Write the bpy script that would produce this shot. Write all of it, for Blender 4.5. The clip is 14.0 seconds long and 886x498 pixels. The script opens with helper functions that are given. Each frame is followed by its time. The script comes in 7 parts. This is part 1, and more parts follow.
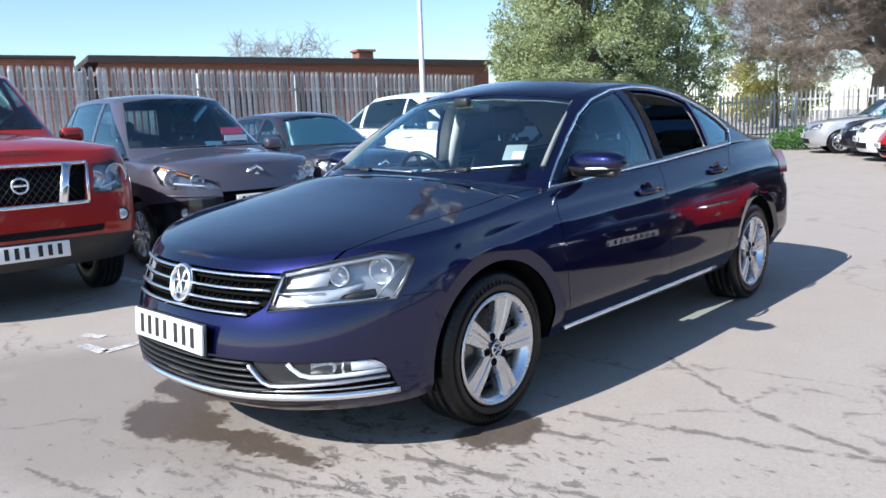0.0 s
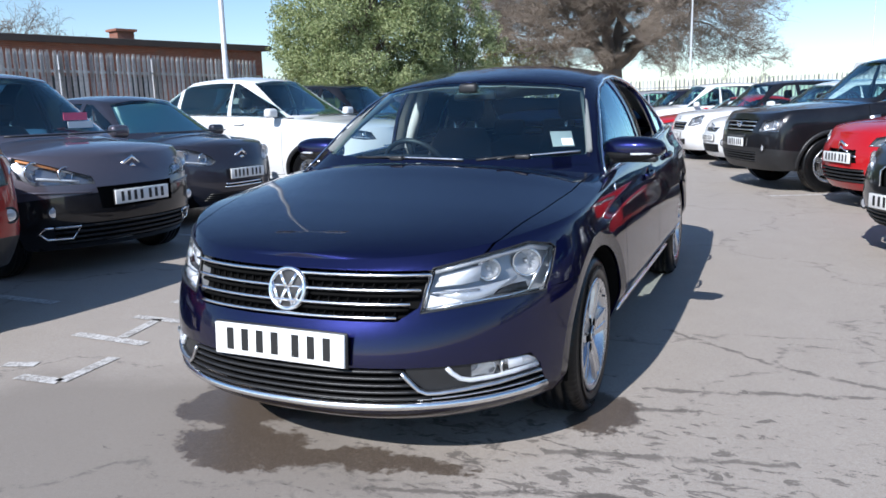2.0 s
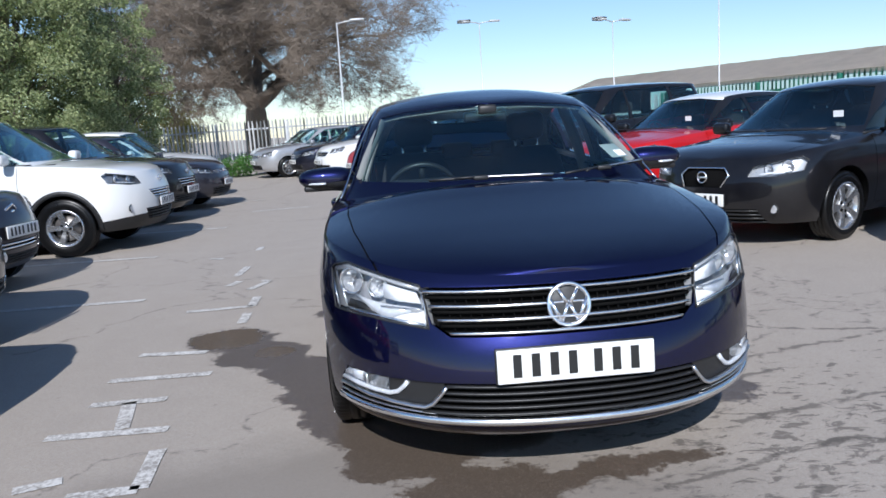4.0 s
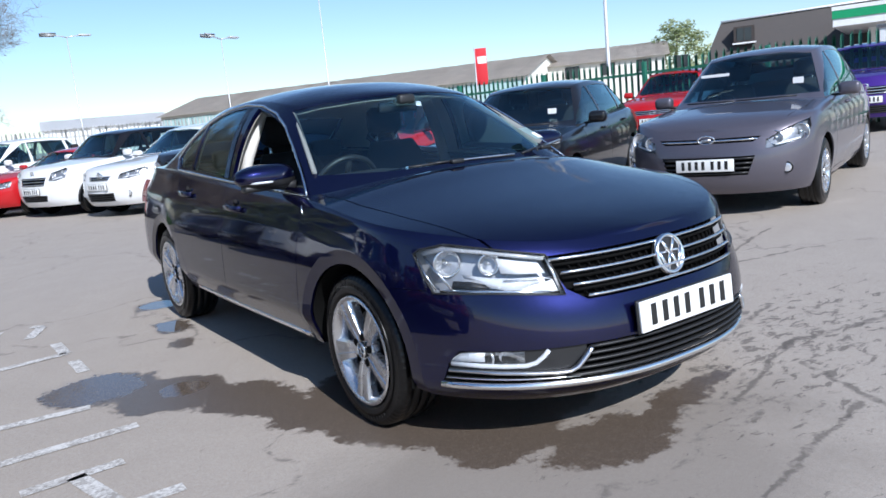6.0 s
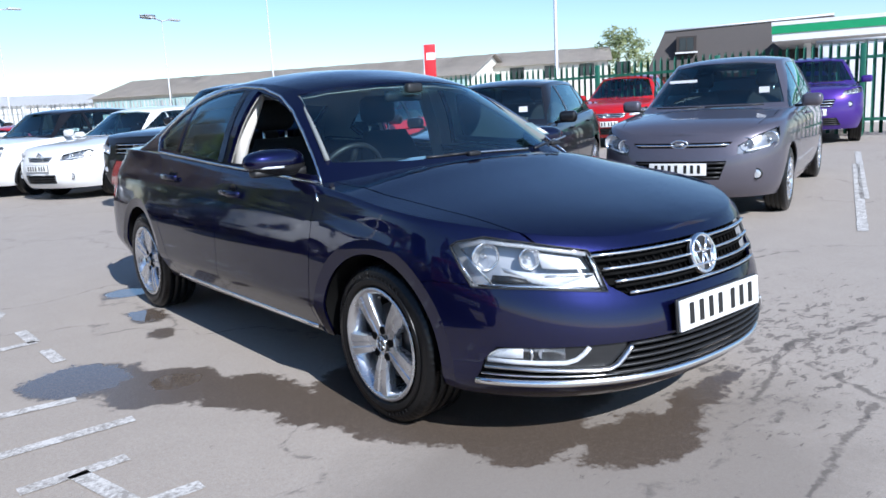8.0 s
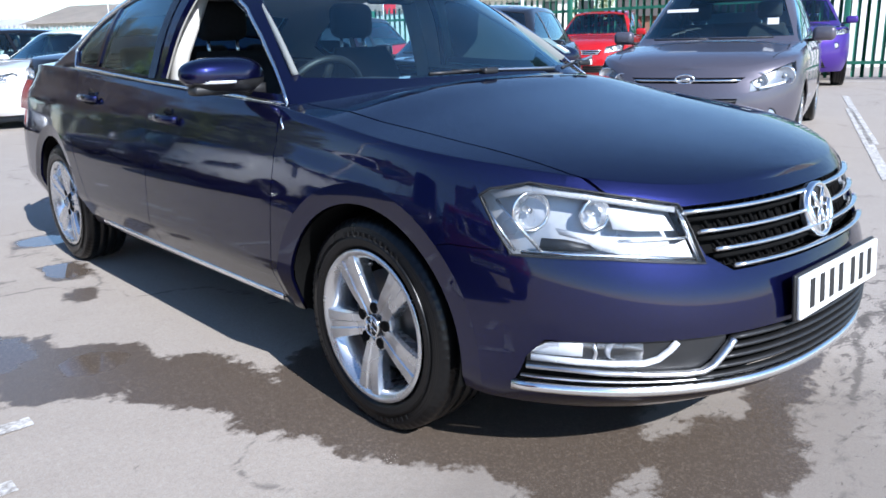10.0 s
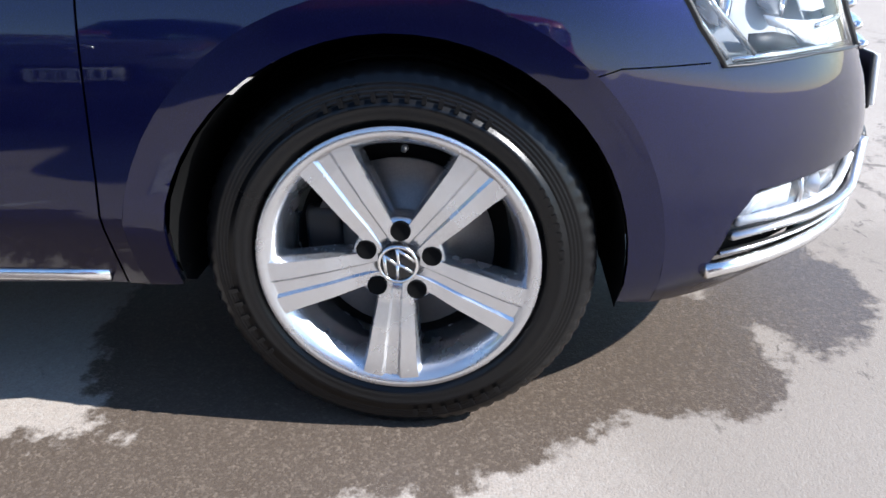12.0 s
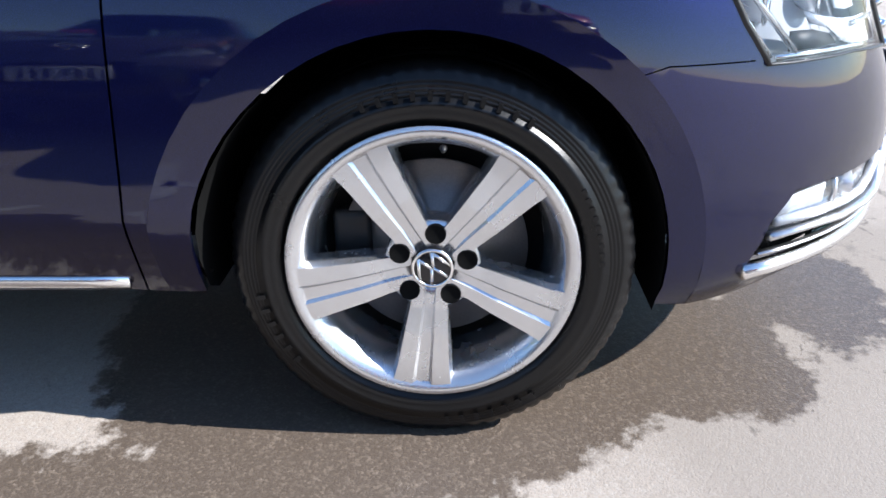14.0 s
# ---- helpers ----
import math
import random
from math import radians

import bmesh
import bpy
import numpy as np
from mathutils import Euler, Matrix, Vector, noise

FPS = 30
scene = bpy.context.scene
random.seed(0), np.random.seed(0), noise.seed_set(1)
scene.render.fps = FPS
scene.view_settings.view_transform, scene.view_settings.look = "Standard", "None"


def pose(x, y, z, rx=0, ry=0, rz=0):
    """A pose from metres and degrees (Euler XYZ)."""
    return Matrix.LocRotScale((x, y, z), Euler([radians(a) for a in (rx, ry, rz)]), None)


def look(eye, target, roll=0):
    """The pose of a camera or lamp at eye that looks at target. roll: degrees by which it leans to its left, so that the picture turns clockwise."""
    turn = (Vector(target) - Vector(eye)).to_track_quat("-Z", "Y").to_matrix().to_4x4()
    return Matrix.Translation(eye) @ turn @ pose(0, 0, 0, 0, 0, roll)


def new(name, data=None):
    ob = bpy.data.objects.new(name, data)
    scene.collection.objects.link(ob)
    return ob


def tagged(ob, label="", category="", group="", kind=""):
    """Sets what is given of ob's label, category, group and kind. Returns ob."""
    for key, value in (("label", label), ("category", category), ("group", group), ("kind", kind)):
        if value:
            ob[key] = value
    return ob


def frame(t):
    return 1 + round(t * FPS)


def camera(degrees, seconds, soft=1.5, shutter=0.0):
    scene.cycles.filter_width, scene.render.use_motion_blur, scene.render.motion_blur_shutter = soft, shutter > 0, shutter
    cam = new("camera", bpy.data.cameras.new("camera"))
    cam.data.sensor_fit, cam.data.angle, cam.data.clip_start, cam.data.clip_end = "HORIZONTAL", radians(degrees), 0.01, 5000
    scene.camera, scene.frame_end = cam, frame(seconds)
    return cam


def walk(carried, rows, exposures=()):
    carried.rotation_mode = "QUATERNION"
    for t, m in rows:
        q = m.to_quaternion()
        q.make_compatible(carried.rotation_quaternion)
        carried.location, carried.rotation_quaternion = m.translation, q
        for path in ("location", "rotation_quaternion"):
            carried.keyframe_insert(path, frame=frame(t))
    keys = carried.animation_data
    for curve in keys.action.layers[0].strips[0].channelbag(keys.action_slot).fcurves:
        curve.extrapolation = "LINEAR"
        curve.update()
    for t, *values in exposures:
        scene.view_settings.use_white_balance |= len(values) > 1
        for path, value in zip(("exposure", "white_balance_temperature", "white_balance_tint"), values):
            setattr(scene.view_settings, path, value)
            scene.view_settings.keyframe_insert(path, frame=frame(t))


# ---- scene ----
cam = camera(60.6, 14.0, soft=1.6)
PATH = [
    (0, (2.726, -2.320, 1.235), (1.383, -0.876, 0.905), -2.0),
    (0.5, (2.676, -2.329, 1.232), (1.350, -0.871, 0.891), -1.7),
    (1, (2.366, -2.552, 1.256), (1.215, -0.959, 0.886), -1.1),
    (1.5, (1.974, -2.744, 1.245), (0.970, -1.058, 0.856), -0.3),
    (2, (1.505, -2.978, 1.260), (0.710, -1.182, 0.883), -1.4),
    (2.5, (1.051, -3.195, 1.269), (0.479, -1.308, 0.932), -1.0),
    (3, (0.491, -3.305, 1.288), (0.184, -1.365, 0.912), -2.0),
    (3.2, (0.258, -3.363, 1.272), (0.044, -1.403, 0.934), -2.4),
    (5.3, (-1.745, -2.977, 1.247), (-0.934, -1.177, 0.930), -4.1),
    (5.5, (-1.916, -2.903, 1.240), (-0.986, -1.158, 0.939), -4.4),
    (6, (-2.220, -2.695, 1.240), (-1.117, -1.064, 0.889), -5.6),
    (6.5, (-2.351, -2.520, 1.234), (-1.153, -0.953, 0.901), -6.5),
    (7, (-2.439, -2.430, 1.231), (-1.213, -0.892, 0.868), -5.7),
    (7.5, (-2.454, -2.426, 1.232), (-1.240, -0.876, 0.881), -3.6),
    (7.7, (-2.474, -2.423, 1.238), (-1.244, -0.886, 0.886), -3.2),
    (9.8, (-2.154, -1.845, 1.219), (-0.910, -0.378, 0.671), -1.5),
    (10, (-2.098, -1.679, 1.114), (-0.794, -0.256, 0.587), -1.5),
    (10.5, (-2.062, -1.237, 0.985), (-0.526, -0.125, 0.349), -0.9),
    (11, (-2.013, -0.757, 0.894), (-0.305, 0.019, 0.201), -1.8),
    (11.5, (-2.000, -0.391, 0.839), (-0.190, 0.020, 0.095), -2.4),
    (12, (-1.948, -0.158, 0.844), (-0.131, -0.018, 0.019), -1.6),
    (12.5, (-1.937, -0.063, 0.834), (-0.106, -0.053, 0.029), -0.8),
    (13, (-1.936, -0.061, 0.834), (-0.101, -0.004, 0.041), -0.3),
    (13.5, (-1.928, -0.056, 0.837), (-0.101, 0.014, 0.026), -0.6),
    (14, (-1.918, -0.054, 0.837), (-0.098, 0.009, 0.009), -1.1),
]
walk(cam, [(t, look(eye, target, roll)) for t, eye, target, roll in PATH],
     exposures=[(0, 0.77, 6040, 10), (1.5, 0.57, 5970, 10), (3, 0.07, 5950, 10), (6, 0.28, 5850, 10), (7.5, 0.38, 5800, 10), (10, 0.74, 5800, 10), (11, 0.92, 5950, 10), (12.5, 1.19, 6040, 10), (14, 1.21, 6060, 10)])

# ---- daylight ----
world = bpy.data.worlds.new("world")
scene.world = world
world.use_nodes = True
wt = world.node_tree
sky = wt.nodes.new("ShaderNodeTexSky")
sky.sky_type, sky.sun_disc = "NISHITA", False
SUN_TO = Vector((-0.20, -1.27, 0.98)).normalized()
sky.sun_elevation = math.asin(SUN_TO.z)
sky.sun_rotation = math.atan2(SUN_TO.x, SUN_TO.y)
sky.altitude, sky.air_density, sky.dust_density, sky.ozone_density = 20, 1.0, 0.15, 3.1
wt.links.new(sky.outputs[0], wt.nodes["Background"].inputs[0])
wt.nodes["Background"].inputs[1].default_value = 0.115
sun_data = bpy.data.lights.new("sun", "SUN")
sun_data.energy, sun_data.angle, sun_data.color = 5.0, radians(0.53), (1.0, 0.955, 0.90)
sun = new("sun", sun_data)
sun.matrix_world = look(SUN_TO * 50, (0, 0, 0))


# ---- materials ----
def material(name):
    m = bpy.data.materials.new(name)
    m.use_nodes = True
    t = m.node_tree
    return m, t, t.nodes["Principled BSDF"]


def node(t, kind, inputs=None, operation="", feature="", vector_type=""):
    n = t.nodes.new("ShaderNode" + kind)
    if operation:
        n.operation = operation
    if feature:
        n.feature = feature
    if vector_type:
        n.vector_type = vector_type
    for k, v in (inputs or {}).items():
        if isinstance(v, bpy.types.NodeSocket):
            t.links.new(v, n.inputs[k])
        else:
            n.inputs[k].default_value = v
    return n


def noise_tex(t, scale, detail=4.0, rough=0.6, vec=None, distortion=0.0):
    n = node(t, "TexNoise", {"Scale": scale, "Detail": detail, "Roughness": rough, "Distortion": distortion})
    if vec is None:
        vec = node(t, "TexCoord").outputs["Object"]
    t.links.new(vec, n.inputs["Vector"])
    return n.outputs["Fac"]


def ramp(t, fac, *stops):
    r = node(t, "ValToRGB", {"Fac": fac})
    e = r.color_ramp.elements
    while len(e) < len(stops):
        e.new(0.5)
    for el, (p, c) in zip(e, stops):
        el.position = p
        el.color = (c, c, c, 1) if isinstance(c, (int, float)) else (*c, 1)
    return r.outputs["Color"]


def math_node(t, op, a, b=0.0):
    return node(t, "Math", {0: a, 1: b}, operation=op).outputs[0]


def mix(t, fac, a, b):
    n = t.nodes.new("ShaderNodeMix")
    n.data_type = "RGBA"
    for k, v in ((0, fac), (6, a), (7, b)):
        if isinstance(v, bpy.types.NodeSocket):
            t.links.new(v, n.inputs[k])
        else:
            n.inputs[k].default_value = (*v, 1) if isinstance(v, tuple) and len(v) == 3 else v
    return n.outputs[2]


def bump(t, p, height, strength=0.3, distance=0.01):
    b = node(t, "Bump", {"Height": height, "Strength": strength, "Distance": distance})
    t.links.new(b.outputs[0], p.inputs["Normal"])


def plain(name, col, rough=0.5, metal=0.0, vary=0.12, scale=6.0, coat=0.0, relief=0.0, spec=0.5):
    """A surface of one colour with slight mottling at two scales."""
    m, t, p = material(name)
    n1, n2 = noise_tex(t, scale, 5), noise_tex(t, scale * 14, 3)
    f = math_node(t, "MULTIPLY", math_node(t, "ADD", n1, n2), 0.5)
    lo = tuple(c * (1 - vary) for c in col)
    hi = tuple(min(1, c * (1 + vary)) for c in col)
    t.links.new(ramp(t, f, (0.3, lo), (0.7, hi)), p.inputs["Base Color"])
    t.links.new(ramp(t, n1, (0.3, max(0.02, rough * 0.85)), (0.7, min(1, rough * 1.15))), p.inputs["Roughness"])
    p.inputs["Metallic"].default_value = metal
    p.inputs["Specular IOR Level"].default_value = spec
    p.inputs["Coat Weight"].default_value = coat
    p.inputs["Coat Roughness"].default_value = 0.04
    if relief:
        bump(t, p, n2, 0.5, relief)
    return m


def paint(name, col, metal=0.0, rough=0.35, flake=0.0, film=0.03, coat_ior=1.45, edge=None, sparkle=0.0):
    """Car paint under clear lacquer, with fine flakes and a thin film of dust."""
    m, t, p = material(name)
    big, fine = noise_tex(t, 2.5, 5), noise_tex(t, 900, 1)
    dust = ramp(t, big, (0.35, 0.0), (0.75, film))
    base = mix(t, ramp(t, fine, (0.45, 0.0), (0.75, flake)), col, tuple(min(1, c * 2.2 + 0.002) for c in col))
    t.links.new(mix(t, dust, base, (0.30, 0.28, 0.26)), p.inputs["Base Color"])
    p.inputs["Metallic"].default_value = metal
    p.inputs["Roughness"].default_value = rough
    p.inputs["Specular IOR Level"].default_value = 0.12
    if edge:
        p.inputs["Specular Tint"].default_value = (*edge, 1)
    if sparkle:
        bump(t, p, noise_tex(t, 1300, 2, 0.8), sparkle, 0.0007)
    p.inputs["Coat Weight"].default_value = 1.0
    p.inputs["Coat IOR"].default_value = coat_ior
    t.links.new(ramp(t, noise_tex(t, 11, 4), (0.3, 0.02), (0.8, 0.07)), p.inputs["Coat Roughness"])
    return m


def pane(name, tint, gloss=1.0, shine_tint=(1, 1, 1)):
    """Thin clear or tinted glass: light passes straight, with a mirror-like reflection coloured by shine_tint."""
    m, t, p = material(name)
    t.nodes.remove(p)
    clear = node(t, "BsdfTransparent", {"Color": (*tint, 1)})
    shine = node(t, "BsdfGlossy", {"Color": (*shine_tint, 1), "Roughness": 0.015})
    fres = math_node(t, "MULTIPLY", node(t, "Fresnel", {"IOR": 1.52}).outputs[0], gloss * 1.9)
    dirt = ramp(t, noise_tex(t, 3, 6), (0.4, 0.0), (0.8, 0.014))
    veil = node(t, "BsdfDiffuse", {"Color": (0.5, 0.5, 0.48, 1)})
    a = node(t, "MixShader", {0: fres, 1: clear.outputs[0], 2: shine.outputs[0]})
    b = node(t, "MixShader", {0: dirt, 1: a.outputs[0], 2: veil.outputs[0]})
    t.links.new(b.outputs[0], t.nodes["Material Output"].inputs[0])
    return m


M_BLUE = paint("navy_pearl_paint", (0.0052, 0.0062, 0.037), metal=0.82, rough=0.33, flake=0.90, film=0.002, coat_ior=1.52, edge=(0.04, 0.05, 0.24), sparkle=0.30)
M_GREY = paint("grey_metallic_paint", (0.108, 0.100, 0.122), metal=0.5, rough=0.35, flake=0.3)
M_PLUM = paint("dark_plum_metallic_paint", (0.098, 0.091, 0.112), metal=0.5, rough=0.35, flake=0.3)
M_GREY2 = paint("dark_grey_metallic_paint", (0.034, 0.034, 0.046), metal=0.5, rough=0.35, flake=0.3)
M_BLACK = paint("black_paint", (0.008, 0.008, 0.010), metal=0.2, rough=0.3, flake=0.1)
M_INK = paint("blue_black_paint", (0.010, 0.011, 0.022), metal=0.3, rough=0.3, flake=0.2)
M_RED = paint("red_paint", (0.42, 0.008, 0.012), rough=0.35)
M_DRED = paint("dark_red_paint", (0.30, 0.016, 0.012), rough=0.35, metal=0.1, flake=0.1)
M_WHITE = paint("white_paint", (0.74, 0.74, 0.73), rough=0.35)
M_SILVER = paint("silver_paint", (0.42, 0.42, 0.43), metal=0.55, rough=0.35, flake=0.3)
M_PURPLE = paint("purple_paint", (0.055, 0.020, 0.21), metal=0.3, rough=0.32, flake=0.3)
# blue-green shine colour puts the hue of reflected sky into the glass
M_GLASS = pane("clear_car_glass", (0.80, 0.96, 0.97), 0.92, (0.66, 0.93, 1.0))
M_TINT = pane("tinted_car_glass", (0.74, 0.90, 0.90), 0.80, (0.72, 0.96, 1.0))
M_LENS = pane("clear_lamp_lens", (0.96, 0.97, 0.98), 0.28)
M_CHROME = plain("chrome", (0.90, 0.90, 0.90), 0.22, 1.0, 0.04)
M_SATIN = plain("satin_silver", (0.74, 0.74, 0.75), 0.32, 1.0, 0.06, 20)
M_ALLOY = plain("lacquered_alloy", (0.62, 0.63, 0.65), 0.26, 0.90, 0.06, 9, coat=0.5)
M_RUBBER = plain("tyre_rubber", (0.0050, 0.0050, 0.0054), 0.31, 0, 0.45, 14, relief=0.0005, spec=0.32)
M_PLASTIC = plain("black_plastic", (0.016, 0.016, 0.017), 0.45, 0, 0.2, 25, relief=0.0006)
M_GLOSSBLK = plain("gloss_black_trim", (0.012, 0.012, 0.013), 0.15, 0, 0.1)
M_DARK = plain("underbody_black", (0.006, 0.006, 0.006), 0.9, 0, 0.3, spec=0.05)
M_CLOTH = plain("black_seat_cloth", (0.018, 0.018, 0.020), 0.9, 0, 0.3, 60, relief=0.001)
M_DASH = plain("dark_dashboard", (0.020, 0.021, 0.024), 0.6, 0, 0.2, 40, relief=0.0006)
M_TRIM = plain("light_grey_trim_cloth", (0.66, 0.64, 0.60), 0.85, 0, 0.08, 40)
M_PILLAR = plain("grey_pillar_trim", (0.20, 0.21, 0.205), 0.85, 0, 0.08, 40)
M_PLATE = plain("white_plate", (0.78, 0.78, 0.76), 0.35, 0, 0.03)
M_INKBAR = plain("black_print", (0.012, 0.012, 0.012), 0.5)
M_REFLECT = plain("lamp_reflector", (0.85, 0.86, 0.88), 0.22, 0.55, 0.05, 30)
M_LAMPGREY = plain("lamp_housing_silver", (0.46, 0.47, 0.49), 0.30, 0.3, 0.08)
M_LAMPWHITE = plain("white_lamp_optic", (0.86, 0.87, 0.89), 0.25, 0.0, 0.04, 30)
M_LAMPBOWL = plain("pale_lamp_bowl", (0.66, 0.68, 0.71), 0.25, 0.25, 0.1, 60)
M_PARKBOWL = plain("grey_lamp_bowl", (0.30, 0.31, 0.33), 0.22, 0.55, 0.25, 45)
M_STICKER = plain("pale_green_sticker", (0.20, 0.28, 0.28), 0.5, 0, 0.1, 40)
M_MIRROR = plain("mirror_glass", (0.88, 0.89, 0.90), 0.03, 1.0, 0.02)
# stands in for the pale reflection in a parked car's windscreen
M_SCREENPANEL = plain("pale_screen_panel", (0.62, 0.74, 0.68), 0.5, 0, 0.08, 8)
M_AMBER = plain("amber_lens", (0.62, 0.27, 0.10), 0.2)
M_REDLENS = plain("red_tail_lens", (0.35, 0.01, 0.012), 0.12)
M_PAPER = plain("white_paper", (0.80, 0.80, 0.80), 0.7, 0, 0.03)
M_PINK = plain("pink_print", (0.75, 0.12, 0.22), 0.6)
M_STEEL = plain("brake_steel", (0.20, 0.185, 0.175), 0.42, 0.75, 0.2, 30)
M_GALV = plain("galvanised_steel", (0.50, 0.51, 0.52), 0.5, 0.5, 0.15, 3)
M_WORNFENCE = plain("weathered_grey_fence", (0.60, 0.585, 0.57), 0.85, 0, 0.50, 3, relief=0.004)
M_FENCEGREEN = plain("green_fence_paint", (0.022, 0.135, 0.085), 0.4, 0, 0.2, 5)
M_PALEFENCE = plain("pale_fence_paint", (0.52, 0.52, 0.50), 0.6, 0, 0.2, 3)
M_ROOFDARK = plain("dark_felt_roof", (0.045, 0.036, 0.033), 0.85, 0, 0.35, 2)
M_SLATE = plain("dark_roof_tile", (0.075, 0.066, 0.062), 0.85, 0, 0.25, 4)
M_SHEETROOF = plain("weathered_sheet_roof", (0.50, 0.45, 0.39), 0.75, 0, 0.2, 1.2)
M_RENDER = plain("cream_wall", (0.72, 0.70, 0.63), 0.85, 0, 0.08, 1.5)
M_TEAL = plain("pale_teal_cladding", (0.42, 0.58, 0.56), 0.5, 0, 0.08, 1)
M_BARK = plain("rough_bark", (0.190, 0.158, 0.128), 0.95, 0, 0.4, 9, relief=0.02)
M_TWIG = plain("brown_twigs", (0.200, 0.162, 0.128), 0.9, 0, 0.3, 4)
M_BANNER = plain("red_banner_cloth", (0.55, 0.02, 0.03), 0.7, 0, 0.1)
M_CANOPYG = plain("green_canopy_edge", (0.02, 0.30, 0.12), 0.4)
M_WHITEEDGE = plain("white_painted_metal", (0.78, 0.78, 0.77), 0.4)
M_POLE = plain("grey_lamp_column", (0.55, 0.56, 0.57), 0.45, 0.3, 0.08, 2)
M_WINDOWDARK = plain("dark_window_glass", (0.03, 0.035, 0.04), 0.08)


def leaf_material(name, a, b):
    m, t, p = material(name)
    r = node(t, "NewGeometry").outputs["Random Per Island"]
    t.links.new(ramp(t, r, (0.0, a), (1.0, b)), p.inputs["Base Color"])
    p.inputs["Roughness"].default_value = 0.5
    glow = node(t, "BsdfTranslucent", {"Color": ramp(t, r, (0.0, a), (1.0, b))})
    both = node(t, "MixShader", {0: 0.38, 1: p.outputs[0], 2: glow.outputs[0]})
    t.links.new(both.outputs[0], t.nodes["Material Output"].inputs[0])
    return m


M_LEAF = leaf_material("evergreen_leaf", (0.12, 0.17, 0.055), (0.48, 0.52, 0.27))
M_SPRING = leaf_material("spring_leaf", (0.25, 0.24, 0.05), (0.40, 0.36, 0.10))
M_HEDGE = leaf_material("weed_leaf", (0.04, 0.12, 0.02), (0.12, 0.25, 0.05))


def brick_wall():
    m, t, p = material("red_brick")
    tc = node(t, "TexCoord").outputs["Object"]
    br = node(t, "TexBrick", {"Vector": node(t, "Mapping", {"Vector": tc, "Rotation": (radians(90), 0, 0)}).outputs[0],
                              "Scale": 4.4, "Color1": (0.30, 0.10, 0.055, 1), "Color2": (0.22, 0.085, 0.055, 1), "Mortar": (0.34, 0.30, 0.26, 1), "Mortar Size": 0.012})
    t.links.new(mix(t, ramp(t, noise_tex(t, 1.5), (0.4, 0.0), (0.8, 0.5)), br.outputs[0], (0.16, 0.11, 0.09)), p.inputs["Base Color"])
    p.inputs["Roughness"].default_value = 0.9
    return m


M_BRICK = brick_wall()

# wet ground: centre x, y, half sizes
WET = [(-0.34, 0.10, 0.71, 0.64), (-0.56, -0.52, 0.27, 0.22), (-0.30, -0.84, 0.29, 0.18), (0.06, -0.80, 0.16, 0.08), (0.36, -0.72, 0.18, 0.06), (-1.02, 0.40, 0.15, 0.30), (-1.10, 0.74, 0.22, 0.22),
       (-1.36, 1.10, 0.27, 0.28), (-1.64, 1.50, 0.30, 0.26), (-0.97, 2.52, 0.12, 0.20), (-0.85, 3.30, 0.16, 0.16), (-1.05, 2.0, 0.08, 0.10), (0.90, -0.05, 0.12, 0.22)]
CRACKS = [(0.99, 1.22, 1.62, 0.74, 0.020), (1.62, 0.74, 3.0, 0.28, 0.022), (1.01, 0.27, 2.12, 0.54, 0.026), (2.12, 0.54, 3.6, 0.95, 0.022), (0.30, -0.95, 1.03, -0.71, 0.018), (1.03, -0.71, 2.6, -1.0, 0.02), (0.85, -0.90, 0.55, -1.55, 0.022),
          (-0.29, -1.44, 0.62, -1.28, 0.018), (0.98, 0.01, 1.29, 0.11, 0.02), (0.77, -0.47, 1.63, -0.27, 0.024)]


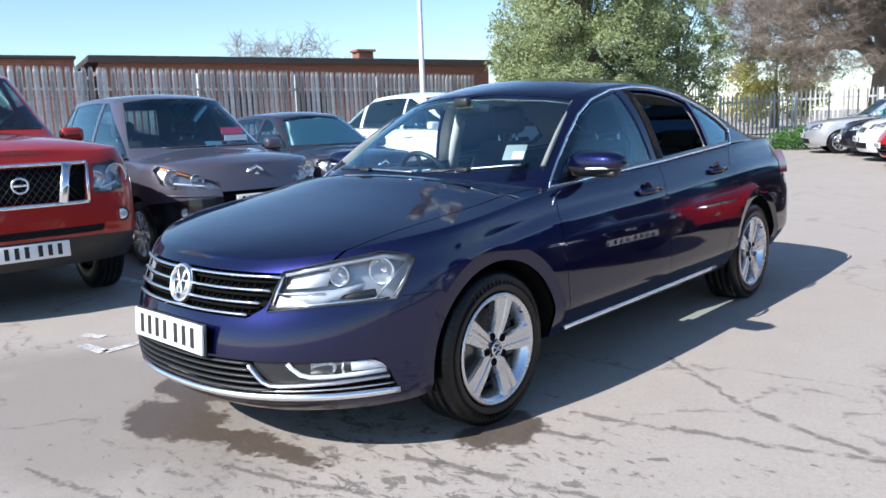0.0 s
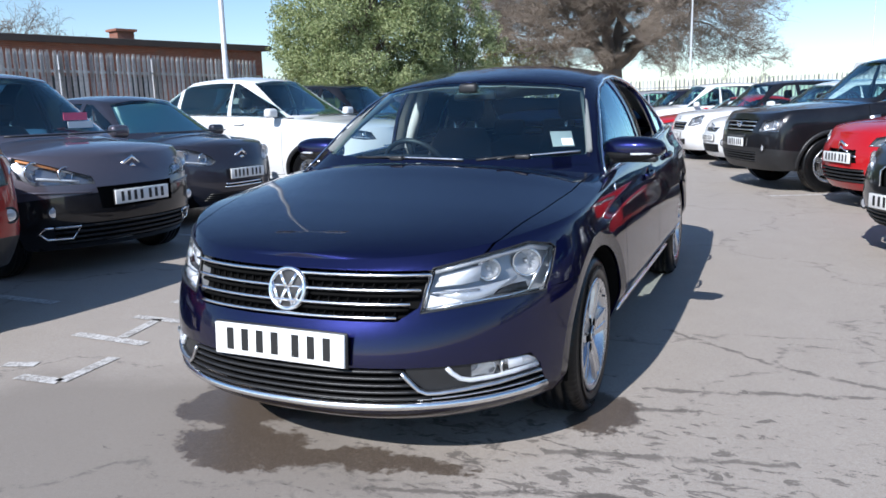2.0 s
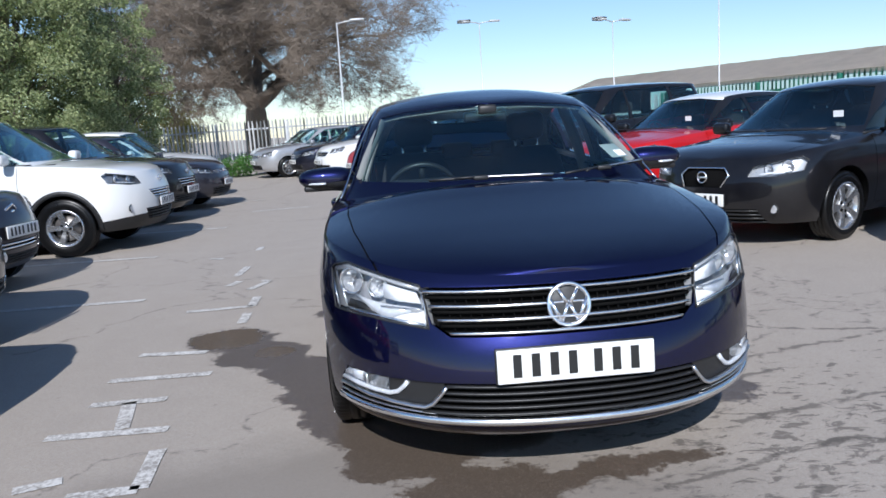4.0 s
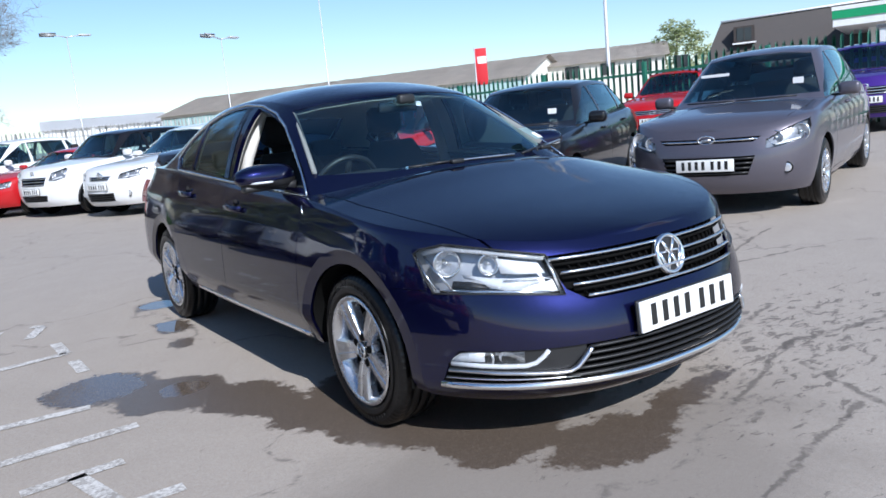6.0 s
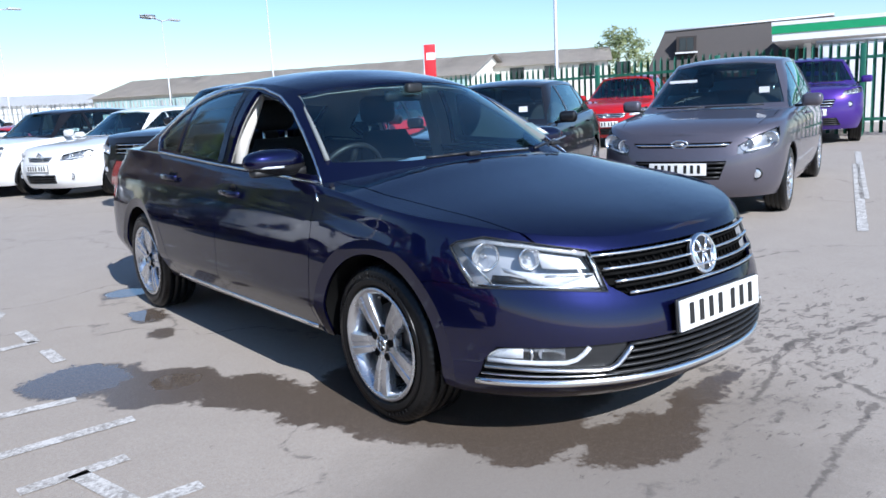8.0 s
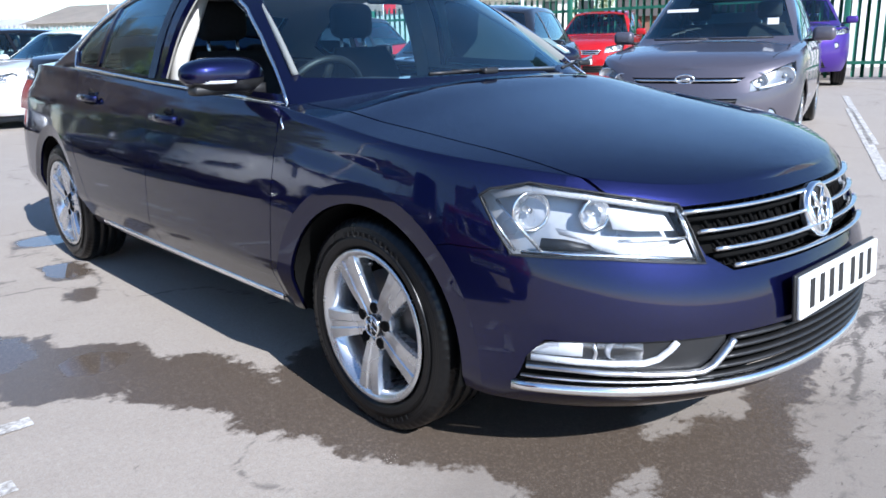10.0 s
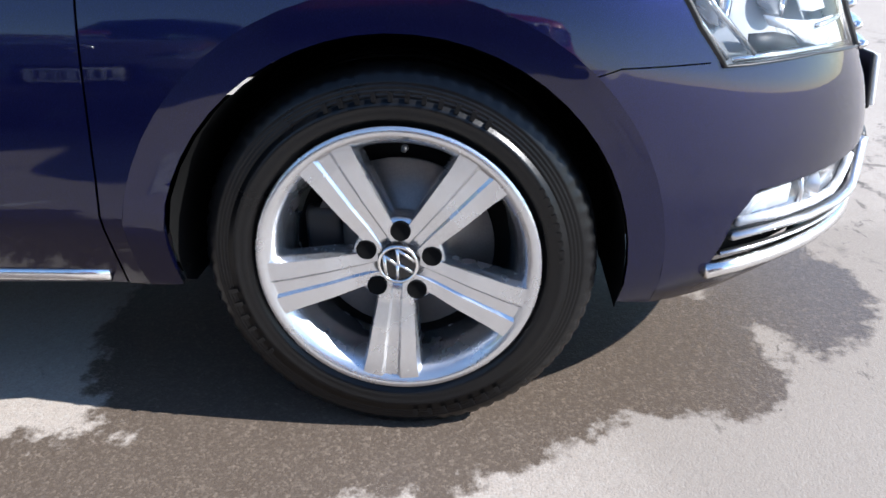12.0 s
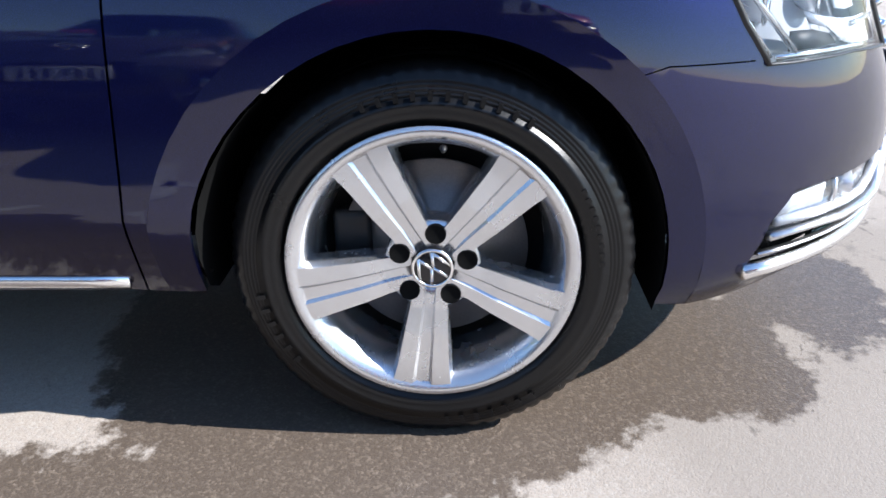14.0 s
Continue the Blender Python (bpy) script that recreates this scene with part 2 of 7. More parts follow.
def asphalt():
    m, t, p = material("worn_asphalt")
    pos = node(t, "TexCoord").outputs["Object"]
    big, mid, fine, grit = noise_tex(t, 0.25, 6, 0.6, pos), noise_tex(t, 3.2, 6, 0.65, pos), noise_tex(t, 55, 4, 0.7, pos), noise_tex(t, 260, 2, 0.6, pos)
    base = ramp(t, mid, (0.25, (0.348, 0.298, 0.250)), (0.75, (0.398, 0.344, 0.292)))
    base = mix(t, ramp(t, big, (0.35, 0.0), (0.7, 0.3)), base, (0.330, 0.290, 0.252))
    base = mix(t, ramp(t, fine, (0.36, 0.25), (0.56, 0.0)), base, (0.20, 0.178, 0.158))
    chips = node(t, "TexVoronoi", {"Vector": pos, "Scale": 210.0})
    stone = ramp(t, chips.outputs["Color"], (0.45, 0.0), (0.95, 1.0))
    base = mix(t, math_node(t, "MULTIPLY", stone, 0.35), base, (0.47, 0.45, 0.41))
    base = mix(t, ramp(t, grit, (0.34, 0.5), (0.46, 0.0)), base, (0.17, 0.15, 0.135))
    # broad darker area on the ground before the car, with a noisy edge
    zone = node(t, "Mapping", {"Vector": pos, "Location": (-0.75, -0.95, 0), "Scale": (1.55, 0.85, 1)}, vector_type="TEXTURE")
    dark_area = math_node(t, "ADD", node(t, "VectorMath", {0: zone.outputs[0]}, operation="LENGTH").outputs["Value"], math_node(t, "MULTIPLY", math_node(t, "SUBTRACT", noise_tex(t, 1.7, 6, 0.65, pos), 0.5), 0.9))
    base = mix(t, ramp(t, dark_area, (0.55, 0.66), (1.15, 0.0)), base, (0.195, 0.168, 0.142))
    # long damp marks and cracks that wander across the ground
    sep = node(t, "SeparateXYZ", {0: pos})
    warp = node(t, "CombineXYZ", {0: math_node(t, "MULTIPLY", sep.outputs[0], 3.2), 1: math_node(t, "MULTIPLY", sep.outputs[1], 6.5), 2: 0.0})
    blot = noise_tex(t, 2.6, 7, 0.72, warp.outputs[0], 0.6)
    zone = node(t, "CombineXYZ", {0: math_node(t, "MULTIPLY", math_node(t, "ADD", sep.outputs[0], -1.1), 0.42), 1: math_node(t, "MULTIPLY", math_node(t, "ADD", sep.outputs[1], 0.7), 0.6), 2: 0.0})
    near = math_node(t, "SUBTRACT", 1.0, node(t, "VectorMath", {0: zone.outputs[0]}, operation="LENGTH").outputs["Value"])
    near = math_node(t, "MAXIMUM", near, 0.0)
    spots = ramp(t, math_node(t, "ADD", blot, math_node(t, "MULTIPLY", near, 0.17)), (0.670, 0.0), (0.712, 0.70))
    base = mix(t, spots, base, (0.085, 0.072, 0.062))
    crack = node(t, "TexVoronoi", {"Vector": node(t, "VectorMath", {0: pos, 1: node(t, "TexNoise", {"Vector": pos, "Scale": 2.0, "Detail": 5.0}).outputs["Color"]}, operation="ADD").outputs[0], "Scale": 0.42}, feature="DISTANCE_TO_EDGE")
    line = ramp(t, crack.outputs["Distance"], (0.0, 0.65), (0.012, 0.0))
    line = math_node(t, "MULTIPLY", line, ramp(t, blot, (0.45, 0.0), (0.55, 1.0)))
    base = mix(t, line, base, (0.10, 0.088, 0.078))
    # long wandering cracks: from x, y to x, y
    bent = node(t, "VectorMath", {0: pos, 1: node(t, "VectorMath", {0: node(t, "TexNoise", {"Vector": pos, "Scale": 5.0, "Detail": 5.0, "Roughness": 0.65}).outputs["Color"], 1: (0.16, 0.16, 0.0)}, operation="MULTIPLY").outputs[0]}, operation="ADD").outputs[0]
    for ax, ay, bx, by, cw in CRACKS:
        run = math.hypot(bx - ax, by - ay)
        mp = node(t, "Mapping", {"Vector": bent, "Location": ((ax + bx) / 2 + 0.08, (ay + by) / 2 + 0.08, 0), "Rotation": (0, 0, math.atan2(by - ay, bx - ax))}, vector_type="TEXTURE")
        q = node(t, "SeparateXYZ", {0: mp.outputs[0]})
        along = math_node(t, "LESS_THAN", math_node(t, "ABSOLUTE", q.outputs[0]), run / 2)
        near_line = ramp(t, math_node(t, "ABSOLUTE", q.outputs[1]), (cw * 0.4, 0.66), (cw, 0.0))
        broken = ramp(t, noise_tex(t, 7, 4, 0.7, pos), (0.36, 0.0), (0.50, 1.0))
        base = mix(t, math_node(t, "MULTIPLY", math_node(t, "MULTIPLY", along, near_line), broken), base, (0.075, 0.064, 0.055))
    # wet patch
    total = None
    for cx, cy, rx, ry in WET:
        mp = node(t, "Mapping", {"Vector": pos, "Location": (cx, cy, 0), "Scale": (rx, ry, 1)}, vector_type="TEXTURE")
        d = node(t, "VectorMath", {0: mp.outputs[0]}, operation="LENGTH").outputs["Value"]
        d = math_node(t, "MULTIPLY", math_node(t, "SUBTRACT", d, 1.0), min(rx, ry))
        total = d if total is None else node(t, "Math", {0: total, 1: d, 2: 0.10}, operation="SMOOTH_MIN").outputs[0]
    edge = noise_tex(t, 4.5, 5, 0.6, pos)
    edge = math_node(t, "ADD", math_node(t, "MULTIPLY", edge, 0.62), math_node(t, "MULTIPLY", noise_tex(t, 19, 5, 0.65, pos), 0.38))
    wet_f = math_node(t, "ADD", total, math_node(t, "MULTIPLY", math_node(t, "SUBTRACT", edge, 0.5), 0.40))
    wet = ramp(t, math_node(t, "ADD", wet_f, 0.5), (0.488, 1.0), (0.512, 0.0))
    base = mix(t, math_node(t, "MULTIPLY", wet, 0.94), base, mix(t, math_node(t, "MULTIPLY", stone, ramp(t, fine, (0.40, 0.15), (0.62, 0.75))), (0.082, 0.062, 0.047), (0.215, 0.17, 0.13)))
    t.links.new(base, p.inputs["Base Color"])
    pool = None
    for cx, cy, rx, ry in ((-1.66, 1.52, 0.27, 0.26), (-0.97, 2.52, 0.11, 0.18), (-0.85, 3.30, 0.15, 0.15), (-1.30, 1.12, 0.12, 0.12)):
        mp = node(t, "Mapping", {"Vector": pos, "Location": (cx, cy, 0), "Scale": (rx, ry, 1)}, vector_type="TEXTURE")
        d = node(t, "VectorMath", {0: mp.outputs[0]}, operation="LENGTH").outputs["Value"]
        pool = d if pool is None else math_node(t, "MINIMUM", pool, d)
    pool = ramp(t, math_node(t, "ADD", pool, math_node(t, "MULTIPLY", math_node(t, "SUBTRACT", edge, 0.5), 1.35)), (0.85, 1.0), (1.0, 0.0))
    rough = mix(t, wet, (0.85, 0.85, 0.85), (0.36, 0.36, 0.36))
    t.links.new(mix(t, pool, rough, (0.04, 0.04, 0.04)), p.inputs["Roughness"])
    h = math_node(t, "ADD", math_node(t, "MULTIPLY", fine, 0.5), math_node(t, "SUBTRACT", math_node(t, "MULTIPLY", grit, 0.4), math_node(t, "MULTIPLY", chips.outputs["Distance"], 0.25)))
    b = node(t, "Bump", {"Height": h, "Distance": 0.004, "Strength": mix(t, pool, (0.40, 0.40, 0.40), (0.02, 0.02, 0.02))})
    t.links.new(b.outputs[0], p.inputs["Normal"])
    return m


M_ASPHALT = asphalt()


def road_paint():
    m, t, p = material("worn_white_road_paint")
    worn = ramp(t, math_node(t, "MULTIPLY", math_node(t, "ADD", noise_tex(t, 9, 6, 0.7), noise_tex(t, 60, 3)), 0.5), (0.42, 1.0), (0.56, 0.0))
    t.links.new(mix(t, worn, (0.62, 0.60, 0.57), (0.30, 0.275, 0.25)), p.inputs["Base Color"])
    p.inputs["Roughness"].default_value = 0.8
    return m


M_ROADPAINT = road_paint()


# ---- mesh tools ----
def part(name, bm, mat, parent=None, label="", smooth=True):
    """Link a bmesh as one mesh object, under a thing or a part."""
    me = bpy.data.meshes.new(name)
    bm.to_mesh(me)
    bm.free()
    if smooth:
        me.polygons.foreach_set("use_smooth", [True] * len(me.polygons))
    for one in (mat if isinstance(mat, (list, tuple)) else [mat]):
        me.materials.append(one)
    ob = new(name, me)
    if parent is not None:
        ob.parent = parent
    if label:
        ob["label"] = label
    return ob


def curve(*pts):
    """A smooth curve through (position, value) pairs that does not overshoot."""
    xs, ys = [p[0] for p in pts], [p[1] for p in pts]
    n = len(xs)
    d = [(ys[i + 1] - ys[i]) / (xs[i + 1] - xs[i]) for i in range(n - 1)]
    m = [d[0]] + [0 if d[i - 1] * d[i] <= 0 else 2 * d[i - 1] * d[i] / (d[i - 1] + d[i]) for i in range(1, n - 1)] + [d[-1]] if n > 2 else [d[0], d[0]]

    def at(x):
        if x <= xs[0]:
            return ys[0]
        if x >= xs[-1]:
            return ys[-1]
        i = max(k for k in range(n - 1) if xs[k] <= x)
        h = xs[i + 1] - xs[i]
        s = (x - xs[i]) / h
        return (ys[i] * (1 + 2 * s) * (1 - s) ** 2 + m[i] * h * s * (1 - s) ** 2 + ys[i + 1] * s * s * (3 - 2 * s) + m[i + 1] * h * s * s * (s - 1))
    return at


def box(x0, x1, y0, y1, z0, z1, bevel=0.0, seg=2, bm=None):
    bm = bm or bmesh.new()
    v = bmesh.ops.create_cube(bm, size=1)["verts"]
    for p in v:
        p.co = Vector(((x0 + x1) / 2 + p.co.x * (x1 - x0), (y0 + y1) / 2 + p.co.y * (y1 - y0), (z0 + z1) / 2 + p.co.z * (z1 - z0)))
    if bevel:
        edges = list({e for p in v for e in p.link_edges})
        bmesh.ops.bevel(bm, geom=edges, offset=bevel, segments=seg, affect="EDGES", profile=0.5)
    return bm


def spin(profile, n=48, axis="x", centre=(0, 0, 0), bm=None):
    """Turn a profile of (along, radius) round an axis through the centre."""
    bm = bm or bmesh.new()
    rings = []
    for a, r in profile:
        ring = []
        for k in range(n):
            w = 2 * math.pi * k / n
            c, s = r * math.cos(w), r * math.sin(w)
            p = {"x": (a, c, s), "y": (c, a, s), "z": (c, s, a)}[axis]
            ring.append(bm.verts.new(Vector(p) + Vector(centre)))
        rings.append(ring)
    for a, b in zip(rings, rings[1:]):
        for k in range(n):
            bm.faces.new((a[k], a[(k + 1) % n], b[(k + 1) % n], b[k]))
    for ring in (rings[0], rings[-1]):
        if profile[0 if ring is rings[0] else -1][1] < 0.0021:
            bmesh.ops.remove_doubles(bm, verts=ring, dist=0.01)
    bmesh.ops.recalc_face_normals(bm, faces=bm.faces)
    return bm


def sweep(points, w, d, out=None, n=8, closed=False, bm=None, power=1.0):
    """A bar with a rounded section (w across, d deep, half sizes) along the points; out: the way that its depth points."""
    bm = bm or bmesh.new()
    pts = [Vector(p) for p in points]
    rings = []
    for i, p in enumerate(pts):
        a = pts[i - 1] if i or closed else p
        b = pts[(i + 1) % len(pts)] if i + 1 < len(pts) or closed else p
        tan = (b - a).normalized()
        o = out(p) if callable(out) else Vector(out or (0, 0, 1))
        o = (o - tan * o.dot(tan)).normalized()
        side = tan.cross(o)
        ring = []
        for k in range(n):
            c, s = math.cos(2 * math.pi * (k + 0.5) / n), math.sin(2 * math.pi * (k + 0.5) / n)
            ring.append(bm.verts.new(p + side * w * c + o * d * s))
        rings.append(ring)
    for a, b in list(zip(rings, rings[1:])) + ([(rings[-1], rings[0])] if closed else []):
        for k in range(n):
            bm.faces.new((a[k], a[(k + 1) % n], b[(k + 1) % n], b[k]))
    if not closed:
        bm.faces.new(rings[0])
        bm.faces.new(rings[-1][::-1])
    bmesh.ops.recalc_face_normals(bm, faces=bm.faces)
    return bm


def inside(poly, x, y):
    hit = False
    for (ax, ay), (bx, by) in zip(poly, poly[1:] + poly[:1]):
        if (ay > y) != (by > y) and x < (bx - ax) * (y - ay) / (by - ay) + ax:
            hit = not hit
    return hit


AX = {"x": (1, 2), "y": (0, 2), "z": (0, 1)}


def cut(bm, poly, ax, keep):
    """Cut the outline, looking along ax, into the faces that keep accepts. Returns the faces inside."""
    i, j = AX[ax]
    bm.normal_update()
    lo = [min(p[k] for p in poly) - 0.01 for k in (0, 1)]
    hi = [max(p[k] for p in poly) + 0.01 for k in (0, 1)]
    for a, b in zip(poly, poly[1:] + poly[:1]):
        el = [min(a[k], b[k]) - 0.004 for k in (0, 1)]
        eh = [max(a[k], b[k]) + 0.004 for k in (0, 1)]
        faces = []
        for f in bm.faces:
            us = [v.co[i] for v in f.verts]
            ws = [v.co[j] for v in f.verts]
            if min(us) < eh[0] and max(us) > el[0] and min(ws) < eh[1] and max(ws) > el[1] and keep(f.calc_center_median(), f.normal):
                faces.append(f)
        if not faces:
            continue
        no = Vector((0, 0, 0))
        no[i], no[j] = -(b[1] - a[1]), b[0] - a[0]
        co = Vector((0, 0, 0))
        co[i], co[j] = a
        geom = faces + list({e for f in faces for e in f.edges}) + list({v for f in faces for v in f.verts})
        bmesh.ops.bisect_plane(bm, geom=geom, plane_co=co, plane_no=no.normalized(), dist=1e-5)
    bm.normal_update()
    out = []
    for f in bm.faces:
        c = f.calc_center_median()
        if lo[0] < c[i] < hi[0] and lo[1] < c[j] < hi[1] and keep(c, f.normal) and inside(poly, c[i], c[j]):
            out.append(f)
    return out


def take(bm, faces, delete=True):
    """Lift the faces out into a mesh of their own."""
    nb, made = bmesh.new(), {}
    for f in faces:
        for v in f.verts:
            if v not in made:
                made[v] = nb.verts.new(v.co)
        try:
            nb.faces.new([made[v] for v in f.verts])
        except ValueError:
            pass
    if delete:
        bmesh.ops.delete(bm, geom=faces, context="FACES")
    nb.normal_update()
    return nb


def push(bm, d):
    bm.normal_update()
    moved = [(v, v.co + v.normal * d) for v in bm.verts]
    for v, co in moved:
        v.co = co
    return bm


def flange(bm, depth):
    """Turn the open edges of a panel inwards, so that it shows its thickness."""
    bm.normal_update()
    edges = [e for e in bm.edges if e.is_boundary]
    way = {tuple(round(c, 6) for c in v.co): v.normal.copy() for e in edges for v in e.verts}
    for e in edges:
        e.smooth = False
    res = bmesh.ops.extrude_edge_only(bm, edges=edges)
    for v in (g for g in res["geom"] if isinstance(g, bmesh.types.BMVert)):
        v.co -= way.get(tuple(round(c, 6) for c in v.co), Vector((0, 0, 0))) * depth
    return bm


def bowl_of(lens, way):
    """Side walls and back of a lamp behind its glass."""
    bm = lens.copy()
    edges = [e for e in bm.edges if e.is_boundary]
    dup = bmesh.ops.duplicate(bm, geom=list(bm.faces))
    back = [g for g in dup["geom"] if isinstance(g, bmesh.types.BMVert)]
    keep = set(g for g in dup["geom"] if isinstance(g, bmesh.types.BMFace))
    for v in back:
        v.co += way
    res = bmesh.ops.extrude_edge_only(bm, edges=edges)
    for v in (g for g in res["geom"] if isinstance(g, bmesh.types.BMVert)):
        v.co += way
    walls = set(g for g in res["geom"] if isinstance(g, bmesh.types.BMFace))
    bmesh.ops.delete(bm, geom=[q for q in bm.faces if q not in keep and q not in walls], context="FACES")
    return bm


def islands(bm):
    left, out = set(bm.faces), []
    while left:
        seed = left.pop()
        group, todo = [seed], [seed]
        while todo:
            f = todo.pop()
            for e in f.edges:
                for g in e.link_faces:
                    if g in left:
                        left.remove(g)
                        group.append(g)
                        todo.append(g)
        out.append(group)
    return out


def strip(a, b, w):
    """A thin four-cornered outline along the line from a to b."""
    d = Vector((b[0] - a[0], b[1] - a[1])).normalized()
    n = Vector((-d.y, d.x)) * w
    e = d * 0.001
    return [(a[0] + n.x - e.x, a[1] + n.y - e.y), (b[0] + n.x + e.x, b[1] + n.y + e.y), (b[0] - n.x + e.x, b[1] - n.y + e.y), (a[0] - n.x - e.x, a[1] - n.y - e.y)]


def circle(cy, cz, r, n=40):
    return [(cy + r * math.cos(2 * math.pi * k / n), cz + r * math.sin(2 * math.pi * k / n)) for k in range(n)]


# ---- car bodies: nose towards -y, origin on the ground under the front axle ----
class Form:
    """The outer skin of a car: a stack of outlines below the waist, another for the cabin."""

    def __init__(self, wb, F, R, Df, Dr, W, plan, zb, zt, zc, gF, gR, gDf, gDr, gW, belt, rail, crown, nf=2.1, nr=2.4, crease=0.0, tuck=0.0):
        self.wb, self.F, self.R, self.Df, self.Dr, self.W, self.plan = wb, F, R, Df, Dr, W, plan
        self.zb, self.zt, self.zc, self.nf, self.nr, self.crease, self.tuck = zb, zt, zc, nf, nr, crease, tuck
        self.gF, self.gR, self.gDf, self.gDr, self.gW, self.belt, self.rail, self.crown = gF, gR, gDf, gDr, gW, belt, rail, crown

    def X(self, y, z):
        x = self.W(z) * self.plan(y)
        if self.crease:
            v = (z - self.zb(y)) / (self.zt(y) - self.zb(y))
            x -= self.crease * max(0.0, min(1.0, (v - 0.815) / 0.02)) * max(0.0, min(1.0, (y + 0.25) / 0.5))
            x -= self.tuck * max(0.0, (0.42 - z) / 0.14) * max(0.0, min(1.0, (y - 0.10) / 0.35))
        return x

    def front(self, x, z, off=0.0):
        """The point of the nose at this x and z, off metres proud."""
        y = self.F(0.5)
        for _ in range(9):
            v = (z - self.zb(y)) / (self.zt(y) - self.zb(y))
            a = min(0.995, abs(x) / self.X(y, z))
            y = self.F(v) + self.Df * (1 - (1 - a ** self.nf) ** (1 / self.nf))
        return Vector((x, y - off, z))

    def side(self, y, z, sx, off=0.0):
        return Vector((sx * (self.X(y, z) + off), y, z))

    def gX(self, y, z):
        f = (z - self.belt(y)) / max(0.05, self.rail(y) - self.belt(y))
        return self.gW(max(0, min(1.1, f))) * (1 - 0.05 * max(0, (y - self.wb * 0.55) / (self.wb * 0.45)) ** 2)

    def cabin(self, y, z, sx, off=0.0):
        return Vector((sx * (self.gX(y, z) + off), y, z))

    def grid(self, nf, ns, nr, nv, F, R, Df, Dr, X, Z):
        rows = []
        for q in range(nv + 1):
            v = q / nv
            f, r = F(v), R(v)
            row = []
            for k in range(nf + 1):
                th = math.pi / 2 * k / nf
                a, b = math.sin(th) ** (2 / self.nf), 1 - max(0.0, math.cos(th)) ** (2 / self.nf)
                y = f + Df * b
                z = Z(v, y)
                row.append((X(y, z) * a, y, z))
            y0, y1 = f + Df, r - Dr
            for k in range(1, ns + 1):
                y = y0 + (y1 - y0) * k / ns
                z = Z(v, y)
                row.append((X(y, z), y, z))
            for k in range(1, nr + 1):
                th = math.pi / 2 * (1 - k / nr)
                a, b = math.sin(th) ** (2 / self.nr), 1 - max(0.0, math.cos(th)) ** (2 / self.nr)
                y = r - Dr * b
                z = Z(v, y)
                row.append((X(y, z) * a, y, z))
            rows.append(row)
        return rows

    def skin(self, rows, zc, m, power):
        """Faces of both halves and of the cap on top."""
        bm = bmesh.new()
        for sx in (1, -1):
            vs = [[bm.verts.new((sx * x, y, z)) for x, y, z in row] for row in rows]
            for a, b in zip(vs, vs[1:]):
                for k in range(len(a) - 1):
                    q = (a[k], a[k + 1], b[k + 1], b[k])
                    bm.faces.new(q if sx > 0 else q[::-1])
        caps = []
        for x, y, z in rows[-1]:
            caps.append([bm.verts.new((x * s, y, z + (zc(y) - z) * (1 - abs(s) ** power))) for s in [math.sin(math.pi / 2 * (-1 + 2 * k / m)) for k in range(m + 1)]])
        for a, b in zip(caps, caps[1:]):
            for k in range(m):
                bm.faces.new((a[k], a[k + 1], b[k + 1], b[k]))
        bmesh.ops.remove_doubles(bm, verts=bm.verts, dist=0.0008)
        bmesh.ops.dissolve_degenerate(bm, edges=bm.edges, dist=0.0004)
        bmesh.ops.recalc_face_normals(bm, faces=bm.faces)
        top = max(bm.faces, key=lambda f: f.calc_center_median().z)
        if top.normal.z < 0:
            bmesh.ops.reverse_faces(bm, faces=bm.faces)
        return bm

    def lower(self, nf, ns, nr, nv, m):
        Z = lambda v, y: self.zb(y) + (self.zt(y) - self.zb(y)) * v
        return self.skin(self.grid(nf, ns, nr, nv, self.F, self.R, self.Df, self.Dr, self.X, Z), self.zc, m, 2.6)

    def upper(self, nf, ns, nr, nv, m):
        Z = lambda v, y: self.belt(y) - 0.03 + (self.rail(y) - self.belt(y) + 0.03) * v
        return self.skin(self.grid(nf, ns, nr, nv, self.gF, self.gR, self.gDf, self.gDr, self.gX, Z), lambda y: self.rail(y) + self.crown(y), m, 2.3)


def mirrored(poly):
    return [(-a, b) for a, b in poly][::-1]


def tyre(r, rim, w, sx, fine=False):
    h = w / 2
    prof = [(-0.7, rim - 0.01), (-0.93, rim + 0.012), (-1.03, (r + rim) / 2), (-0.94, r - 0.022), (-0.80, r - 0.004)]
    for q in (-0.45, -0.05, 0.33):
        prof += [(q, r), (q + 0.03, r - 0.006), (q + 0.09, r - 0.006), (q + 0.12, r)]
    prof += [(0.74, r - 0.002), (0.84, r - 0.007), (0.905, r - 0.016), (0.935, r - 0.024)]
    # fine rings on the wall
    for k in range(5 if fine else 3):
        e = r - 0.028 - 0.0062 * k
        q = 0.955 + 0.0125 * k
        prof += [(q, e), (q - 0.006, e - 0.0010), (q + 0.006, e - 0.0030)]
    prof += [(1.03, (r + rim) / 2), (1.025, rim + 0.034), (1.0, rim + 0.027), (1.012, rim + 0.022), (0.975, rim + 0.016), (0.93, rim + 0.010), (0.82, rim - 0.004)]
    bm = spin([(q * h * sx, e) for q, e in prof], 216 if fine else 64)
    if fine:
        # grooves between the shoulder blocks
        for v in bm.verts:
            d = math.hypot(v.co.y, v.co.z)
            k = round(math.atan2(v.co.z, v.co.y) / (2 * math.pi) * 216)
            if k % 3 == 0 and v.co.x * sx > 0.6 * h and d > r - 0.020:
                s = (d - 0.0026) / d
                v.co.y, v.co.z, v.co.x = v.co.y * s, v.co.z * s, v.co.x - sx * 0.0012
    return bm


